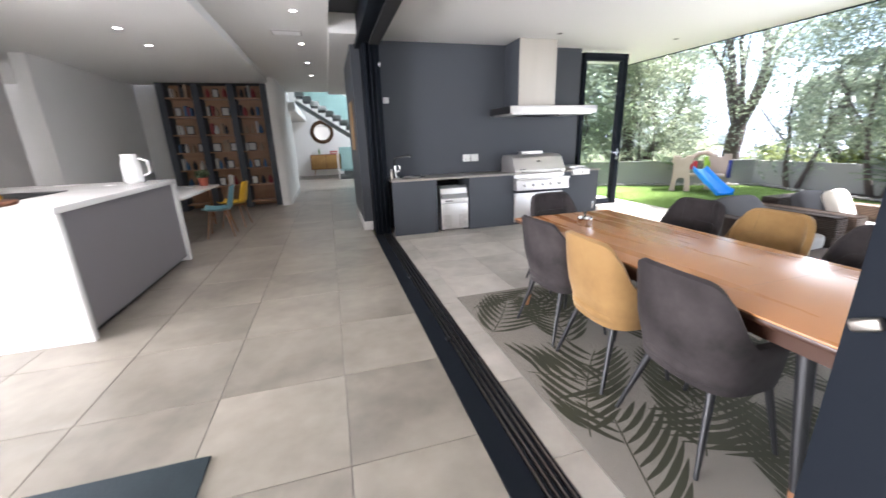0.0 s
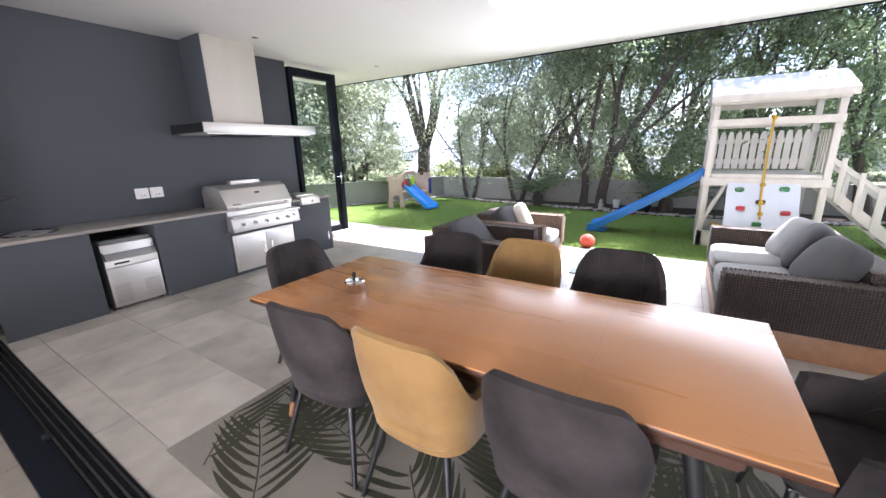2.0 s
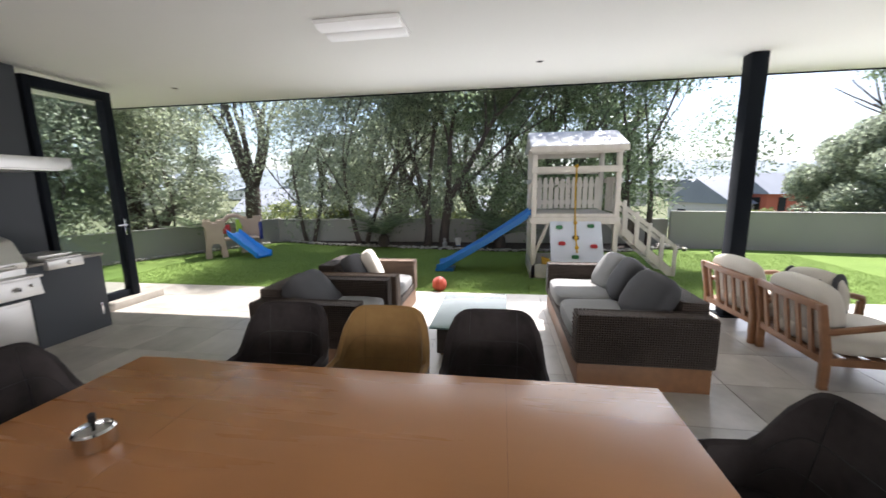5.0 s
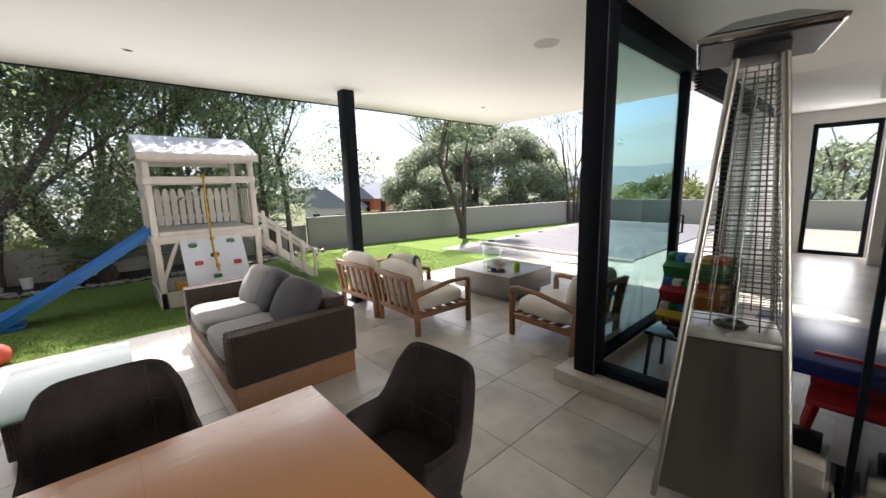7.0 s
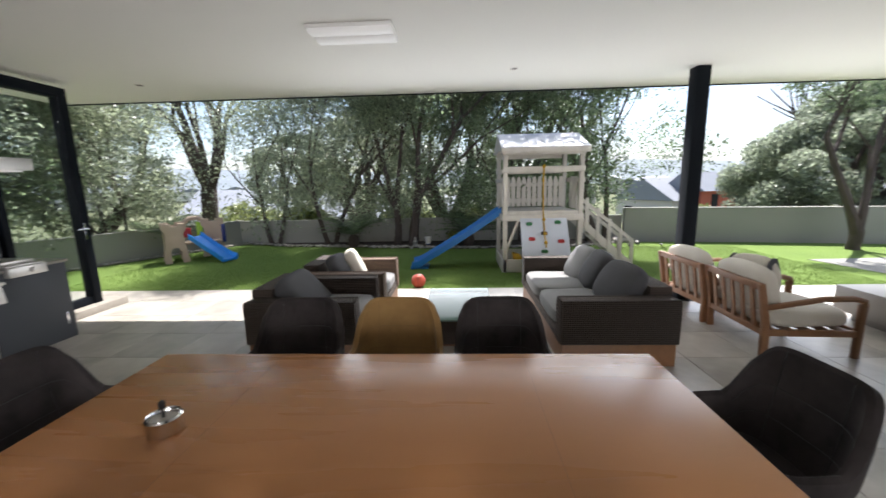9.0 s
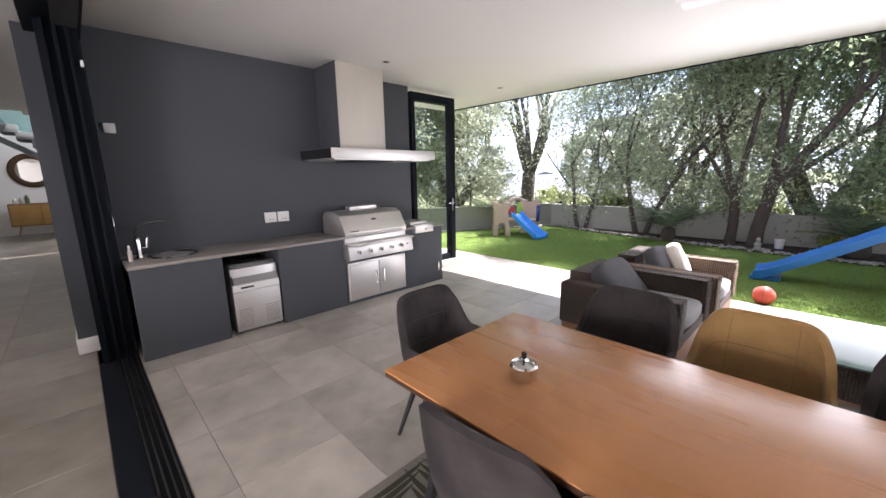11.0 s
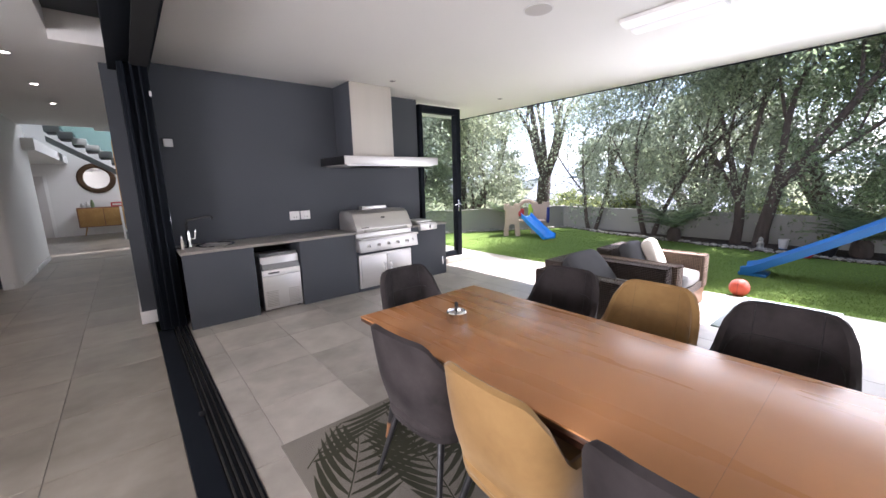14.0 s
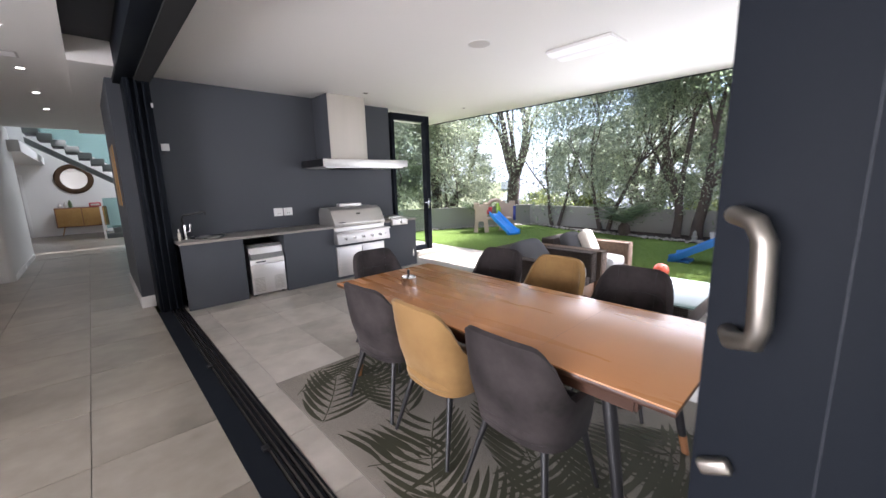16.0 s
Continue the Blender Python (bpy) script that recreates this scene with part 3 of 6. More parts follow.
# playroom far wall with a tall glazed door
for n, (x0, x1) in enumerate(((-6.0, 2.16), (3.14, 3.62))):
    built("wall_playroom_south_%d" % n, box(x0, -9.2, 0, x1, -9.0, 2.97), WALLW, "white wall closing off the playroom")
built("wall_playroom_lintel", box(2.16, -9.2, 2.72, 3.14, -9.0, 2.97), WALLW, "white painted lintel")
fd = thing("door_playroom", pose(2.65, -9.05, 0), "black framed tall glass door at the far wall", "door", kind="structure")
for x in (-0.49, 0.41):
    part("jamb_post", box(x, -0.05, 0, x + 0.08, 0.05, 2.72, 0.003), FRAME, fd)
part("head_rail", box(-0.41, -0.05, 2.63, 0.41, 0.05, 2.72, 0.003), FRAME, fd)
part("bottom_rail", box(-0.41, -0.05, 0.0, 0.41, 0.05, 0.07, 0.003), FRAME, fd)
g = part("pane", box(-0.41, -0.004, 0.07, 0.41, 0.004, 2.63), GLASS, fd)
g.visible_shadow = False
built("wall_west", box(-6.2, 4.4, 0, -6.0, 20.5, 3.2), WALLW, "white painted far kitchen wall")
built("wall_west_sill", box(-6.2, -0.4, 0, -6.0, 4.4, 0.3), WALLW, "white sill wall under the west window")
built("wall_west_lintel", box(-6.2, -0.4, 2.6, -6.0, 4.4, 3.2), WALLW, "white lintel over the west window")
built("wall_west_end", box(-6.2, -9.2, 0, -6.0, -0.4, 3.2), WALLW, "white wall closing off the playroom")
ww = thing("window_west", pose(-6.1, 0, 0), "black framed wide west window", "window", kind="structure")
for y in (-0.35, 1.2, 2.8, 4.35):
    part("mullion", box(-0.05, y - 0.04, 0.3, 0.05, y + 0.04, 2.6, 0.003), FRAME, ww)
for z in (0.3, 2.53):
    part("rail", box(-0.045, -0.31, z, 0.045, 4.31, z + 0.07, 0.003), FRAME, ww)
# white wall block with a grey cabinet on its face, no hearth
fp = thing("fireplace", pose(2.10, -8.6, 0), "white wall block with a grey cabinet front", "fireplace", kind="structure")
part("breast", box(-0.9, -0.38, 0, 0.02, 0.5, 2.97, 0.004), WALLW, fp)
part("niche", box(-0.75, 0.5, 0.35, -0.12, 0.515, 1.55, 0.004), GREYF, fp, "grey cabinet front")

# indoor ceilings: kitchen bulkhead, hall ceiling, blind pocket
built("ceiling_kitchen", box(-6.0, -0.6, 2.85, 0.21, 11.8, 3.2), WHITE, "lower white kitchen ceiling")
built("ceiling_hall", box(0.21, -0.6, 2.971, 1.56, 14.0, 3.2), WHITE, "white hall ceiling")
built("ceiling_hall_side", box(1.56, 7.02, 2.90, 1.93, 14.0, 3.2), WHITE, "white hall ceiling edge")
built("ceiling_hall_east", box(1.93, 9.702, 2.90, 2.264, 14.0, 3.2), WHITE, "white hall ceiling edge")
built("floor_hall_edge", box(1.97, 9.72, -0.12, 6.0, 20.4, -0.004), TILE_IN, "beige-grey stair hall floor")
built("ceiling_blind_pocket", box(1.56, -0.6, 3.15, 1.93, 7.02, 3.2), CHARCOAL, "dark blind pocket above the sliding door")
built("wall_kitchen", box(-2.85, 8.55, 0, -2.65, 11.9, 2.85), WALLW, "pale painted kitchen wall")
built("wall_bookcase", box(-6.0, 11.85, 0, 0.16, 12.05, 2.95), WALLW, "white wall behind the bookcase")
built("wall_hall_west", prism([(0.16, 11.25), (0.27, 11.25), (0.33, 11.29), (0.36, 11.36), (0.36, 14.55), (0.33, 14.68), (0.26, 14.75), (0.16, 14.75)], 0, 2.97), WALLW, "white hall wall with a rounded end")
built("baseboard", box(0.362, 11.4, 0, 0.376, 14.5, 0.1, 0.003), QUARTZ, "white skirting board in the hall")
built("baseboard", box(0.17, 11.232, 0, 0.30, 11.248, 0.1, 0.003), QUARTZ, "white skirting board on the wall end")
# stair hall
built("wall_hall_east", box(2.266, 9.66, 0, 2.42, 13.9, 3.2), WALLW, "white hall wall")
built("wall_stair_north", box(-6.0, 20.3, 0, 6.0, 20.5, 5.5), WALLW, "white stair hall wall")
built("wall_stair_east", box(5.8, 13.9, 0, 6.0, 20.3, 5.5), WALLW, "white stair hall wall")
built("wall_stair_south", box(2.42, 13.7, 0, 5.8, 13.9, 5.5), WALLW, "white stair hall wall")
built("wall_void_front", box(-6.0, 13.9, 3.2, 2.42, 14.0, 5.5), WALLW, "white wall above the hall opening")
built("ceiling_lobby", box(-6.0, 14.02, 2.45, 0.55, 20.3, 2.70), WHITE, "white lobby ceiling under the landing")
# unseen ceiling; the gap left open is sized for the stair hall's brightness
built("ceiling_stair_north", box(-6.0, 18.1, 5.4, 6.0, 20.3, 5.5), WHITE, "unseen white ceiling narrowing the assumed skylight")
built("ceiling_stair_west", box(-6.0, 17.3, 5.4, 2.4, 18.1, 5.5), WHITE, "unseen white ceiling narrowing the assumed skylight")
built("ceiling_stair_south", box(-6.0, 14.0, 5.4, 6.0, 17.3, 5.5), WHITE, "unseen white ceiling narrowing the assumed skylight")
dr = thing("door_lobby", pose(-0.55, 20.29, 0), "plain pale grey closed interior door", "door", kind="structure")
part("door_frame", box(-0.50, -0.04, 0, 0.50, 0.0, 2.12, 0.004), WALLW, dr)
lf = part("leaf", box(-0.43, -0.075, 0.01, 0.43, -0.042, 2.05, 0.004), CUPB, dr)
part("handle", pipe([(-0.36, -0.08, 1.02), (-0.36, -0.12, 1.02), (-0.25, -0.12, 1.02)], 0.009), CHROME, lf)
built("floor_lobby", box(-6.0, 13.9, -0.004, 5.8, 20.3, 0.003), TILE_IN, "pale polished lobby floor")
STAIR = mat("green_grey_terrazzo", (0.13, 0.145, 0.14), (0.09, 0.10, 0.097), 0.5, big=2, fine=120, bump=0.05)
st = thing("staircase", pose(0, 0, 0), "grey stepped staircase with a glass balustrade", "staircase", kind="structure")
for k in range(13):
    x = 0.35 + k * 0.27
    z = 3.45 - k * 0.18
    if z < 0.5:
        break
    part("step", box(x, 17.9, z - 0.20, x + 0.33, 18.9, z, 0.004), STAIR, st)
part("stringer", prism([(0.35, 3.15), (3.9, 0.78), (3.9, 0.62), (0.35, 2.98)], 18.0, 18.8, "y"), STAIR, st)
part("bottom_step", box(1.75, 17.6, 0.003, 2.7, 18.5, 0.17, 0.005), STAIR, st)
part("bottom_step", box(1.95, 17.6, 0.17, 2.7, 18.5, 0.34, 0.005), STAIR, st)
g = part("glass_panel", prism([(0.4, 3.5), (3.9, 1.2), (3.9, 2.2), (0.4, 4.5)], 17.93, 17.945, "y"), TEAL, st, "teal glass balustrade")
g.visible_shadow = False
g = part("glass_panel", box(1.8, 17.62, 0.34, 2.6, 17.635, 1.3), TEAL, st, "teal glass balustrade")
g.visible_shadow = False
part("newel", box(1.70, 17.58, 0.0, 1.76, 17.64, 1.05, 0.004), QUARTZ, st)

# pool with slatted cover
pool = thing("pool", pose(0, 0, 0), "swimming pool under a grey slatted cover", "pool", kind="structure")
part("coping", prism([(5.0, -5.1), (9.75, -4.35), (10.25, -14.0), (5.5, -14.0)], -0.12, -0.015), GWALL, pool, "pale stone pool surround")
for k in range(30):
    y = -5.75 - k * 0.26
    x0 = 5.35
    part("cover_slat", box(x0, y - 0.25, -0.015, 9.35 + 0.012 * k, y, 0.02, 0.006), POOLC, pool)
part("cover_beam", box(5.3, -5.70, -0.012, 9.4, -5.60, 0.05, 0.01), STEEL, pool, "aluminium lead bar")
part("deck", box(-8, -14.4, -0.12, 5.6, -9.25, -0.012), TILE_OUT, pool, "pale stone terrace")
part("deck", box(3.92, -9.25, -0.12, 5.4, -4.77, -0.010), TILE_OUT, pool, "pale stone terrace")
for k in range(6):
    part("edge_clip", box(9.45, -6.2 - k * 1.3, -0.014, 9.62, -6.1 - k * 1.3, 0.03, 0.004), BLACK, pool)

# ---- dining set on the patio ----
table = thing("dining_table", pose(3.39, 2.88, 0), "long reddish teak dining table with thin top", "table")
TX, TY = 0.49, 1.215
part("tabletop", box(-TX, -TY, 0.771, TX, TY, 0.78, 0.003), TABLEW, table)
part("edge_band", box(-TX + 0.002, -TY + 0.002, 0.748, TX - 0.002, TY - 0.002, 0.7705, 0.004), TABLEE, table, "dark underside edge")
for y in (-0.60, 0.60):
    part("leaf_seam", box(-TX + 0.004, y - 0.0005, 0.7799, TX - 0.004, y + 0.0005, 0.7803), TEAK, table)
for sx in (-1, 1):
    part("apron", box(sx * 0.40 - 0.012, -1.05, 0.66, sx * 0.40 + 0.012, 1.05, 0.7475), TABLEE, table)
    for sy in (-1, 1):
        part("leg", rod((sx * 0.36, sy * 0.92, 0.744), (sx * 0.43, sy * 1.06, 0.0), 0.032, 0.019, 14), BLACK, table, "black tapered leg")
        part("leg_tip", rod((sx * 0.4187, sy * 1.0374, 0.12), (sx * 0.4301, sy * 1.0601, 0.0), 0.0222, 0.0198, 14), TEAK, table, "bare wooden tip")
for sy in (-1, 1):
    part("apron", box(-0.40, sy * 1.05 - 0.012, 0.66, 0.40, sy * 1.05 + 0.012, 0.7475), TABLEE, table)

ash = thing("ashtray", pose(3.27, 3.62, 0.7806), "round chrome push-down ashtray on the table", "ashtray")
part("bowl", lathe([(0.050, 0), (0.056, 0.004), (0.058, 0.058), (0.052, 0.066), (0.048, 0.06), (0.045, 0.04)], 28), CHROME, ash)
part("disc", lathe([(0.044, 0.046), (0.044, 0.049), (0.01, 0.055), (0.006, 0.055)], 24), STEEL, ash)
part("plunger", lathe([(0.005, 0.055), (0.005, 0.085), (0.011, 0.088), (0.011, 0.112), (0.004, 0.118)], 14), BLACK, ash, "black push knob")


def chair_shell():
    """Wrapped tub back with lower arm wings."""
    b = bmesh.new()
    na, nz = 30, 11

    def top(a):
        s = abs(a)
        if s < 0.46:
            return 0.888 - 0.070 * (s / 0.46) ** 5.0
        u = min(1, (s - 0.46) / 0.54)
        u = min(1, u * 1.9)
        return 0.818 - 0.19 * u * u * (3 - 2 * u)

    def bottom(a):
        return 0.375 + 0.02 * abs(a)

    def at(a, k, off):
        th = a * radians(112)
        z = bottom(a) + (top(a) - bottom(a)) * k
        flare = 0.90 + 0.10 * min(1, (z - 0.38) / 0.2) - 0.03 * max(0, (z - 0.72) / 0.18)
        lean = -0.075 * max(0, (z - 0.46)) / 0.44
        rx, ry = 0.282 * flare - off, 0.225 * flare - off
        sx = math.copysign(abs(math.sin(th)) ** 0.62, th)
        cy = math.copysign(abs(math.cos(th)) ** 0.62, math.cos(th))
        return Vector((rx * sx, -ry * cy + lean - 0.02, z))
    outer = [[b.verts.new(at(-1 + 2 * i / na, j / nz, 0)) for j in range(nz + 1)] for i in range(na + 1)]
    inner = [[b.verts.new(at(-1 + 2 * i / na, j / nz, 0.038)) for j in range(nz + 1)] for i in range(na + 1)]
    rim = [b.verts.new(at(-1 + 2 * i / na, 1, 0.019) + Vector((0, 0, 0.013))) for i in range(na + 1)]
    for i in range(na):
        for j in range(nz):
            b.faces.new((outer[i][j], outer[i + 1][j], outer[i + 1][j + 1], outer[i][j + 1]))
            b.faces.new((inner[i][j], inner[i][j + 1], inner[i + 1][j + 1], inner[i + 1][j]))
        b.faces.new((outer[i][nz], outer[i + 1][nz], rim[i + 1], rim[i]))
        b.faces.new((rim[i], rim[i + 1], inner[i + 1][nz], inner[i][nz]))
        b.faces.new((outer[i][0], inner[i][0], inner[i + 1][0], outer[i + 1][0]))
    for i in (0, na):
        for j in range(nz):
            b.faces.new((outer[i][j], outer[i][j + 1], inner[i][j + 1], inner[i][j]))
        b.faces.new((outer[i][nz], rim[i], inner[i][nz]))
    bmesh.ops.recalc_face_normals(b, faces=b.faces)
    seams = []
    for a in (-0.2, 0.2):
        seams.append([at(a, k / 8, 0.039) for k in range(1, 9)])
    for z in (0.42, 0.68):
        seams.append([at(-0.62 + 1.24 * k / 14, z, 0.039) for k in range(15)])
    return b, seams


def dining_chair(cloth, thread, label, m):
    ch = thing("dining_chair", m, label, "chair", "chairs round the dining table")
    shell, seams = chair_shell()
    part("backrest", shell, cloth, ch)
    part("seat", pillow(0, -0.01, 0.435, 0.50, 0.46, 0.11, power=3.2), cloth, ch)
    for s in seams:
        part("seam", pipe(s, 0.0015, 6), thread, ch)
    part("seat_frame", box(-0.18, -0.18, 0.375, 0.18, 0.18, 0.392, 0.004), BLACK, ch)
    for sx in (-1, 1):
        for sy in (-1, 1):
            part("leg", rod((sx * 0.165, sy * 0.16, 0.385), (sx * 0.245, sy * 0.235 - 0.03, 0.0), 0.019, 0.011, 12), BLACK, ch, "tapered black metal leg")
    return ch


RUG_Z = 0.012
grey = dining_chair(VGREY, BLACK, "grey velvet tub dining chair with black legs", pose(3.03, 3.48, RUG_Z, 0, 0, -90 + 3))
gold = dining_chair(VGOLD, mat("brown_thread", (0.21, 0.125, 0.045), rough=0.9, bump=0), "mustard velvet tub dining chair with black legs", pose(3.03, 2.91, RUG_Z, 0, 0, -90 - 2))
copy_thing(grey, pose(3.03, 2.31, RUG_Z, 0, 0, -90 - 1))
copy_thing(grey, pose(4.12, 3.57, RUG_Z, 0, 0, 90 + 2))
copy_thing(gold, pose(4.12, 2.97, RUG_Z, 0, 0, 90 - 1))
copy_thing(grey, pose(4.12, 2.34, RUG_Z, 0, 0, 90 + 1))
copy_thing(grey, pose(3.53, 4.27, RUG_Z, 0, 0, 180))
copy_thing(grey, pose(3.52, 1.46, 0, 0, 0, 4))

# ---- patterned rug ----
rug = thing("rug", pose(3.42, 2.81, 0), "beige woven rug with dark green fern leaves", "rug")
part("backing", box(-1.0, -1.5, 0.0005, 1.0, 1.5, 0.009, 0.003), RUGB, rug)
rng = random.Random(5)
layer = [0.0096]


def fern(b, x, y, ang, length):
    """A frond of curved leaflets lying on the rug."""
    c, s = math.cos(ang), math.sin(ang)

    def put(u, v):
        return (x + u * c - v * s, y + u * s + v * c)
    bend = rng.uniform(-0.25, 0.25)
    n = int(length / 0.068)
    for i in range(n):
        u = length * (i + 0.5) / n
        mid = bend * u * u
        w = 0.44 * math.sin(math.pi * (0.12 + 0.80 * (i + 0.5) / n)) ** 0.7
        for side in (-1, 1):
            pts = []
            for k in range(7):
                f = k / 6
                ru = u + f * w * 0.75 + 0.02
                rv = mid + side * (0.008 + w * (f ** 0.85) * 0.8 - 0.10 * w * f * f)
                th = 0.025 * math.sin(math.pi * min(0.999, f * 0.93 + 0.05)) + 0.002
                pts.append((ru, rv, th))
            lo = [put(p[0] - p[2], p[1]) for p in pts]
            hi = [put(p[0] + p[2], p[1]) for p in pts]
            if any(abs(q[0]) > 0.985 or abs(q[1]) > 1.485 for q in lo + hi):
                continue
            layer[0] += 0.000012
            va = [b.verts.new((*q, layer[0])) for q in lo]
            vb = [b.verts.new((*q, layer[0])) for q in hi]
            for k in range(6):
                b.faces.new((va[k], va[k + 1], vb[k + 1], vb[k]))
    prev = None
    for i in range(13):
        u = length * 1.05 * i / 12
        q = [put(u, bend * u * u - 0.004), put(u, bend * u * u + 0.004)]
        if any(abs(p[0]) > 0.985 or abs(p[1]) > 1.485 for p in q):
            prev = None
            continue
        v = [b.verts.new((*p, layer[0] + 0.000006)) for p in q]
        if prev:
            b.faces.new((prev[0], v[0], v[1], prev[1]))
        prev = v


fb = bmesh.new()
for i in range(4):
    for j in range(6):
        fern(fb, -0.98 + i * 0.52 + rng.uniform(-0.06, 0.06), -1.45 + j * 0.53 + (0.26 if i % 2 else 0), radians(55 + rng.uniform(-18, 18) + (70 if (i + j) % 3 == 0 else 0)), rng.uniform(0.62, 0.82))
bmesh.ops.recalc_face_normals(fb, faces=fb.faces)
tagged(part("leaf_pattern", fb, RUGL, rug, "dark green fern leaf pattern"), kind="stuff")

# ---- outdoor kitchen ----
FY = 6.96
TOP = 0.885
ck = thing("outdoor_kitchen_counter", pose(0, 0, 0), "charcoal outdoor kitchen base with open niche", "counter")
part("panel", box(2.27, FY, 0.0, 2.99, FY + 0.02, 0.855, 0.002), CHARCOAL, ck)
part("panel", box(3.54, FY, 0.0, 4.34, FY + 0.02, 0.855, 0.002), CHARCOAL, ck)
part("panel", box(4.34, FY, 0.0, 5.30, FY + 0.02, 0.05, 0.001), CHARCOAL, ck)
part("panel", box(4.34, FY, 0.545, 5.30, FY + 0.02, 0.64, 0.001), CHARCOAL, ck)
part("panel", box(5.30, FY, 0.0, 6.02, FY + 0.02, 0.855, 0.002), CHARCOAL, ck)
part("end_panel", box(6.0, FY + 0.021, 0.0, 6.02, 7.615, 0.855, 0.002), CHARCOAL, ck)
for x in (2.97, 3.54, 4.34, 5.28):
    part("divider", box(x, FY + 0.021, 0.0, x + 0.02, 7.6, 0.84), CHARCOAL, ck)
part("back_panel", box(2.99, 7.57, 0.0, 3.54, 7.59, 0.84), DARKV, ck)
part("switch", box(5.93, FY - 0.006, 0.16, 5.955, FY, 0.30, 0.002), CHROME, ck, "small steel vent plate")
wt1 = thing("worktop", pose(0, 0, 0), "thin grey quartz worktop on the outdoor kitchen", "worktop")
part("slab", box(2.26, FY - 0.02, 0.856, 4.36, 7.618, TOP, 0.003), STONE, wt1)
part("slab", box(5.32, FY - 0.02, 0.856, 6.04, 7.618, TOP, 0.003), STONE, wt1)

ice = thing("ice_maker", pose(3.29, FY + 0.02, 0), "stainless steel undercounter ice machine in the niche", "ice machine")
part("cabinet", box(-0.235, 0.035, 0.02, 0.235, 0.50, 0.70, 0.008), STEEL, ice)
part("front_panel", box(-0.235, 0.0, 0.03, 0.235, 0.034, 0.455, 0.004), STEEL, ice)
part("control_strip", box(-0.235, -0.004, 0.46, 0.235, 0.034, 0.535, 0.004), WHITEP, ice, "pale control strip")
part("badge", box(-0.16, -0.0065, 0.488, -0.03, -0.0045, 0.508), BLACK, ice)
part("bin_door", prism([(0.0, 0.54), (0.10, 0.735), (0.14, 0.735), (0.034, 0.54)], -0.235, 0.235, "x", bevel=0.004), mat("smoked_grey_plastic", (0.20, 0.20, 0.195), (0.17, 0.17, 0.166), 0.35, bump=0.02), ice, "smoked grey bin door")
part("door_edge", prism([(-0.004, 0.545), (0.09, 0.735), (0.096, 0.738), (0.0, 0.54)], -0.24, -0.22, "x"), BLACK, ice)
for sx in (-1, 1):
    for k in range(10):
        part("vent_slot", box(sx * 0.135 - 0.07, -0.002, 0.07 + k * 0.021, sx * 0.135 + 0.07, 0.0005, 0.076 + k * 0.021), NICKEL, ice)
for sx in (-1, 1):
    part("foot", box(sx * 0.2 - 0.02, 0.05, 0.0, sx * 0.2 + 0.02, 0.45, 0.02), BLACK, ice)

gr = thing("gas_barbecue", pose(4.83, FY, 0), "stainless steel built-in gas barbecue with closed hood", "barbecue")
part("control_panel", prism([(-0.14, 0.60), (-0.11, 0.78), (0.02, 0.80), (0.02, 0.60)], -0.50, 0.50, "x", bevel=0.004), STEEL, gr)
part("fascia_lip", box(-0.50, -0.16, 0.775, 0.50, -0.03, 0.80, 0.004), STEEL, gr)
part("firebox", box(-0.48, 0.0, 0.62, 0.48, 0.55, 0.86, 0.004), STEEL, gr)
lid = part("lid", prism([(-0.02, 0.86), (-0.03, 0.92), (0.10, 1.13), (0.20, 1.17), (0.48, 1.17), (0.54, 1.10), (0.54, 0.86)], -0.48, 0.48, "x", bevel=0.012), STEEL, gr)
part("lid_handle", pipe([(-0.36, -0.02, 0.90), (-0.36, -0.085, 0.895), (0.36, -0.085, 0.895), (0.36, -0.02, 0.90)], 0.012), STEEL, lid)
part("thermometer", box(-0.035, 0.052, 1.045, 0.035, 0.062, 1.075, 0.004, m=None), BLACK, lid)
part("badge", box(-0.40, -0.022, 0.925, -0.28, -0.014, 0.945), BLACK, lid)
part("rear_shelf", box(-0.20, 0.30, 1.172, 0.22, 0.42, 1.225, 0.006), STEEL, gr)
for k in range(5):
    x = -0.36 + k * 0.165
    kb = part("knob", lathe([(0.026, 0), (0.026, 0.008), (0.018, 0.012), (0.016, 0.034), (0.006, 0.036)], 16, m=Matrix.Translation((x, -0.128, 0.69)) @ Matrix.Rotation(radians(80), 4, "X")), STEEL, gr)
    part("grip", box(x - 0.005, -0.172, 0.672, x + 0.005, -0.158, 0.708, 0.002), BLACK, kb)
part("knob", lathe([(0.018, 0), (0.018, 0.02), (0.006, 0.022)], 14, m=Matrix.Translation((0.42, -0.128, 0.70)) @ Matrix.Rotation(radians(80), 4, "X")), STEEL, gr)
bd = thing("barbecue_cupboard", pose(4.82, FY, 0), "stainless steel double doors under the barbecue", "cupboard")
part("door_frame", box(-0.46, -0.014, 0.045, 0.46, 0.03, 0.54, 0.004), STEEL, bd)
for sx in (-1, 1):
    d = part("door", box(min(sx * 0.004, sx * 0.43), -0.028, 0.07, max(sx * 0.004, sx * 0.43), -0.013, 0.515, 0.004), STEEL, bd)
    x = sx * 0.06
    part("handle", pipe([(x, -0.028, 0.22), (x, -0.062, 0.225), (x, -0.062, 0.385), (x, -0.028, 0.39)], 0.010), CHROME, d)
sb = thing("side_burner", pose(5.62, FY, 0), "stainless steel side burner with control knob", "gas burner")
part("drop_front", box(-0.17, -0.06, 0.80, 0.17, 0.0, 0.895, 0.005), STEEL, sb)
part("top_plate", box(-0.17, -0.04, 0.896, 0.17, 0.42, 0.915, 0.005), STEEL, sb)
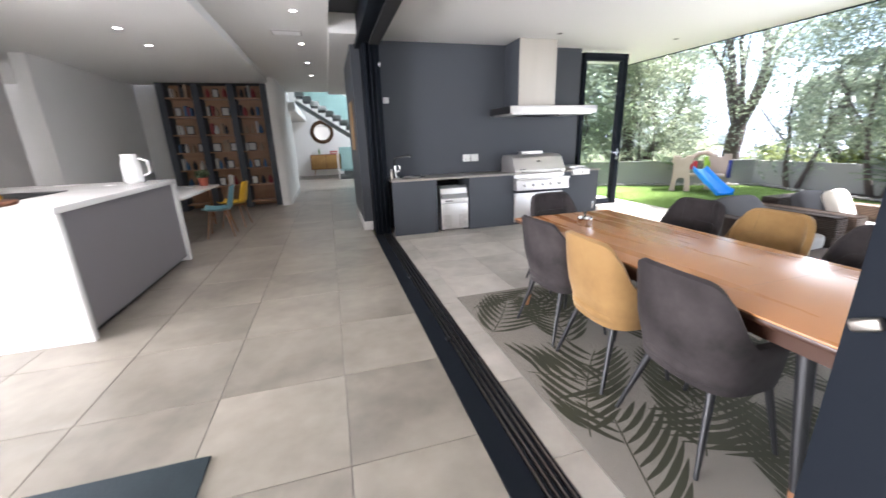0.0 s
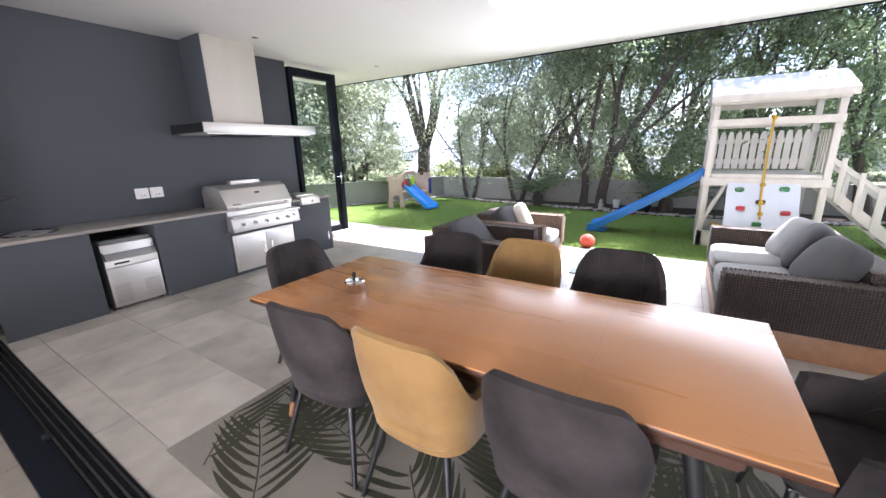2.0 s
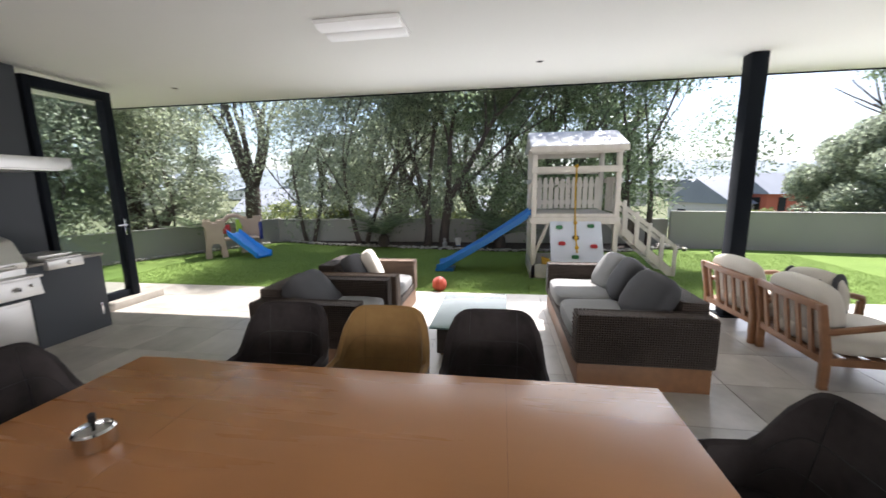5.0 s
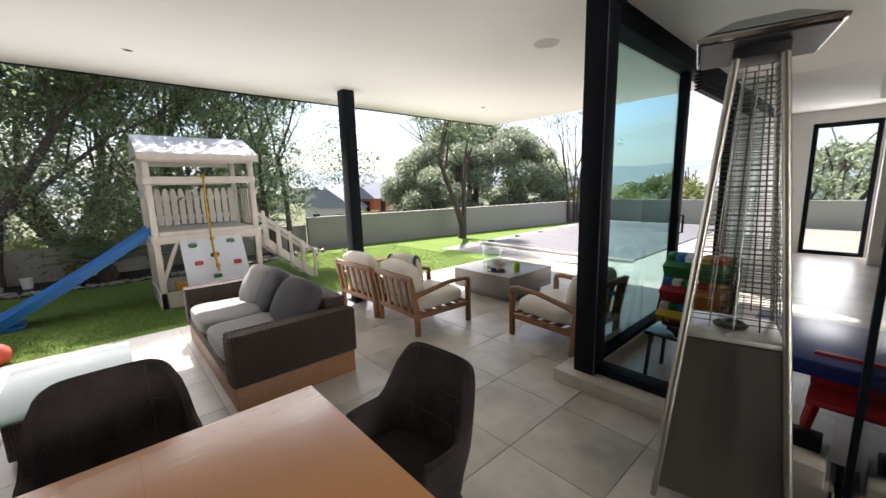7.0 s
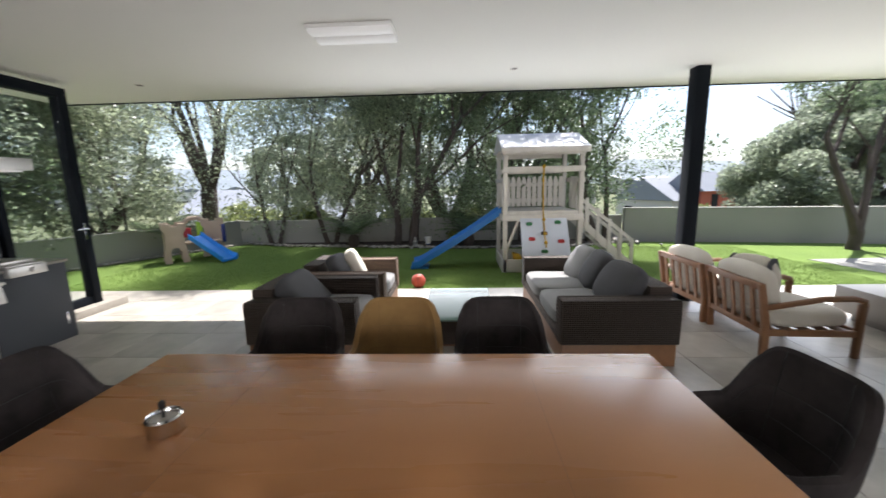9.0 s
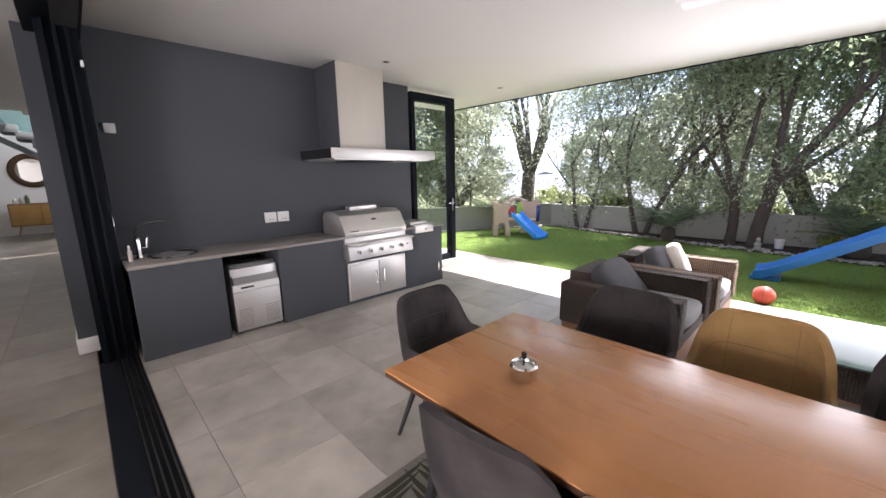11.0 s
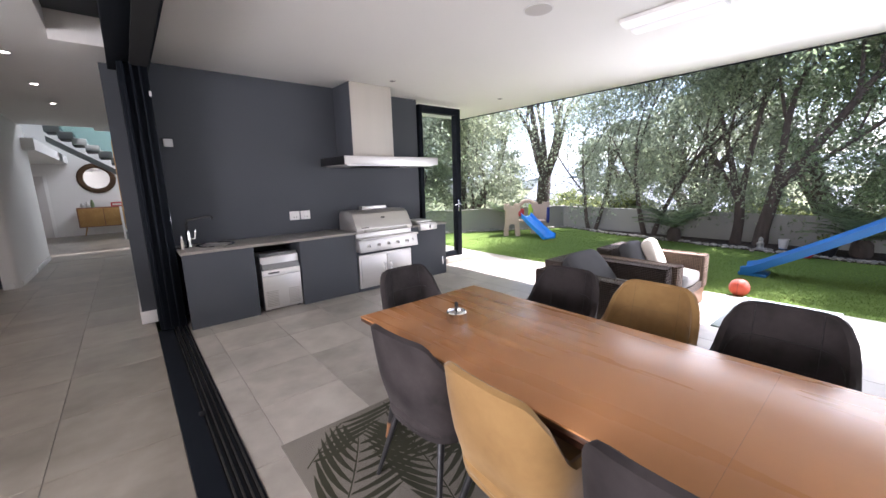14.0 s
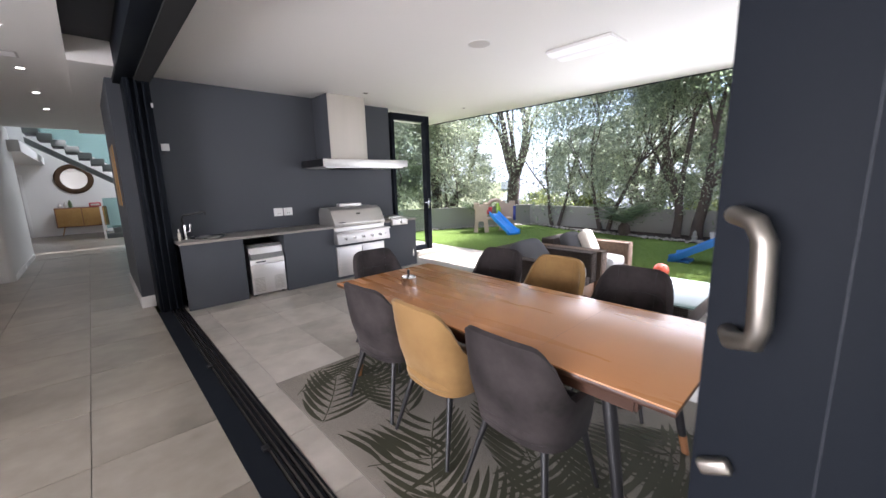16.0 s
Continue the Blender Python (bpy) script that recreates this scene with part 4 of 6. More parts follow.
part("lid", box(-0.16, 0.06, 0.916, 0.16, 0.40, 0.945, 0.006), STEEL, sb)
part("knob", lathe([(0.028, 0), (0.022, 0.012), (0.018, 0.03), (0.006, 0.032)], 16, m=Matrix.Translation((0.03, -0.061, 0.85)) @ Matrix.Rotation(radians(90), 4, "X")), STEEL, sb)

hood = thing("extractor_hood", pose(4.99, 0, 0), "large stainless steel extractor hood with square chimney", "extractor hood")
part("canopy", box(-0.80, 6.83, 1.83, 0.80, 7.615, 1.945, 0.003), STEEL, hood)
part("canopy_underside", box(-0.74, 6.88, 1.815, 0.74, 7.58, 1.829), STEEL, hood)
part("filter", box(-0.45, 6.95, 1.80, 0.15, 7.4, 1.814, 0.004), BLACK, hood)
part("chimney", box(-0.53, 7.10, 1.946, 0.15, 7.615, PATIO_Z - 0.002, 0.003), STEEL_V, hood)
# thin dark sheets on the left faces of chimney and canopy
part("chimney_side", box(-0.536, 7.095, 1.947, -0.531, 7.614, PATIO_Z - 0.003, 0.001), CHARCOAL, hood, "dark sheet on the chimney side")
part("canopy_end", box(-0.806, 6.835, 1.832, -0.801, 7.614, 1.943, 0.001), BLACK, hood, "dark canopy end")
sk = thing("sink", pose(2.66, 7.33, TOP), "round stainless steel basin set in the worktop", "sink")
part("rim", lathe([(0.205, 0.0), (0.212, 0.006), (0.205, 0.014), (0.18, 0.011), (0.172, 0.001)], 32), CHROME, sk)
part("bowl", lathe([(0.175, 0.0015), (0.165, 0.0035), (0.10, 0.0025), (0.03, 0.002)], 32), STEEL, sk)
tp = thing("tap", pose(2.40, 7.36, TOP), "chrome mixer tap with black spout", "tap")
part("body", lathe([(0.03, 0), (0.03, 0.02), (0.024, 0.03), (0.023, 0.19), (0.014, 0.2)], 18), CHROME, tp)
part("spout", pipe([(0, 0, 0.16), (-0.01, 0, 0.27), (0.01, -0.01, 0.32), (0.22, -0.07, 0.355), (0.245, -0.08, 0.345), (0.245, -0.08, 0.315)], 0.015, 10), BLACK, tp, "black angular spout")
part("lever", pipe([(0.015, -0.01, 0.10), (0.06, -0.02, 0.10), (0.075, -0.025, 0.20)], 0.011, 10), CHROME, tp)
bt = thing("soap_bottle", pose(2.32, 7.25, TOP) @ Matrix.Scale(0.75, 4), "pale yellow and white soap bottle by the sink", "bottle")
part("bottle", lathe([(0.022, 0), (0.024, 0.01), (0.023, 0.12), (0.012, 0.15), (0.010, 0.165)], 16), CREAM, bt)
part("cap", lathe([(0.012, 0.165), (0.012, 0.19), (0.005, 0.2)], 12), WHITEP, bt)
for x in (3.73, 3.885):
    so = thing("power_socket", pose(x, 7.619, 1.14), "white wall power socket plate", "socket", "sockets above the worktop")
    part("plate", box(-0.07, -0.012, -0.062, 0.07, 0, 0.062, 0.004), WHITEP, so)
    part("switch", box(-0.03, -0.017, 0.01, -0.005, -0.0125, 0.04, 0.002), WHITEP, so)
    for dx in (-0.012, 0.022):
        part("pin_hole", box(dx - 0.005, -0.0135, -0.03, dx + 0.005, -0.0125, -0.018), BLACK, so)
sw = thing("alarm_box", pose(2.36, 7.619, 2.10), "small white alarm sensor on the wall", "sensor")
part("case", box(-0.045, -0.03, -0.045, 0.045, 0, 0.045, 0.006), WHITEP, sw)
part("cable", pipe([(-0.02, -0.01, -0.045), (-0.03, -0.008, -0.075), (-0.015, -0.006, -0.1)], 0.003), BLACK, sw)

# ---- patio ceiling fittings ----
dn = thing("downlight", pose(4.97, 6.78, PATIO_Z), "small round recessed ceiling downlight", "ceiling light", "patio downlights")
part("ring", lathe([(0.05, 0), (0.05, -0.004), (0.042, -0.008), (0.036, -0.004), (0.036, -0.001)], 24), STEEL, dn)
part("lens", lathe([(0.035, -0.001), (0.034, -0.003), (0.01, -0.003)], 20), DARKV, dn)
for x, y in ((7.17, 6.75), (7.0, 1.9), (6.85, -2.84), (4.6, -2.9)):
    copy_thing(dn, pose(x, y, PATIO_Z))
sp = thing("ceiling_speaker", pose(4.75, 4.18, PATIO_Z), "round flush white ceiling speaker", "speaker", "ceiling speakers")
part("rim", lathe([(0.125, 0), (0.125, -0.004), (0.118, -0.006), (0.114, -0.003)], 32), WHITEP, sp)
part("grille", lathe([(0.113, -0.0005), (0.113, -0.003), (0.05, -0.0035), (0.01, -0.0035)], 32), CUPB, sp)
copy_thing(sp, pose(4.48, -1.09, PATIO_Z))
# glowing panel stands in for sunlight bounced onto the ceiling, no lamp here
cl = thing("ceiling_light", pose(5.72, 3.50, PATIO_Z), "glowing ceiling panel standing in for reflected sunlight", "ceiling light")
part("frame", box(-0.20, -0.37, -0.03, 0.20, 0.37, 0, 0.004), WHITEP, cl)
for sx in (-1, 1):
    part("diffuser", prism([(sx * 0.19, -0.03), (sx * 0.15, -0.055), (sx * 0.06, -0.055), (sx * 0.015, -0.03)], -0.36, 0.36, "y"), glow_mat("sun_reflection_glow", (1.0, 0.97, 0.93), 0.04), cl, "faintly glowing strip of the reflected sunlight")

# ---- wicker lounge ----


def weave_rim(b, x0, y0, x1, y1, z, step=0.03, r=0.012):
    """A plaited edge: a row of little bent strands along a top edge."""
    d = Vector((x1 - x0, y1 - y0, 0))
    n = int(d.length / step)
    for i in range(n):
        p = Vector((x0, y0, z)) + d * ((i + 0.5) / n)
        box(p.x - r, p.y - r, p.z - r, p.x + r, p.y + r, p.z + 0.006, 0.003, 1, bm=b)


def wicker_sofa(name, m, w, d, label, category, arm_mat=WICKER, group=""):
    """Origin at the plan's corner behind one arm; x along the seat, y from the back to the front."""
    s = thing(name, m, label, category, group)
    part("plinth", box(0.02, 0.02, 0.0, w - 0.02, d - 0.02, 0.20, 0.006), TEAKX, s, "teak base plinth")
    part("arm", box(0, 0.0, 0.201, 0.17, d, 0.60, 0.02), WICKER, s)
    part("arm", box(w - 0.17, 0.0, 0.201, w, d, 0.60, 0.02), arm_mat, s)
    part("back", box(0.172, 0.0, 0.201, w - 0.172, 0.20, 0.68, 0.02), WICKER, s)
    part("seat_deck", box(0.172, 0.201, 0.201, w - 0.172, d - 0.01, 0.30, 0.006), WICKER, s)
    b = bmesh.new()
    for x in (0.012, 0.158):
        weave_rim(b, x, 0.02, x, d - 0.01, 0.602)
    weave_rim(b, 0.02, d - 0.012, 0.16, d - 0.012, 0.602)
    for zz in range(11):
        weave_rim(b, 0.02, d - 0.004, 0.16, d - 0.004, 0.57 - zz * 0.034)
    part("plaited_edge", b, WICKER, s)
    b = bmesh.new()
    for x in (w - 0.012, w - 0.158):
        weave_rim(b, x, 0.02, x, d - 0.01, 0.602)
    weave_rim(b, w - 0.16, d - 0.012, w - 0.02, d - 0.012, 0.602)
    part("plaited_edge", b, arm_mat, s)
    return s


sofa = wicker_sofa("wicker_sofa", pose(5.24, 0.70, 0), 2.05, 1.02, "dark wicker outdoor sofa with grey cushions", "sofa")
for i in range(2):
    x = 0.18 + i * 0.85
    part("seat_cushion", pillow(x + 0.42, 0.62, 0.37, 0.83, 0.80, 0.16, power=6), CLIGHT, sofa, "pale grey seat cushion")
for k, (x, a, tl, sz) in enumerate(((0.50, 6, 58, 0.62), (1.12, -8, 62, 0.58), (1.55, 10, 60, 0.5))):
    c = thing("throw_pillow", pose(5.24 + x, 0.70 + 0.34, 0.62, tl, 0, 180 + a), "plump charcoal throw pillow on the wicker sofa", "pillow", "pillows on the sofas") if k < 2 else thing("throw_pillow", pose(5.24 + x, 0.70 + 0.36, 0.60, tl, 0, 180 + a), "pale grey throw pillow on the wicker sofa", "pillow", "pillows on the sofas")
    part("stuffing", pillow(0, 0, 0, sz, 0.46, 0.19, power=3.4, puff=0.25), CGREY if k < 2 else CLIGHT, c)

near = wicker_sofa("wicker_armchair", pose(6.28, 4.55, 0, 0, 0, 180) @ Matrix.Identity(4), 1.03, 1.02, "dark wicker armchair with charcoal cushions", "armchair")
near.matrix_basis = Matrix.Translation((6.28, 4.53, 0)) @ Matrix.Rotation(math.pi, 4, "Z")
near_c = part("seat_cushion", pillow(0.515, 0.62, 0.37, 0.68, 0.80, 0.16, power=6), CLIGHT, near, "pale grey seat cushion")
far = copy_thing(near, Matrix.Translation((7.33, 4.48, 0)) @ Matrix.Rotation(math.pi, 4, "Z"))
tagged(far, "wicker armchair with paler arms and pale cushions by the lawn", "armchair", "wicker armchairs")
tagged(near, group="wicker armchairs")
# lighter wicker on the arms of this copy
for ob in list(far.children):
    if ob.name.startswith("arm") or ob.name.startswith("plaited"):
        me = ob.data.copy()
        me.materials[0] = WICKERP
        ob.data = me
c = thing("throw_pillow", pose(5.78, 4.18, 0.535, 46, 0, 2), "large charcoal back pillow on the wicker armchair", "pillow", "pillows on the sofas")
part("stuffing", pillow(0, 0, 0, 0.66, 0.50, 0.19, power=5.0, puff=0.12), CGREY, c)
c = thing("throw_pillow", pose(6.72, 4.10, 0.58, 64, 0, -4), "small charcoal pillow on the wicker armchair", "pillow", "pillows on the sofas")
part("stuffing", pillow(0, 0, 0, 0.42, 0.40, 0.16, power=3.8, puff=0.2), CGREY, c)
c = thing("throw_pillow", pose(7.0, 3.98, 0.58, 62, 0, 14), "pale cream pillow on the wicker armchair", "pillow", "pillows on the sofas")
part("stuffing", pillow(0, 0, 0, 0.46, 0.42, 0.16, power=4.0, puff=0.15), CREAM, c)

gt = thing("glass_coffee_table", pose(6.15, 2.60, 0), "low dark coffee table with pale glass top", "coffee table")
part("base", box(-0.50, -0.30, 0.03, 0.50, 0.30, 0.295, 0.01), WICKER, gt)
part("plinth", box(-0.46, -0.27, 0.0, 0.46, 0.27, 0.03), TEAKX, gt)
part("glass_top", box(-0.56, -0.36, 0.296, 0.56, 0.36, 0.312, 0.004), mat("frosted_pale_glass", (0.16, 0.25, 0.23), (0.12, 0.19, 0.175), 0.14, big=2, fine=60, bump=0, spec=0.4), gt, "pale reflective glass top")

bl = thing("ball", pose(7.95, 3.25, 0.09), "orange rubber ball lying on the lawn", "ball")
bb = bmesh.new()
bmesh.ops.create_uvsphere(bb, u_segments=24, v_segments=14, radius=0.115)
part("ball_body", bb, BALLM, bl)
for ax in ("X", "Y"):
    pts = [Matrix.Rotation(a * 2 * math.pi / 24, 3, ax) @ Vector((0, 0, 0.1152)) if ax == "X" else Matrix.Rotation(a * 2 * math.pi / 24, 3, ax) @ Vector((0, 0, 0.1152)) for a in range(25)]
    part("seam", pipe(pts, 0.0022, 5), BLACK, bl)

# ---- teak chairs ----


def teak_chair(m, label, cushion=True):
    """Slatted back at y = 0, seat towards -y, width along x, origin at one back leg."""
    s = thing("teak_armchair", m, label, "armchair", "teak lounge chairs")
    w, d = 0.80, 0.80
    for x in (0.0, w):
        part("back_leg", prism([(0.02, 0.0), (-0.04, 0.0), (-0.03, 0.30), (0.05, 0.68), (0.10, 0.68), (0.03, 0.30)], x - 0.022, x + 0.022, "x", bevel=0.005), TEAK, s)
        part("front_leg", box(x - 0.022, -d, 0.0, x + 0.022, -d + 0.055, 0.50, 0.006), TEAK, s)
        part("armrest", pipe([(x, 0.02, 0.46), (x, -0.15, 0.49), (x, -0.45, 0.545), (x, -0.70, 0.55), (x, -0.775, 0.53), (x, -0.785, 0.48)], 0.028, 8), TEAK, s)
        part("side_rail", box(x - 0.018, -d + 0.05, 0.20, x + 0.018, 0.0, 0.26, 0.005), TEAK, s)
    part("front_rail", box(0.02, -d + 0.01, 0.20, w - 0.02, -d + 0.04, 0.26, 0.005), TEAK, s)
    part("back_rail", box(0.02, -0.01, 0.20, w - 0.02, 0.02, 0.26, 0.005), TEAK, s)
    part("top_rail", box(-0.02, 0.045, 0.62, w + 0.02, 0.085, 0.685, 0.008), TEAK, s)
    for k in range(5):
        x = 0.12 + k * 0.14
        part("slat", prism([(0.0, 0.25), (0.02, 0.25), (0.08, 0.63), (0.06, 0.63)], x - 0.022, x + 0.022, "x"), TEAK, s)
    for k in range(5):
        part("seat_slat", box(0.02, -0.72 + k * 0.15, 0.235, w - 0.02, -0.64 + k * 0.15, 0.25), TEAK, s)
    part("seat_cushion", pillow(w / 2, -0.40, 0.335, w - 0.05, 0.78, 0.17, power=4.5), CREAM, s, "cream seat cushion")
    part("back_cushion", pillow(w / 2, -0.07, 0.58, w - 0.06, 0.46, 0.18, m=Matrix.Rotation(radians(78), 4, "X"), power=3.6), CREAM, s, "cream back cushion")
    return s


tc1 = teak_chair(pose(5.46, -0.16, 0, 0, 0, -3), "teak slatted outdoor armchair with cream cushions")
copy_thing(tc1, pose(6.33, -0.17, 0, 0, 0, 2))
copy_thing(tc1, pose(3.93, -1.69, 0, 0, 0, 86))
c = thing("striped_pillow", pose(6.05, -0.46, 0.63, 70, 0, 24), "black and white striped throw pillow", "pillow", "pillows on the sofas")
part("stuffing", pillow(0, 0, 0, 0.46, 0.44, 0.15, power=3, puff=0.2), CREAM, c)
for k in range(5):
    x = -0.18 + k * 0.09
    part("stripe", pillow(x, 0, 0, 0.040, 0.415, 0.165, power=3, puff=0.2, cuts=4), CGREY, c, "black stripe")

ct = thing("stone_coffee_table", pose(5.95, -2.25, 0), "low square grey stone coffee table", "coffee table")
part("base", box(-0.42, -0.42, 0.0, 0.42, 0.42, 0.10), SANDST, ct)
part("block", box(-0.54, -0.52, 0.10, 0.54, 0.52, 0.385, 0.006), SANDST, ct)
vs = thing("glass_vase", pose(6.05, -2.12, 0.385), "large clear cylindrical glass vase", "vase")
g = part("wall", lathe([(0.14, 0.0), (0.145, 0.01), (0.145, 0.34), (0.138, 0.34), (0.138, 0.012), (0.02, 0.012)], 28), GLASS, vs)
g.visible_shadow = False
bo = thing("bowl", pose(5.90, -2.10, 0.385), "small pale ceramic bowl on the coffee table", "bowl")
part("body", lathe([(0.05, 0), (0.09, 0.06), (0.10, 0.11), (0.094, 0.11), (0.08, 0.06), (0.02, 0.02)], 24), CREAM, bo)
cn = thing("candle_jar", pose(5.58, -2.12, 0.385), "bright lime green candle jar", "candle")
part("jar", lathe([(0.045, 0), (0.048, 0.01), (0.048, 0.13), (0.04, 0.135), (0.035, 0.125)], 20), LIMEP, cn)
tr = thing("tray", pose(5.78, -1.92, 0.385, 0, 0, 20), "small dark tray with brown trinkets", "tray")
part("base", box(-0.13, -0.06, 0, 0.13, 0.06, 0.012, 0.004), BLACK, tr)
part("trinket", pillow(-0.07, 0.0, 0.035, 0.09, 0.07, 0.05), WALNUT, tr)
part("trinket", pillow(0.05, 0.01, 0.035, 0.08, 0.06, 0.05), NAVYP, tr)

# ---- patio heater ----
ht = thing("patio_heater", pose(2.68, -0.05, 0, 0, 0, 14), "tall stainless steel pyramid patio heater", "patio heater")
HB, HT = 0.27, 0.085


def half(z):
    return HB + (HT - HB) * z / 2.18


for sx in (-1, 1):
    for sy in (-1, 1):
        part("corner_tube", rod((sx * half(0), sy * half(0), 0), (sx * half(2.20), sy * half(2.20), 2.20), 0.016, 0.016, 10), NICKEL, ht)
for k in range(4):
    rot = Matrix.Rotation(k * math.pi / 2, 4, "Z")
    b = bmesh.new()
    z0, z1 = 0.06, 0.88
    vs4 = [b.verts.new(v) for v in ((-half(z0), -half(z0), z0), (half(z0), -half(z0), z0), (half(z1), -half(z1), z1), (-half(z1), -half(z1), z1))]
    b.faces.new(vs4)
    r = bmesh.ops.extrude_face_region(b, geom=list(b.faces))
    for v in r["geom"]:
        if isinstance(v, bmesh.types.BMVert):
            v.co.y += 0.006
    bmesh.ops.recalc_face_normals(b, faces=b.faces)
    b.transform(rot)
    part("panel", b, HEATP, ht)
    b = bmesh.new()
    nh = 46
    for j in range(nh):
        z = 0.98 + (2.12 - 0.98) * j / (nh - 1)
        h = half(z) - 0.012
        rod((-h, -h, z), (h, -h, z), 0.0022, None, 5, bm=b)
    for j in range(3):
        f = -0.5 + 0.5 * j
        rod((f * (half(0.95)), -half(0.95) + 0.012, 0.95), (f * half(2.15), -half(2.15) + 0.012, 2.15), 0.0035, None, 5, bm=b)
    b.transform(rot)
    part("guard_grille", b, HEATP, ht)
part("burner_shelf", box(-half(0.9), -half(0.9), 0.885, half(0.9), half(0.9), 0.91, 0.004), STEEL, ht)
part("burner_ring", lathe([(0.07, 0.91), (0.075, 0.92), (0.06, 0.93), (0.05, 0.92)], 24), BLACK, ht)
g = part("flame_tube", lathe([(0.05, 0.93), (0.05, 2.10), (0.046, 2.10), (0.046, 0.94)], 20), GLASS, ht)
g.visible_shadow = False
part("lock", lathe([(0.014, 0), (0.014, 0.01), (0.004, 0.012)], 12, m=Matrix.Translation((0, -half(0.8) - 0.001, 0.8)) @ Matrix.Rotation(radians(90), 4, "X")), CHROME, ht)
part("neck", box(-0.10, -0.10, 2.18, 0.10, 0.10, 2.25, 0.004), BLACK, ht)
b = bmesh.new()
lo = [b.verts.new((sx * 0.24, sy * 0.24, 2.25)) for sx, sy in ((-1, -1), (1, -1), (1, 1), (-1, 1))]
hi = [b.verts.new((sx * 0.10, sy * 0.10, 2.34)) for sx, sy in ((-1, -1), (1, -1), (1, 1), (-1, 1))]
l2 = [b.verts.new((sx * 0.235, sy * 0.235, 2.235)) for sx, sy in ((-1, -1), (1, -1), (1, 1), (-1, 1))]
i2 = [b.verts.new((sx * 0.10, sy * 0.10, 2.315)) for sx, sy in ((-1, -1), (1, -1), (1, 1), (-1, 1))]
for i in range(4):
    j = (i + 1) % 4
    b.faces.new((lo[i], lo[j], hi[j], hi[i]))
    b.faces.new((lo[i], lo[j], l2[j], l2[i]))
    b.faces.new((l2[i], l2[j], i2[j], i2[i]))
b.faces.new(hi)
b.faces.new(i2)
bmesh.ops.recalc_face_normals(b, faces=b.faces)
# black plate closing the reflector from below
part("soot_plate", box(-0.22, -0.22, 2.226, 0.22, 0.22, 2.234), BLACK, ht, "dark underside plate")
part("reflector", b, CHROME, ht, "polished steel reflector cap")

# ---- playroom toys ----
tb = thing("play_table", pose(2.25, -1.45, 0), "navy blue plastic play table", "play table")
part("top", box(-0.45, -0.50, 0.46, 0.55, 0.50, 0.50, 0.02), NAVYP, tb)
part("apron", box(-0.42, -0.46, 0.38, 0.52, 0.46, 0.46, 0.01), NAVYP, tb)
for sx in (-0.38, 0.48):
    for sy in (-0.42, 0.42):
        part("leg", box(sx - 0.04, sy - 0.04, 0, sx + 0.04, sy + 0.04, 0.38, 0.01), REDP, tb, "red plastic leg")
rc = thing("childs_chair", pose(2.24, -0.98, 0), "small red plastic child's chair", "chair")
part("seat", box(-0.16, -0.14, 0.25, 0.16, 0.14, 0.29, 0.01), REDP, rc)
for sx in (-1, 1):
    for sy in (-1, 1):
        part("leg", rod((sx * 0.12, sy * 0.1, 0.25), (sx * 0.16, sy * 0.13, 0), 0.03, 0.025, 8), REDP, rc)
part("backrest", box(-0.16, -0.15, 0.29, 0.16, -0.11, 0.52, 0.012), REDP, rc)
bk = thing("side_table", pose(3.15, -1.15, 0), "low black table with glossy top", "side table")
part("top", box(-0.24, -0.22, 0.40, 0.24, 0.22, 0.43, 0.01), mat("gloss_black_glass", (0.01, 0.01, 0.012), rough=0.06, bump=0), bk)
for sx in (-1, 1):
    for sy in (-1, 1):
        part("leg", rod((sx * 0.20, sy * 0.18, 0.40), (sx * 0.22, sy * 0.20, 0), 0.016, 0.016, 8), BLACK, bk)
ts = thing("toy_rack", pose(3.30, -1.95, 0), "toy storage rack with tilted coloured bins", "toy rack")
for sx in (-0.3, 0.3):
    part("side_frame", pipe([(sx, -0.18, 0), (sx, -0.18, 0.9), (sx, 0.16, 0.1), (sx, 0.18, 0)], 0.014), BLACK, ts)
for r, row in enumerate(((REDP, YELP), (ORANGEP, REDP), (GREENP, GREENP))):
    for k, mt in enumerate(row):
        x = -0.15 + 0.3 * k
        bn = part("bin", prism([(-0.14, 0.0), (0.12, 0.0), (0.17, 0.15), (-0.14, 0.19)], x - 0.13, x + 0.13, "x", bevel=0.012), mt, ts)
        bn.matrix_local = Matrix.Translation((0, -0.06 * r + 0.02, 0.22 + 0.24 * r)) @ Matrix.Rotation(radians(-14), 4, "X")
        for q in range(3):
            part("toy", pillow(x - 0.08 + 0.08 * q, 0.0, 0.175, 0.09, 0.12, 0.10, cuts=3), (REDP, BLUEP, YELP, GREENP, ORANGEP, WHITEP)[(r * 2 + k + q * 2) % 6], bn)

# ---- climbing tower on the lawn ----
tw = thing("climbing_tower", pose(8.94, 1.10, -0.02), "white painted timber climbing tower with slide", "climbing tower")
X1, Y0, Y1 = 1.12, -0.67, 0.66
for x in (0.0, X1):
    for y in (Y0, Y1):
        part("post", box(x - 0.04, y - 0.04, 0.0, x + 0.04, y + 0.04, 2.24, 0.006), PAINTW, tw)
part("platform", box(-0.04, Y0 + 0.045, 1.06, X1 + 0.04, Y1 - 0.045, 1.12, 0.005), PAINTW, tw)
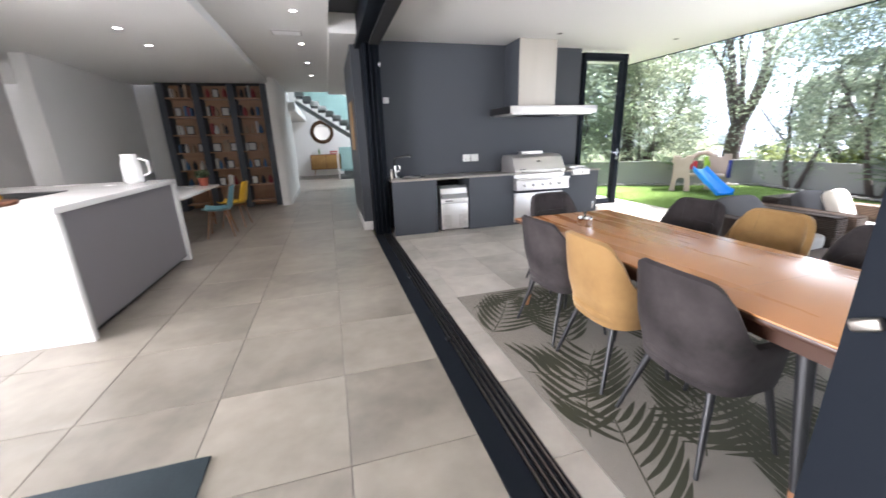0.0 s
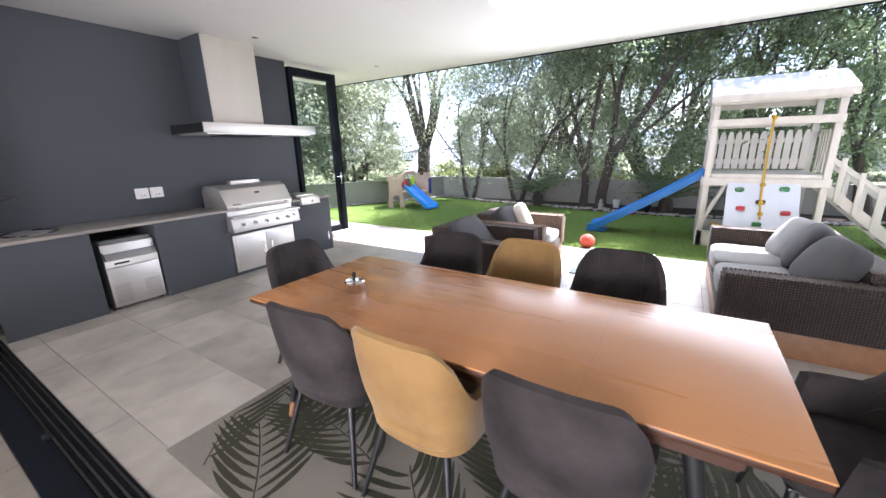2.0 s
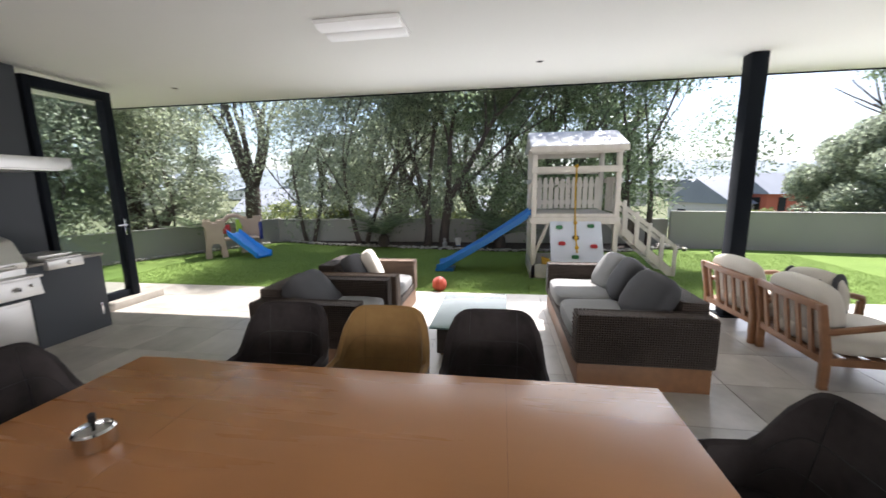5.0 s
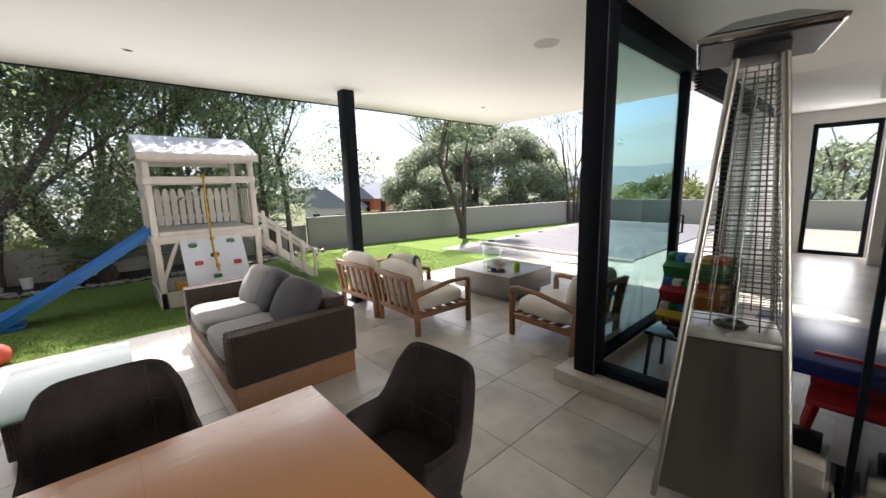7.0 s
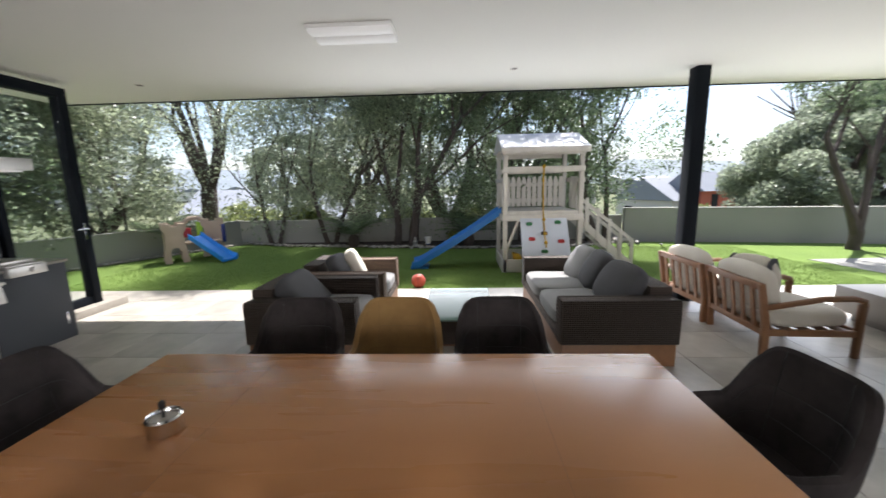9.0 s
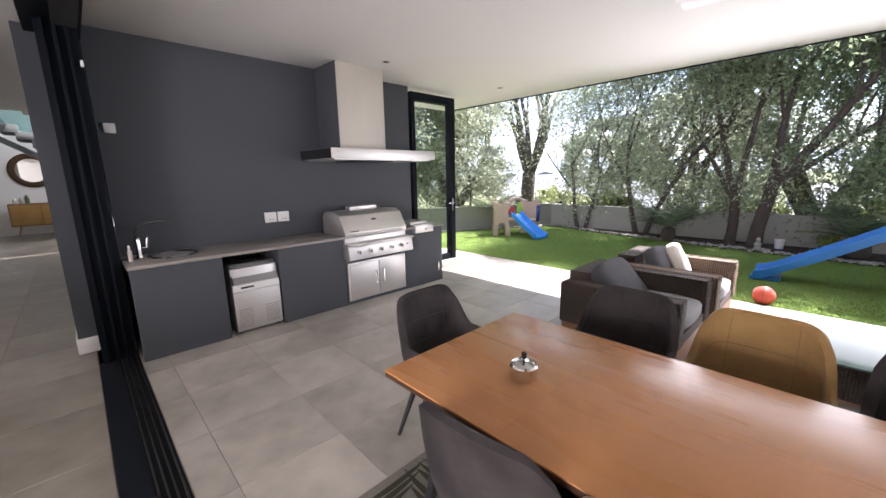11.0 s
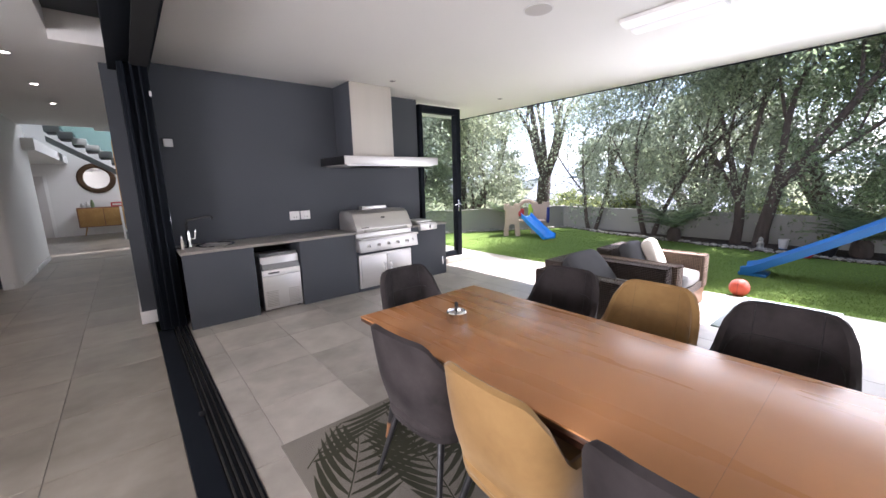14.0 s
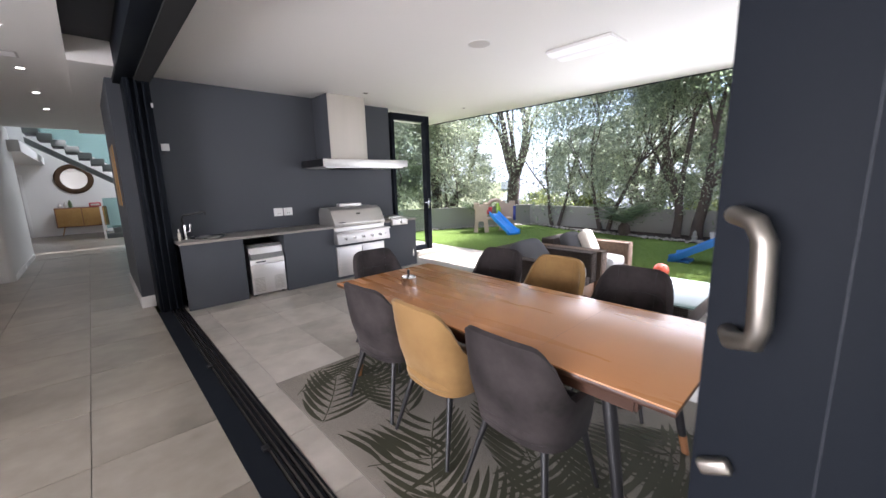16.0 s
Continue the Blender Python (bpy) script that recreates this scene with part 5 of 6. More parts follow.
for x in (-0.062, X1 + 0.042):
    part("beam", box(x, Y0 - 0.05, 0.95, x + 0.02, Y1 + 0.05, 1.06, 0.004), PAINTW, tw)
    part("beam", box(x, Y0 - 0.05, 1.80, x + 0.02, Y1 + 0.05, 1.90, 0.004), PAINTW, tw)
    part("beam", box(x, Y0 - 0.05, 2.10, x + 0.02, Y1 + 0.05, 2.20, 0.004), PAINTW, tw)
for y in (Y0 - 0.062, Y1 + 0.042):
    part("beam", box(-0.04, y, 0.95, X1 + 0.04, y + 0.02, 1.06, 0.004), PAINTW, tw)
    part("beam", box(-0.04, y, 1.62, X1 + 0.04, y + 0.02, 1.70, 0.004), PAINTW, tw)
for k in range(12):
    y = Y0 + 0.08 + k * 0.1065
    part("picket", prism([(y - 0.042, 1.14), (y + 0.042, 1.14), (y + 0.042, 1.66), (y + 0.02, 1.74), (y - 0.02, 1.74), (y - 0.042, 1.66)], X1 - 0.075, X1 - 0.055, "x"), PAINTW, tw)
part("rail", box(X1 - 0.054, Y0 + 0.05, 1.22, X1 - 0.042, Y1 - 0.05, 1.30), PAINTW, tw)
part("rail", box(X1 - 0.054, Y0 + 0.05, 1.55, X1 - 0.042, Y1 - 0.05, 1.62), PAINTW, tw)
for side in (Y0 + 0.02, Y1 - 0.04):
    for k in range(4):
        x = 0.15 + k * 0.12
        part("picket", box(x, side, 1.14, x + 0.075, side + 0.018, 1.72), PAINTW, tw)
for sgn, (xa, xb) in ((1, (-0.22, X1 / 2)), (-1, (X1 / 2, X1 + 0.22))):
    poly = [(-0.18, 2.20), (X1 / 2, 2.50), (X1 / 2, 2.525), (-0.18, 2.225)] if sgn > 0 else [(X1 + 0.18, 2.20), (X1 / 2, 2.50), (X1 / 2, 2.525), (X1 + 0.18, 2.225)]
    for k in range(6):
        y0 = Y0 - 0.09 + k * (Y1 - Y0 + 0.18) / 6
        part("roof_sheet", prism(poly, y0 + 0.001, y0 + (Y1 - Y0 + 0.18) / 6 - 0.002 + 0.0, "y"), TINW, tw, "white sheet of the roof")
part("roof_fascia", box(-0.195, Y0 - 0.09, 2.12, -0.175, Y1 + 0.09, 2.215, 0.003), PAINTW, tw)
for y in (Y0 - 0.085, Y1 + 0.065):
    part("gable", prism([(-0.2, 2.19), (X1 + 0.2, 2.19), (X1 / 2, 2.49)], y, y + 0.02, "y"), PAINTW, tw)
cw = part("climbing_board", prism([(0.0, 1.04), (-0.02, 1.07), (-0.58, 0.06), (-0.55, 0.03)], -0.42, 0.40, "y"), mat("pale_blue_white_board", (0.62, 0.66, 0.72), (0.52, 0.56, 0.62), 0.6, bump=0.05), tw, "sloping white climbing board")
for k, (y, f, mt) in enumerate(((-0.25, 0.15, GREENP), (0.25, 0.17, GREENP), (0.0, 0.33, BLACK), (0.22, 0.42, REDP), (-0.28, 0.46, REDP), (0.02, 0.62, GREENP), (-0.22, 0.74, BLUEP), (0.25, 0.80, GREENP))):
    part("hold", pillow(-0.03 - 0.56 * f, y, 1.075 - 1.01 * f, 0.05, 0.11, 0.06, cuts=3), mt, cw)
part("rope", pipe([(-0.075, 0.0, 1.92), (-0.085, 0.01, 1.5), (-0.09, 0.0, 1.12), (-0.25, 0.01, 0.80), (-0.40, 0.0, 0.52)], 0.014, 8), ROPEY, tw, "knotted yellow rope")
for z, x in ((1.9, -0.075), (0.98, -0.15), (0.74, -0.28), (0.6, -0.36)):
    bb = bmesh.new()
    bmesh.ops.create_uvsphere(bb, u_segments=10, v_segments=6, radius=0.032)
    bb.transform(Matrix.Translation((x, 0, z)))
    part("knot", bb, ROPEY, tw)
part("brace", rod((0.0, 0.66, 0.35), (0.0, 0.42, 0.95), 0.03, None, 6), PAINTW, tw)
for y in (Y0 - 0.05, Y1 + 0.02):
    part("sandbox_board", box(0.0, y, 0.0, X1, y + 0.03, 0.24, 0.004), PAINTW, tw)
part("sandbox_board", box(-0.04, Y1 - 0.62, 0.0, -0.01, Y1 + 0.05, 0.24, 0.004), PAINTW, tw)
part("sandbox_board", box(X1 - 0.02, Y0, 0.0, X1 + 0.01, Y1, 0.24, 0.004), PAINTW, tw)


def trough(p, q, width, wallh, runout, n=14):
    """A slide: a U-shaped trough with a gentle S curve and a flat run-out."""
    b = bmesh.new()
    rows = []
    p, q = Vector(p), Vector(q)
    flat = (q - p)
    side = Vector((-flat.y, flat.x, 0)).normalized()
    for i in range(n + 1):
        f = i / n
        pos = p.lerp(q, f)
        drop = (1 - f) ** 1.15 if f < 0.8 else (0.2 ** 1.15) * ((1 - f) / 0.2) ** 1.6
        pos.z = q.z + (p.z - q.z) * drop
        w = width * (1 + 0.25 * max(0, f - 0.8) / 0.2)
        prof = [(-w / 2 - 0.03, wallh * 0.85), (-w / 2 - 0.015, wallh), (-w / 2, wallh * 0.9), (-w / 2 + 0.03, 0.02), (0, 0), (w / 2 - 0.03, 0.02), (w / 2, wallh * 0.9), (w / 2 + 0.015, wallh), (w / 2 + 0.03, wallh * 0.85), (w / 2 + 0.02, -0.04), (-w / 2 - 0.02, -0.04)]
        rows.append([b.verts.new(pos + side * u + Vector((0, 0, v))) for u, v in prof])
    k = len(rows[0])
    for u, w in zip(rows, rows[1:]):
        for j in range(k):
            b.faces.new((u[j], u[(j + 1) % k], w[(j + 1) % k], w[j]))
    b.faces.new(rows[0])
    b.faces.new(rows[-1][::-1])
    bmesh.ops.recalc_face_normals(b, faces=b.faces)
    return b


part("slide", trough((0.58, Y1 + 0.03, 1.08), (0.52, 2.42, 0.05), 0.40, 0.10, 0.3), BLUEP, tw, "blue plastic slide")
part("slide_foot", box(0.32, 2.1, 0.0, 0.68, 2.45, 0.05, 0.01), BLUEP, tw)
ld = part("stair_board", prism([(Y0 - 0.02, 1.06), (Y0 - 0.02, 0.90), (Y0 - 1.0, 0.0), (Y0 - 1.12, 0.0), (Y0 - 1.12, 0.08)], 0.32, 0.345, "x"), PAINTW, tw)
part("stair_board", prism([(Y0 - 0.02, 1.06), (Y0 - 0.02, 0.90), (Y0 - 1.0, 0.0), (Y0 - 1.12, 0.0), (Y0 - 1.12, 0.08)], 0.86, 0.885, "x"), PAINTW, tw)
for k in range(6):
    y = Y0 - 0.12 - k * 0.165
    z = 0.92 - k * 0.155
    part("tread", box(0.346, y - 0.07, z - 0.015, 0.859, y + 0.07, z + 0.01, 0.003), PAINTW, tw)
for x in (0.30, 0.887):
    part("handrail", prism([(Y0 - 0.04, 1.40), (Y0 - 0.04, 1.32), (Y0 - 1.10, 0.46), (Y0 - 1.10, 0.54)], x, x + 0.02, "x"), PAINTW, tw)
    for k in range(5):
        y = Y0 - 0.22 - k * 0.215
        z = 0.92 - (k * 0.215 + 0.1) * 0.93
        part("baluster", box(x - 0.002, y - 0.03, max(0.0, z - 0.1), x + 0.018, y + 0.03, z + 0.50, 0.003), PAINTW, tw)
ty = thing("toy_truck", pose(9.05, 1.45, 0.0), "yellow and red plastic toy digger", "toy")
part("body", box(-0.08, -0.12, 0.08, 0.08, 0.12, 0.18, 0.015), REDP, ty)
part("bucket", prism([(-0.05, 0.18), (0.14, 0.18), (0.16, 0.34), (0.02, 0.30)], -0.07, 0.07, "x", bevel=0.01), YELP, ty)
for y in (-0.08, 0.08):
    part("wheel", rod((-0.09, y, 0.05), (0.09, y, 0.05), 0.05, None, 14), BLACK, ty)

# ---- plastic castle play house ----
ph = thing("play_castle", pose(10.60, 8.75, -0.02, 0, 0, -48) @ Matrix.Scale(0.9, 4), "tan plastic castle climber with bright blue slide", "play house")


def turret(x, y, w, h):
    b = prism([(x - w / 2 - 0.05, 0), (x - 0.11, 0), (x - 0.11, 0.30), (x - 0.06, 0.38), (x + 0.06, 0.38), (x + 0.11, 0.30), (x + 0.11, 0), (x + w / 2 + 0.05, 0), (x + w / 2, h * 0.45), (x + w / 2 - 0.03, h * 0.75), (x + w / 2 + 0.04, h * 0.85), (x + w / 2 + 0.04, h), (x + w / 6, h), (x + w / 6, h * 0.93), (x - w / 6, h * 0.93), (x - w / 6, h), (x - w / 2 - 0.04, h), (x - w / 2 - 0.04, h * 0.85), (x - w / 2 + 0.03, h * 0.75), (x - w / 2, h * 0.45)], y - 0.05, y + 0.05, "y")
    return b


part("wall", turret(-0.48, -0.25, 0.42, 0.98), TANP, ph)
part("wall", turret(-0.48, 0.30, 0.42, 0.98), TANP, ph)
part("wall", turret(0.42, 0.30, 0.46, 1.02), TANP, ph)
part("side_panel", box(-0.70, -0.20, 0.0, -0.62, 0.25, 0.90, 0.03), TANP, ph)
part("deck", box(-0.62, -0.19, 0.42, 0.55, 0.24, 0.48, 0.02), TANP, ph)
part("arch", pipe([(-0.25, 0.3, 0.9), (-0.1, 0.3, 1.05), (0.1, 0.3, 1.06), (0.28, 0.3, 0.95)], 0.06, 10), TANP, ph)
part("panel", box(0.05, 0.27, 0.5, 0.2, 0.33, 0.95, 0.02), LIMEP, ph, "lime green panel")
part("panel", box(-0.32, -0.28, 0.62, -0.12, -0.22, 0.86, 0.03), REDP, ph, "red panel")
part("panel", box(0.62, 0.22, 0.35, 0.72, 0.30, 0.85, 0.02), NAVYP, ph, "navy blue panel")
part("slide", trough((-0.05, -0.22, 0.62), (0.55, -1.02, 0.07), 0.36, 0.11, 0.2), SKYBLUE, ph, "bright blue slide")

# ---- kitchen and hall things ----
isl = thing("kitchen_island", pose(0, 0, 0), "white quartz kitchen island with mauve-grey panel", "kitchen island")
part("worktop", box(-2.3, 4.50, 1.03, -0.56, 6.85, 1.08, 0.004), QUARTZ, isl)
part("waterfall_end", box(-2.3, 4.50, 0.0, -0.56, 4.56, 1.029, 0.004), QUARTZ, isl, "white waterfall end")
part("waterfall_end", box(-2.3, 6.79, 0.0, -0.56, 6.85, 1.029, 0.004), QUARTZ, isl, "white waterfall end")
part("side_panel", box(-2.2, 4.562, 0.06, -0.60, 6.788, 1.028), GREYF, isl, "mauve-grey side panel")
part("kick_board", box(-2.2, 4.6, 0.0, -0.66, 6.76, 0.059), BLACK, isl)
hb = thing("hob", pose(-1.5, 5.5, 1.08), "black glass hob in the island", "hob")
part("glass_top", box(-0.3, -0.4, 0.0, 0.3, 0.4, 0.006, 0.002), BLACK, hb)
bd2 = thing("fruit_board", pose(-1.25, 4.85, 1.08), "round wooden board with yellow fruit", "serving board")
part("board", lathe([(0.24, 0), (0.25, 0.01), (0.25, 0.025), (0.24, 0.03), (0.05, 0.031)], 30), WALNUT, bd2)
for k in range(3):
    part("fruit", pillow(-0.08 + 0.08 * k, 0.02 * k, 0.055, 0.17, 0.055, 0.05, m=Matrix.Rotation(0.5 * k, 4, "Z"), power=2.4, cuts=4), YELP, bd2, "yellow fruit")
jr = thing("pitcher", pose(-0.83, 6.45, 1.08) @ Matrix.Scale(1.4, 4), "clear water pitcher on the island", "pitcher")
part("body", lathe([(0.06, 0), (0.075, 0.02), (0.07, 0.16), (0.055, 0.22), (0.06, 0.24), (0.055, 0.24), (0.05, 0.22), (0.06, 0.03)], 22), QUARTZ, jr)
part("handle", pipe([(0.06, 0, 0.2), (0.12, 0, 0.18), (0.12, 0, 0.08), (0.07, 0, 0.06)], 0.01), QUARTZ, jr)
tcb = thing("tall_cupboard", pose(-3.05, 6.4, 0), "pale grey tall kitchen cupboards", "cupboard")
for k in range(4):
    y = -2.0 + k * 1.05
    part("door", box(0.0, y + 0.004, 0.1, 0.02, y + 1.045, 2.0, 0.002), CUPB, tcb)
    part("door", box(0.0, y + 0.004, 2.005, 0.02, y + 1.045, 2.7, 0.002), CUPB, tcb)
part("body", box(-0.6, -2.0, 0.0, -0.001, 2.2, 2.84), CUPB, tcb)
mt1 = thing("floor_mat", pose(0.1, 2.2, 0), "dark blue-green floor mat", "mat")
part("pile", box(-0.62, -0.9, 0.0005, 0.57, 0.70, 0.012, 0.004), mat("dark_teal_mat", (0.03, 0.05, 0.06), (0.015, 0.022, 0.028), 0.95, big=3, fine=120, bump=0.6), mt1)

bc = thing("bookcase", pose(-2.1, 11.4, 0), "dark framed walnut bookcase full of ornaments", "bookcase")
part("back_panel", box(0.0, 0.40, 0.0, 2.24, 0.43, 2.84), OAK, bc)
for x in (0.0, 0.68, 1.40, 2.10):
    part("upright", box(x, 0.0, 0.0, x + 0.14, 0.40, 2.84, 0.004), CHARCOAL, bc)
for x0, x1 in ((0.14, 0.68), (0.82, 1.40), (1.54, 2.10)):
    for k in range(7):
        part("shelf", box(x0, 0.03, 0.12 + k * 0.40, x1, 0.399, 0.15 + k * 0.40, 0.002), OAK, bc)
part("top_board", box(0.0, 0.0, 2.841, 2.24, 0.43, 2.849), CHARCOAL, bc)
rb = random.Random(11)
BOOKC = [mat("book_cover_%s" % n, c, rough=0.7, bump=0.02) for n, c in (("white", (0.6, 0.57, 0.52)), ("black", (0.03, 0.03, 0.035)), ("red", (0.3, 0.05, 0.05)), ("blue", (0.08, 0.16, 0.28)), ("tan", (0.35, 0.25, 0.16)))]
for i, (x0, x1) in enumerate(((0.14, 0.68), (0.82, 1.40), (1.54, 2.10))):
    for k in range(1, 7):
        z = 0.15 + k * 0.40
        x = x0 + rb.uniform(0.03, 0.10)
        while x < x1 - 0.12:
            style = rb.random()
            if style < 0.45:
                w, h = rb.uniform(0.03, 0.06), rb.uniform(0.18, 0.28)
                b = single("book", box(-2.1 + x, 11.5, z, -2.1 + x + w, 11.68, z + h, 0.003), rb.choice(BOOKC), "upright book on the bookcase shelf", "book", "books on the bookcase")
                x += w + 0.004
            elif style < 0.8:
                w = rb.uniform(0.08, 0.12)
                single("ornament", lathe([(w * 0.3, 0), (w * 0.5, 0.05), (w * 0.35, 0.14), (w * 0.15, 0.18), (w * 0.2, 0.2)], 14), rb.choice(BOOKC), "small vase ornament on the bookcase shelf", "ornament", "ornaments on the bookcase", m=pose(-2.1 + x + w / 2, 11.58, z))
                x += w + 0.05
            else:
                w = rb.uniform(0.14, 0.2)
                fr2 = thing("picture_frame", pose(-2.1 + x, 11.55, z), "framed picture leaning on the bookcase shelf", "picture frame", "picture frames on the bookcase")
                part("frame", box(0, 0, 0, w, 0.02, 0.2, 0.003), BOOKC[1], fr2)
                part("print", box(0.02, -0.002, 0.02, w - 0.02, -0.0005, 0.18), BOOKC[0], fr2)
                x += w + 0.06

dt = thing("kitchen_table", pose(-1.5, 8.55, 0), "pale topped kitchen dining table", "table")
part("tabletop", box(-0.8, -1.0, 0.72, 0.75, 1.0, 0.76, 0.006), QUARTZ, dt)
for sx in (-0.7, 0.6):
    for sy in (-0.85, 0.85):
        part("leg", rod((sx, sy, 0.72), (sx, sy, 0), 0.03, 0.022, 12), TEAK, dt)


def shell_chair(m, mt, label):
    c = thing("shell_chair", m, label, "chair", "coloured shell chairs")
    b = bmesh.new()
    rows = []
    for i in range(13):
        f = i / 12
        if f < 0.45:
            y, z = 0.22 - 0.42 * f / 0.45, 0.46 - 0.03 * math.sin(math.pi * f / 0.45)
        else:
            u = (f - 0.45) / 0.55
            y, z = -0.20 - 0.09 * u, 0.46 + 0.38 * u
        w = 0.22 * (1 - 0.25 * max(0, f - 0.7) / 0.3)
        rows.append([(w * s, y + 0.05 * abs(s) ** 2 * (1 if f > 0.4 else 0), z + 0.05 * abs(s) ** 2 * (1 if f < 0.5 else 0)) for s in (-1, -0.6, -0.2, 0.2, 0.6, 1)])
    top = [[b.verts.new(v) for v in r] for r in rows]
    bot = [[b.verts.new((v[0], v[1] - 0.008, v[2] - 0.012)) for v in r] for r in rows]
    for i in range(12):
        for j in range(5):
            b.faces.new((top[i][j], top[i + 1][j], top[i + 1][j + 1], top[i][j + 1]))
            b.faces.new((bot[i][j], bot[i][j + 1], bot[i + 1][j + 1], bot[i + 1][j]))
        for j in (0, 5):
            b.faces.new((top[i][j], bot[i][j], bot[i + 1][j], top[i + 1][j]))
    for i in (0, 12):
        for j in range(5):
            b.faces.new((top[i][j], top[i][j + 1], bot[i][j + 1], bot[i][j]))
    bmesh.ops.recalc_face_normals(b, faces=b.faces)
    part("seat_shell", b, mt, c)
    for sx in (-1, 1):
        for sy in (-1, 1):
            part("leg", rod((sx * 0.12, sy * 0.12, 0.44), (sx * 0.21, sy * 0.2, 0), 0.014, 0.01, 10), TEAK, c)
    return c


shell_chair(pose(-0.50, 8.25, 0, 0, 0, 96), mat("dusty_teal_plastic", (0.10, 0.22, 0.25), rough=0.45, bump=0), "dusty teal plastic shell chair with wooden legs")
shell_chair(pose(-0.42, 9.0, 0, 0, 0, 84), YELP, "yellow plastic shell chair with wooden legs")

hl = thing("indoor_downlight", pose(1.16, 8.0, 2.971), "lit round recessed indoor downlight", "ceiling light", "indoor downlights")
part("ring", lathe([(0.05, 0), (0.05, -0.004), (0.042, -0.008), (0.036, -0.004), (0.036, -0.001)], 20), WHITEP, hl)
part("lens", lathe([(0.035, -0.001), (0.034, -0.003), (0.01, -0.003)], 18), GLOWW, hl, "glowing lens")
for x, y, z in ((1.16, 6.42, 2.971), (1.18, 9.5, 2.971), (1.2, 11.0, 2.971), (1.16, 4.6, 2.971), (-0.85, 7.0, 2.85), (-0.85, 7.85, 2.85), (-0.85, 5.2, 2.85), (-0.85, 3.2, 2.85)):
    copy_thing(hl, pose(x, y, z))
for x, y, z in ((1.16, 6.42, 2.95), (1.18, 9.5, 2.95), (1.16, 3.6, 2.95), (-0.85, 7.4, 2.83), (-0.85, 4.6, 2.83)):
    lamp("downlight_lamp", "SPOT", look((x, y, z), (x, y + 0.001, 0)), 8, (1.0, 0.94, 0.86), spot=125)
vn = thing("ceiling_vent", pose(1.0, 7.4, 2.971), "pale square ceiling air vent", "vent")
part("frame", box(-0.2, -0.12, -0.006, 0.2, 0.12, 0, 0.002), CUPB, vn)
for k in range(5):
    part("slat", box(-0.18, -0.09 + k * 0.04, -0.012, 0.18, -0.07 + k * 0.04, -0.007), WHITEP, vn)

art = thing("wall_art", pose(1.898, 8.6, 1.75), "carved gold and brown wooden wall art", "wall art")
part("panel", box(-0.05, -0.35, -0.42, 0, 0.35, 0.42, 0.01), GOLD, art)
part("frame", box(-0.02, -0.40, -0.47, 0, 0.40, 0.47, 0.005), BLACK, art)
sd = thing("sideboard", pose(1.24, 19.75, 0.003), "carved gold fronted sideboard on slim legs", "sideboard")
part("body", box(-0.68, 0.0, 0.30, 0.68, 0.42, 0.97, 0.006), WALNUT, sd)
for i in range(2):
    d = part("door", box(-0.65 + i * 0.66, -0.018, 0.33, -0.01 + i * 0.66, -0.001, 0.94, 0.003), GOLD, sd, "carved gold door")
    for a in range(4):
        for c2 in range(3):
            cx, cz = -0.57 + i * 0.66 + a * 0.16, 0.43 + c2 * 0.20
            part("facet", prism([(cx - 0.075, cz - 0.09), (cx + 0.075, cz - 0.05 + 0.02 * a), (cx + 0.03 - 0.02 * c2, cz + 0.09)], -0.034, -0.019, "y"), GOLD, d)
for sx in (-1, 1):
    for y in (0.06, 0.36):
        part("leg", rod((sx * 0.5, y, 0.30), (sx * 0.58, y, 0.0), 0.016, 0.010, 8), GOLD, sd)
mr = thing("round_mirror", pose(1.2, 20.295, 1.97), "round mirror in a wide carved bronze frame", "mirror")
part("mirror_glass", lathe([(0.36, 0.0), (0.36, 0.012), (0.02, 0.012)], 40, m=Matrix.Rotation(radians(90), 4, "X")), MIRROR, mr)
part("frame", lathe([(0.36, 0.0), (0.355, 0.03), (0.40, 0.05), (0.48, 0.045), (0.52, 0.02), (0.52, 0.0)], 40, m=Matrix.Rotation(radians(90), 4, "X")), mat("dark_bronze", (0.10, 0.055, 0.025), (0.05, 0.027, 0.013), 0.5, 0.4, big=8, fine=25, bump=0.5), mr, "carved bronze frame")
for x, h, mtl in ((0.72, 0.16, STEEL), (0.86, 0.20, STEEL), (0.98, 0.26, LEAF_B)):
    single("vase", lathe([(0.04, 0), (0.055, h * 0.3), (0.045, h * 0.7), (0.025, h * 0.85), (0.03, h)], 16), mtl, "small vase standing on the sideboard", "vase", "vases on the sideboard", m=pose(x, 19.9, 0.973))
rd = thing("radio", pose(1.62, 19.9, 0.973), "small red retro radio on the sideboard", "radio")
part("case", box(-0.16, -0.07, 0, 0.16, 0.07, 0.15, 0.02), REDP, rd)
part("dial", box(-0.12, -0.075, 0.04, 0.12, -0.0715, 0.11, 0.002), CREAM, rd)

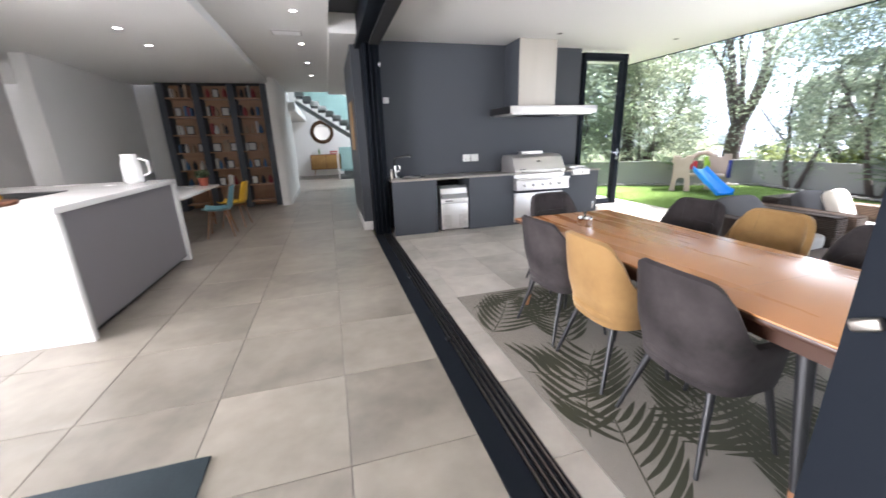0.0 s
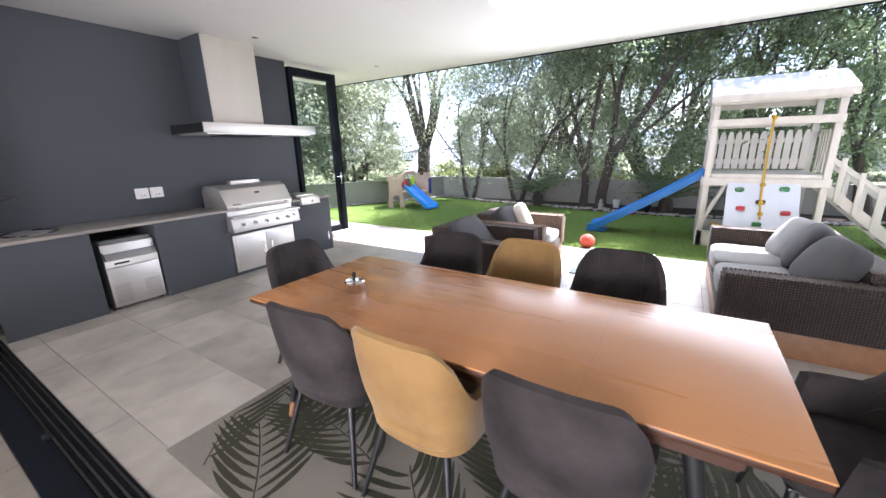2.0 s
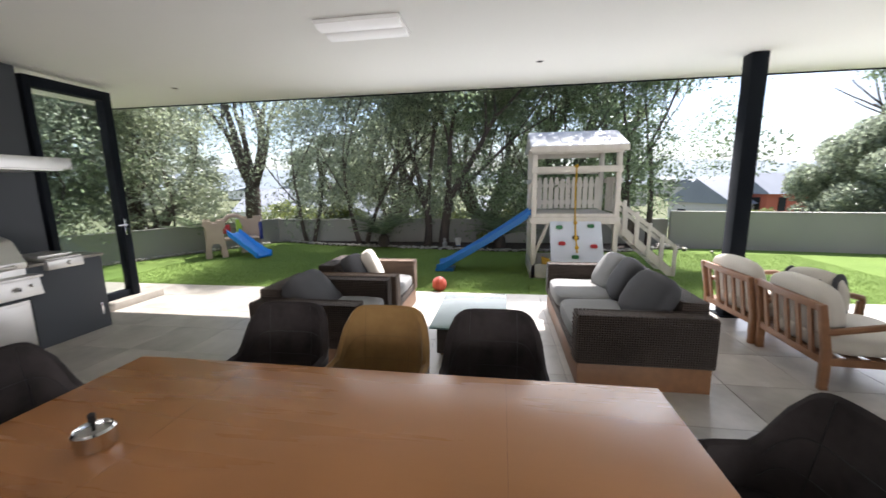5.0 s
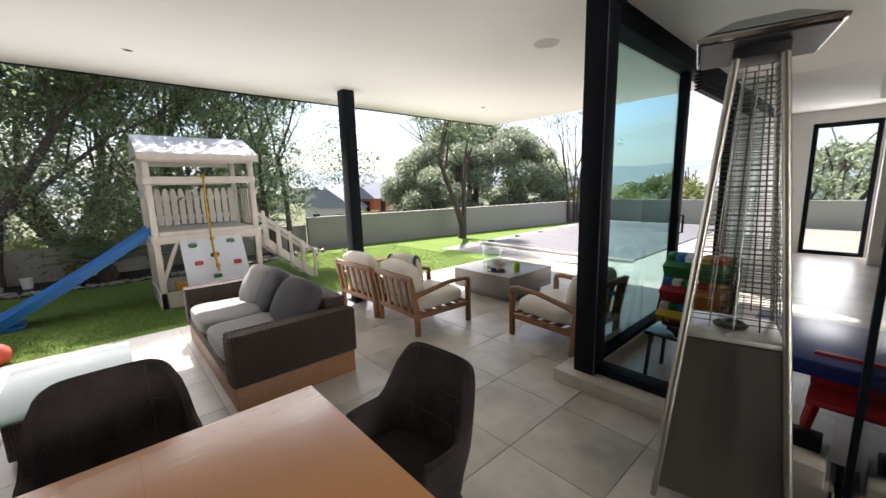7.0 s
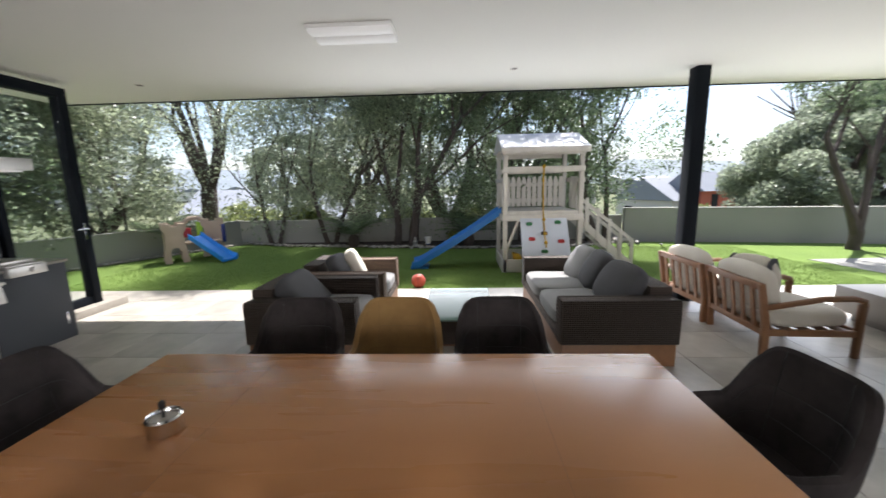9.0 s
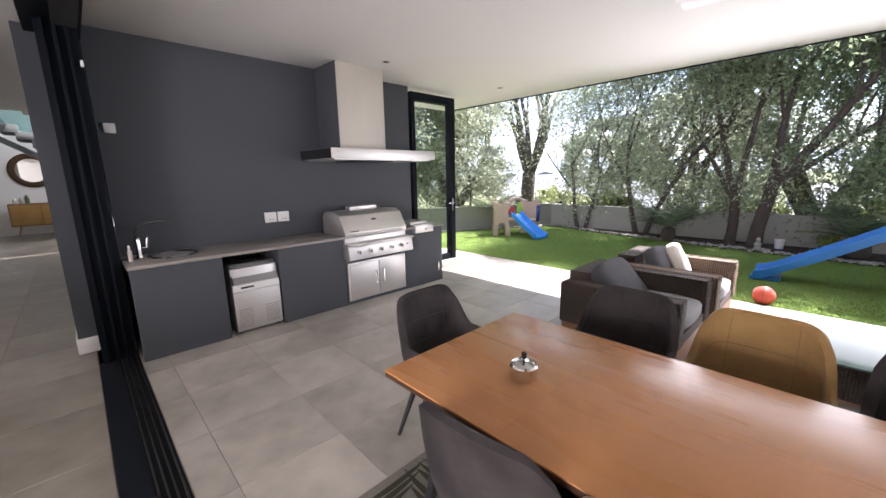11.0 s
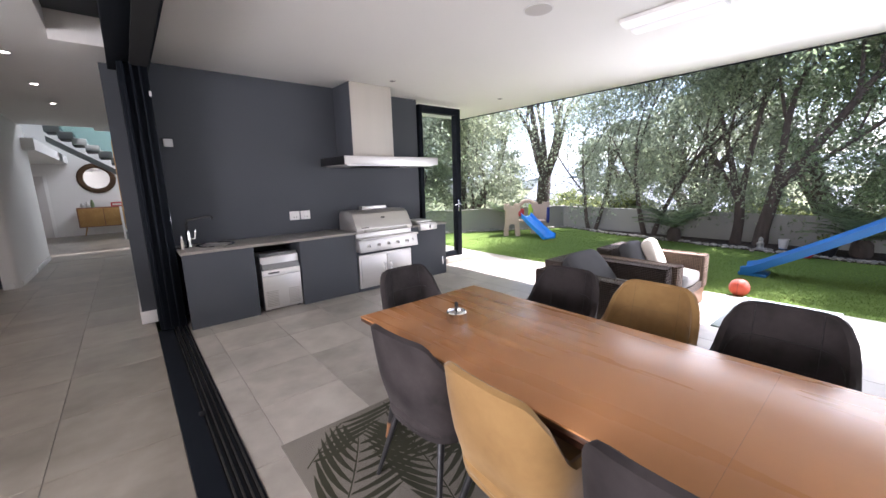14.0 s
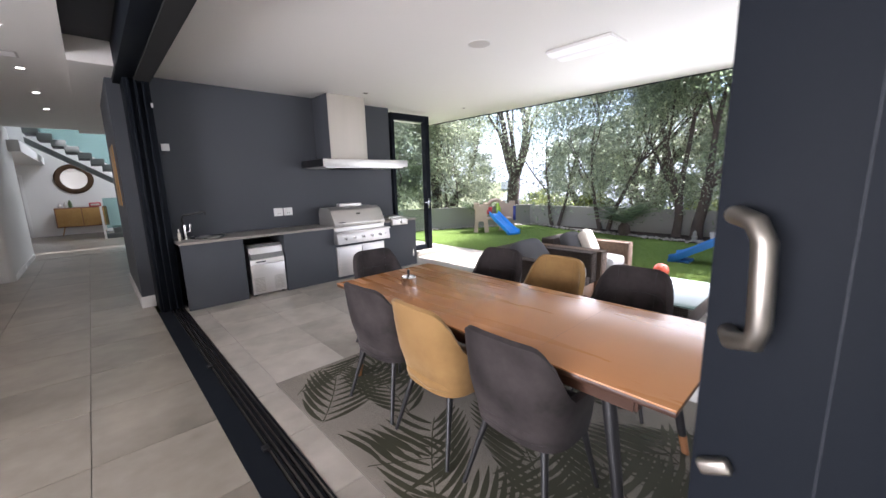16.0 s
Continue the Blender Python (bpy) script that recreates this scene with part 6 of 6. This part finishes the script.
# ---- trees and shrubs ----


def limb(b, p, d, length, r, depth, rnd, tips, spread=0.55, bend=0.25):
    """Recursive tapered branches; collects tips for the leaves."""
    pts, rad = [p.copy()], [r]
    n = 5
    dd = d.copy()
    for i in range(n):
        dd = (dd + Vector((rnd.uniform(-1, 1), rnd.uniform(-1, 1), rnd.uniform(-0.3, 0.6))) * bend * 0.5).normalized()
        pts.append(pts[-1] + dd * (length / n))
        rad.append(r * (1 - 0.5 * (i + 1) / n))
    pipe(pts, r, 7 if depth > 1 else 5, bm=b, ends=rad)
    if depth == 0:
        tips.append(pts[-1])
        tips.append(pts[3])
        return
    for k in range(rnd.choice((2, 3, 3))):
        axis = Vector((rnd.uniform(-1, 1), rnd.uniform(-1, 1), rnd.uniform(0.0, 0.8))).normalized()
        nd = (dd * (1 - spread) + axis * spread + Vector((0, 0, 0.12))).normalized()
        start = pts[-1] if k else pts[rnd.choice((3, 4))]
        limb(b, start, nd, length * rnd.uniform(0.6, 0.82), rad[-1] * 0.85, depth - 1, rnd, tips, spread, bend)


def leaf_cloud(centers, n, spread, size, rnd, flat=0.75):
    """Many small folded leaves round the given centres."""
    n, size = int(n * 1.25), size * 0.88
    nr = np.random.RandomState(rnd.randrange(10 ** 6))
    c = np.array([tuple(v) for v in centers])
    pick = c[nr.randint(0, len(c), n)]
    g = nr.normal(size=(n, 3))
    g *= (nr.uniform(0.15, 1.0, (n, 1)) ** 0.6) / np.linalg.norm(g, axis=1, keepdims=True)
    pos = pick + g * np.array([spread, spread, spread * flat])
    a = nr.normal(size=(n, 3))
    a[:, 2] -= 0.4
    a /= np.linalg.norm(a, axis=1, keepdims=True)
    t = np.cross(a, nr.normal(size=(n, 3)))
    t /= np.linalg.norm(t, axis=1, keepdims=True) + 1e-9
    s = size * nr.uniform(0.6, 1.35, (n, 1))
    v = np.stack([pos - a * s, pos + t * s * 0.42, pos + a * s, pos - t * s * 0.42], axis=1).reshape(-1, 3)
    f = np.arange(n * 4).reshape(-1, 4)
    me = bpy.data.meshes.new("crown")
    me.from_pydata(v.tolist(), [], f.tolist())
    return me


def tree(x, y, z, height, trunks, spread, leaves, size, lm, label, seed, depth=3, lean=0.15, cloud=0.7, r=0.12, low=None):
    rnd = random.Random(seed)
    tr = thing("tree", pose(x, y, z), label, "tree")
    b = bmesh.new()
    tips = []
    for k in range(trunks):
        d = Vector((rnd.uniform(-lean, lean), rnd.uniform(-lean, lean) + (k - (trunks - 1) / 2) * 0.22, 1)).normalized()
        limb(b, Vector((rnd.uniform(-0.1, 0.1), (k - (trunks - 1) / 2) * 0.2, -0.1)), d, height * 0.42, r * rnd.uniform(0.8, 1.1), depth, rnd, tips, spread)
    part("trunk", b, BARK, tr, "rough grey-brown bark")
    if leaves:
        if low is not None:
            tips += [Vector((rnd.gauss(0, spread * 2.2), rnd.gauss(0, spread * 2.6), rnd.uniform(low, height * 0.8))) for _ in range(40)]
        me = leaf_cloud(tips, leaves, cloud, size, rnd)
        me.materials.append(lm)
        ob = new("crown", me)
        ob.parent = tr
    return tr


def forked_tree(x, y, z, fork, r, stems, leaves, size, lm, label, seed, cloud=0.8, depth=2, lean=(0, 0), bend=0.25):
    """One stout trunk that forks into given limbs; stems: direction and length of each."""
    rnd = random.Random(seed)
    tr = thing("tree", pose(x, y, z), label, "tree")
    b = bmesh.new()
    pts = [Vector((lean[0] * f * fork + rnd.uniform(-0.03, 0.03), lean[1] * f * fork + rnd.uniform(-0.03, 0.03), -0.2 + (fork + 0.2) * f)) for f in (0, 0.12, 0.35, 0.6, 0.85, 1.0)]
    pipe(pts, r, 12, bm=b, ends=[r * 1.5, r * 1.18, r, r * 0.95, r * 0.95, r * 0.9])
    tips = []
    for dx, dy, dz, length, rr in stems:
        limb(b, pts[-1] - Vector((0, 0, 0.12)), Vector((dx, dy, dz)).normalized(), length, r * rr, depth, rnd, tips, 0.5, bend)
    part("trunk", b, BARK, tr, "rough grey-brown bark")
    me = leaf_cloud(tips, leaves, cloud, size, rnd)
    me.materials.append(lm)
    crown = new("crown", me)
    crown.parent = tr
    return tr


forked_tree(14.7, 11.1, -0.5, 2.1, 0.27, ((0.2, -0.22, 1.0, 2.6, 0.7), (-0.2, 0.28, 1.0, 2.7, 0.7), (0.0, 0.03, 1.1, 2.8, 0.5), (0.1, -0.6, 0.9, 2.5, 0.45), (-0.1, 0.62, 0.9, 2.4, 0.4)), 24000, 0.05, LEAF_B, "large forked tree with dark bark behind the wall", 3, 0.6, bend=0.22)
forked_tree(12.45, 4.30, 0, 1.0, 0.10, ((-0.05, 0.20, 1.0, 2.3, 0.8), (0.2, 0.55, 1.0, 2.2, 0.55), (-0.1, -0.12, 1.0, 2.4, 0.7)), 42000, 0.042, LEAF_A, "spreading olive-leaved tree in the planting bed", 8, bend=0.16)
forked_tree(12.5, 3.9, 0, 1.35, 0.125, ((0.0, 0.05, 1.0, 2.2, 0.7), (-0.15, -0.55, 0.95, 2.4, 0.8), (0.1, -0.95, 0.75, 2.3, 0.5)), 44000, 0.042, LEAF_A, "leaning olive-leaved tree in the planting bed", 21, lean=(0, -0.13), bend=0.16)
tree(12.5, 6.2, 0, 5.2, 2, 0.5, 28876, 0.041, LEAF_A, "slender olive-leaved tree in the planting bed", 31, r=0.07, cloud=0.75, low=1.0)
tree(12.6, 7.9, 0, 4.6, 2, 0.5, 7000, 0.041, LEAF_D, "slender grey-leaved tree in the planting bed", 37, r=0.06, cloud=0.7, low=1.2)
tree(12.5, 0.8, 0, 5.8, 2, 0.55, 35290, 0.044, LEAF_B, "dense dark green tree behind the climbing tower", 41, r=0.08, cloud=0.75, low=1.0)
tree(12.4, -1.1, 0, 6.2, 3, 0.45, 41707, 0.048, LEAF_B, "tall dense deep green tree in the planting bed", 55, r=0.08, cloud=0.65, low=0.9)
tree(13.9, 5.6, -0.5, 6.5, 2, 0.6, 38499, 0.051, LEAF_D, "grey-green tree behind the garden wall", 61, r=0.07, cloud=0.95, low=1.2)
tree(14.2, 1.6, -0.5, 7.0, 2, 0.6, 44916, 0.051, LEAF_B, "dense green tree behind the garden wall", 67, r=0.07, cloud=0.95, low=0.8)
tree(9.0, 12.2, -0.2, 5.0, 3, 0.55, 44916, 0.048, LEAF_D, "dense grey-green shrub tree by the north wall", 77, r=0.05, cloud=0.75, low=0.8)
tree(11.2, 11.3, -0.2, 5.2, 3, 0.55, 38499, 0.048, LEAF_A, "dense olive-leaved shrub tree by the north wall", 79, r=0.05, cloud=0.75, low=0.8)
tree(7.3, 13.4, -0.1, 4.6, 3, 0.55, 38499, 0.048, LEAF_B, "dense green shrub tree beyond the glass door", 83, r=0.05, cloud=0.75, low=0.6)
forked_tree(10.75, -6.2, -0.02, 0.45, 0.13, ((0.0, 0.32, 1.0, 2.3, 0.85), (0.15, -0.34, 1.0, 2.3, 0.75), (-0.1, 0.0, 1.0, 1.9, 0.45)), 6500, 0.048, LEAF_B, "forked tree with bare stems on the lawn by the pool", 91, 0.5, bend=0.12)
tree(10.45, -12.6, -0.02, 5.4, 4, 0.40, 500, 0.08, LEAF_D, "bare multi-stemmed tree by the pool", 97, r=0.07, cloud=0.5, lean=0.3)


def round_tree(x, y, z, rx, rz, n, size, lm, label, seed):
    """A broad old tree: trunk, limbs and a lobed crown built of leaf clumps on an uneven dome."""
    rnd = random.Random(seed)
    tr = thing("tree", pose(x, y, z), label, "tree")
    b = bmesh.new()
    tips = []
    for k in range(4):
        limb(b, Vector((0, 0, -2)), Vector((rnd.uniform(-0.5, 0.5), rnd.uniform(-0.5, 0.5), 1)).normalized(), rz * 0.9, 0.25, 2, rnd, tips, 0.5)
    part("trunk", b, BARK, tr)
    cs = []
    for k in range(150):
        u, a = rnd.uniform(-0.35, 1), rnd.uniform(0, 2 * math.pi)
        rr = math.sqrt(max(0, 1 - u * u)) * rnd.uniform(0.8, 1.06)
        cs.append(Vector((rx * rr * math.cos(a), rx * rr * math.sin(a), rz * u * rnd.uniform(0.85, 1.05))))
    me = leaf_cloud(cs, n, rx * 0.17, size, rnd)
    me.materials.append(lm)
    ob = new("crown", me)
    ob.parent = tr
    return tr


round_tree(18.2, -14.8, 1.0, 4.8, 4.2, 140000, 0.09, LEAF_D, "broad round grey-green tree beyond the garden wall", 5)
round_tree(23.0, -10.2, -2.6, 2.2, 2.6, 6000, 0.12, LEAF_C, "yellow-green bush on the slope below the wall", 6)
round_tree(13.5, -17.5, -1.0, 2.4, 2.2, 9000, 0.10, LEAF_C, "yellow-green bush beyond the pool wall", 7)
round_tree(9.0, -19.0, -0.8, 2.6, 2.6, 9000, 0.10, LEAF_C, "bright green bush beyond the pool wall", 9)
round_tree(2.8, -18.5, -0.4, 2.6, 3.2, 10000, 0.10, LEAF_A, "green bushy tree outside the far glass door", 12)
for k, (x, y, r, h) in enumerate(((17.5, 9.0, 1.6, 1.7), (18.5, 5.0, 1.8, 1.6), (18.0, 1.5, 1.5, 1.7), (19.5, 12.5, 2.0, 1.8))):
    round_tree(x, y, -1.0, r, h, 5000, 0.10, LEAF_C, "sunlit yellow-green bush behind the garden wall", 120 + k)


for k, (x, y, r, h, lm) in enumerate(((15.8, -0.2, 1.9, 3.0, LEAF_B), (17.2, 3.0, 2.6, 2.8, LEAF_D), (17.0, 6.4, 2.4, 2.6, LEAF_A), (17.6, 9.2, 1.9, 1.9, LEAF_D), (12.4, 13.4, 2.2, 2.6, LEAF_D), (9.6, 14.0, 2.2, 2.6, LEAF_A))):
    round_tree(x, y, 1.7, r, h, 15000, 0.065, lm, "dense leafy tree behind the garden wall", 140 + k)


def cycad(x, y, s, seed):
    rnd = random.Random(seed)
    c = thing("cycad", pose(x, y, 0), "dark green cycad with arching feathery fronds", "plant", "cycads in the bed")
    part("trunk", lathe([(0.13, 0), (0.16, 0.08), (0.14, 0.25), (0.08, 0.32)], 12), BARK, c)
    for k in range(22):
        a = k * 2.399
        el = rnd.uniform(0.35, 1.15)
        b = bmesh.new()
        L = s * rnd.uniform(0.8, 1.1)
        pts = []
        for i in range(9):
            f = i / 8
            pts.append(Vector((math.cos(a) * L * f * math.cos(el * (1 - 0.5 * f)), math.sin(a) * L * f * math.cos(el * (1 - 0.5 * f)), 0.30 + L * (f * math.sin(el) - 0.34 * f * f))))
        side = Vector((-math.sin(a), math.cos(a), 0))
        for i in range(1, 8):
            for h in (0, 0.25, 0.5, 0.75):
                p = pts[i].lerp(pts[i + 1], h)
                d = (pts[i + 1] - pts[i]).normalized()
                w = 0.24 * s * math.sin(math.pi * (i + h + 0.6) / 9.2)
                for sg in (-1, 1):
                    q = p + side * sg * w + d * w * 0.5 + Vector((0, 0, -0.02))
                    b.faces.new((b.verts.new(p - d * 0.016), b.verts.new(p + d * 0.016), b.verts.new(q)))
        for i in range(8):
            rod(pts[i], pts[i + 1], 0.006, None, 4, bm=b)
        tagged(part("frond", b, LEAF_B, c), kind="stuff")
    return c


cycad(11.98, 5.42, 1.1, 3)
cycad(12.05, 2.35, 1.15, 4)
cycad(11.2, 10.2, 1.2, 5)
cycad(7.0, 11.2, 1.2, 6)

pp = thing("plant_pot", pose(-0.95, 9.35, 0.76), "small terracotta pot with a green plant on the table", "plant")
part("pot", lathe([(0.06, 0), (0.085, 0.13), (0.09, 0.15), (0.075, 0.14)], 16), TERRA, pp)
me = leaf_cloud([Vector((0, 0, 0.22))], 120, 0.11, 0.05, random.Random(13))
me.materials.append(LEAF_B)
ob = new("leaves", me)
ob.parent = pp

# small things in the bed
gn = thing("garden_statue", pose(11.85, 3.75, 0), "small pale stone garden ornament", "statue")
part("figure", lathe([(0.07, 0), (0.078, 0.02), (0.055, 0.06), (0.068, 0.13), (0.036, 0.17), (0.044, 0.215), (0.015, 0.26)], 14), GWALL, gn)
pl = thing("plant_pot", pose(11.75, 2.75, 0), "small dark pot with a leafy plant", "plant")
part("pot", lathe([(0.09, 0), (0.13, 0.18), (0.135, 0.2), (0.115, 0.19)], 16), BLACK, pl)
me = leaf_cloud([Vector((0, 0, 0.3))], 160, 0.17, 0.06, random.Random(3))
me.materials.append(LEAF_C)
ob = new("leaves", me)
ob.parent = pl
bk2 = thing("bucket", pose(12.25, 3.45, 0) @ Matrix.Scale(0.62, 4), "white plastic bucket in the bed", "bucket")
part("tub", lathe([(0.11, 0.02), (0.14, 0.30), (0.148, 0.30), (0.148, 0.32), (0.13, 0.32), (0.11, 0.05)], 20), WHITEP, bk2)
part("foot", lathe([(0.112, 0), (0.112, 0.019), (0.02, 0.02)], 18), BLUEP, bk2)
rt = thing("toy_bowl", pose(11.45, 3.0, -0.01), "red plastic toy bowl at the lawn edge", "toy")
part("bowl", lathe([(0.06, 0), (0.12, 0.10), (0.11, 0.10), (0.03, 0.02)], 18), REDP, rt)

pb = bmesh.new()
rp = random.Random(9)
edge = [(12.3, -1.9), (11.65, -0.6), (11.5, 2.4), (12.2, 7.3), (12.75, 8.75), (9.9, 10.4), (6.6, 12.1)]
base = bmesh.new()
bmesh.ops.create_icosphere(base, subdivisions=1, radius=1)
tmp = bpy.data.meshes.new("pebble")
base.to_mesh(tmp)
base.free()
for (xa, ya), (xb, yb) in zip(edge, edge[1:]):
    L = math.hypot(xb - xa, yb - ya)
    for k in range(int(L * 42)):
        f = rp.random()
        s = rp.uniform(0.022, 0.05)
        m = Matrix.Translation((xa + (xb - xa) * f + rp.gauss(0.05, 0.06), ya + (yb - ya) * f + rp.gauss(0, 0.06), s * 0.3)) @ Matrix.Rotation(rp.uniform(0, 6), 4, "Z") @ Matrix.Diagonal((s * 1.3, s, s * 0.7, 1))
        n0 = len(pb.verts)
        pb.from_mesh(tmp)
        pb.verts.ensure_lookup_table()
        for v in pb.verts[n0:]:
            v.co = m @ v.co
for k in range(40):
    s = rp.uniform(0.04, 0.09)
    m = Matrix.Translation((12.2 + rp.gauss(0, 0.35), -1.75 + rp.gauss(0, 0.25), s * 0.4)) @ Matrix.Diagonal((s * 1.3, s, s * 0.8, 1))
    n0 = len(pb.verts)
    pb.from_mesh(tmp)
    pb.verts.ensure_lookup_table()
    for v in pb.verts[n0:]:
        v.co = m @ v.co
single("pebble_edging", pb, PEBBLE, "loose white pebbles edging the planting bed", "pebbles", kind="stuff")

# fence beyond the glass door
fn = thing("balustrade", pose(5.0, 9.45, 0), "pale green metal balustrade beyond the door", "fence")
part("top_rail", box(0, 0, 0.95, 2.4, 0.04, 0.99, 0.004), mat("pale_green_metal", (0.45, 0.55, 0.52), rough=0.5, bump=0.02), fn)
part("bottom_rail", box(0, 0, 0.10, 2.4, 0.04, 0.13, 0.004), CUPB, fn)
for k in range(25):
    part("bar", box(0.02 + k * 0.097, 0.01, 0.0 if k % 8 == 0 else 0.13, 0.045 + k * 0.097, 0.03, 0.95), CUPB, fn)

# ---- houses and hills across the valley ----


def house(x, y, z, w, d, h, roof, wall_m, rot, label):
    hs = thing("house", pose(x, y, z, 0, 0, rot), label, "house", "houses across the valley")
    part("wall", box(-w / 2, -d / 2, 0, w / 2, d / 2, h), wall_m, hs)
    part("roof", prism([(-w / 2 - 0.4, h + 0.02), (w / 2 + 0.4, h + 0.02), (0, h + roof)], -d / 2 - 0.3, d / 2 + 0.3, "y"), ROOFT, hs)
    for sx in (-1, 1):
        for zz in (1.2, 4.0):
            if zz + 1.4 < h:
                for k in (-0.25, 0.25):
                    part("window", box(k * w - 0.5, -d / 2 - 0.05 if sx < 0 else d / 2 + 0.001, zz, k * w + 0.5, -d / 2 - 0.001 if sx < 0 else d / 2 + 0.05, zz + 1.3), DARKV, hs)
        for zz in (1.2, 4.0):
            if zz + 1.4 < h:
                for k in (-0.25, 0.25):
                    part("window", box(sx * w / 2 + (0.001 if sx > 0 else -0.05), k * d - 0.5, zz, sx * w / 2 + (0.05 if sx > 0 else -0.001), k * d + 0.5, zz + 1.3), DARKV, hs)
    return hs


rh = random.Random(4)
house(46, -21, -6.6, 7, 8, 6.0, 2.4, CUPB, 25, "white gabled house with grey roof below the garden")
house(45, -24.6, -5.3, 4.2, 8, 5.6, 2.0, TERRA, 25, "brick red gabled house with grey roof")
house(50, -30, -5.6, 7, 9, 5.6, 2.2, CUPB, 25, "white gabled house with slate roof")
house(40, 13, -6.8, 10, 9, 5.6, 2.2, WALLW, -10, "white house seen between the trees")
house(46, 28, -6.8, 12, 9, 5.8, 2.4, WALLW, 15, "pale house seen between the trees")
house(44, 1, -6.8, 10, 8, 5.2, 2.0, CUPB, 5, "pale grey house seen between the trees")
house(9, -42, -5.5, 9, 8, 6.5, 3.0, WALLW, 40, "white gabled house beyond the pool")
house(18, -52, -6, 12, 8, 6.0, 2.4, WALLW, 10, "white house beyond the pool")
for k in range(34):
    a = radians(rh.uniform(-75, 50))
    r = rh.uniform(110, 230)
    house(4 + r * math.cos(a), r * math.sin(a), -5.5 + 0.012 * (r - 110), rh.uniform(9, 16), rh.uniform(8, 12), rh.uniform(4, 7), rh.uniform(1.5, 3), rh.choice((WALLW, CUPB, WALLW)), rh.uniform(0, 180), "small pale house on the far hillside")
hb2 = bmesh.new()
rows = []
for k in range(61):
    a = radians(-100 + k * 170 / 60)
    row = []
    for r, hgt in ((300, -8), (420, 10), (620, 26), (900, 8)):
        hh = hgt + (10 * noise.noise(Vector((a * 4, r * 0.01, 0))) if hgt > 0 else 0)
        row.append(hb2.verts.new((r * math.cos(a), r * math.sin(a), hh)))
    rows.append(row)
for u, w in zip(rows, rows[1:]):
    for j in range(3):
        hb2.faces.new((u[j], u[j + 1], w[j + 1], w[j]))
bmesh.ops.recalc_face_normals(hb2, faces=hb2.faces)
built("backdrop_hills", hb2, HILL, "hills on the horizon with haze in their blue-grey colour")

# ---- grass blades ----
nr = np.random.RandomState(2)
n = 130000
gx = 7.85 + nr.uniform(0, 1, n) ** 1.3 * 4.3
gy = nr.uniform(-4.0, 9.4, n)
ok = (gx < 11.5 + np.clip((gy - 2.4) * 0.14, 0, 1)) & ((gx < 9.6) | (gy > -4.0))
gx, gy = gx[ok], gy[ok]
n = len(gx)
a = nr.uniform(0, 6.28, n)
hgt = nr.uniform(0.012, 0.024, n)
w = 0.0032
px = np.stack([np.stack([gx - np.cos(a) * w, gy - np.sin(a) * w, np.full(n, -0.02)], 1),
               np.stack([gx + np.cos(a) * w, gy + np.sin(a) * w, np.full(n, -0.02)], 1),
               np.stack([gx + nr.normal(0, 0.012, n), gy + nr.normal(0, 0.012, n), -0.02 + hgt], 1)], 1).reshape(-1, 3)
me = bpy.data.meshes.new("grass_blades")
me.from_pydata(px.tolist(), [], np.arange(n * 3).reshape(-1, 3).tolist())
me.materials.append(BLADE)
tagged(new("grass_blades", me), "short green turf blades of the lawn", "grass", kind="stuff")

# ---- floor tiles ----


def tile_mesh(w, d, material):
    return mesh_of("tile", box(-w / 2 + 0.002, -d / 2 + 0.002, -0.02, w / 2 - 0.002, d / 2 - 0.002, 0.0, 0.0015, 1), material, False)


def lay(parent, x0, y0, w, d, xa, xb, ya, yb, material):
    """Tiles on a grid through (x0, y0), cut at the borders."""
    cache = {}
    i0, i1 = math.floor((xa - x0) / w), math.ceil((xb - x0) / w)
    j0, j1 = math.floor((ya - y0) / d), math.ceil((yb - y0) / d)
    for i in range(i0, i1):
        for j in range(j0, j1):
            u0, u1 = max(xa, x0 + i * w), min(xb, x0 + (i + 1) * w)
            v0, v1 = max(ya, y0 + j * d), min(yb, y0 + (j + 1) * d)
            if u1 - u0 < 0.02 or v1 - v0 < 0.02:
                continue
            key = (round(u1 - u0, 3), round(v1 - v0, 3))
            if key not in cache:
                cache[key] = tile_mesh(*key, material)
            ob = new("tile", cache[key])
            ob.parent = parent
            ob.location = ((u0 + u1) / 2, (v0 + v1) / 2, 0)


lay(floor_patio, 2.44, 4.83, 0.60, 0.615, 2.25, 7.82, -4.74, 9.4, TILE_OUT)
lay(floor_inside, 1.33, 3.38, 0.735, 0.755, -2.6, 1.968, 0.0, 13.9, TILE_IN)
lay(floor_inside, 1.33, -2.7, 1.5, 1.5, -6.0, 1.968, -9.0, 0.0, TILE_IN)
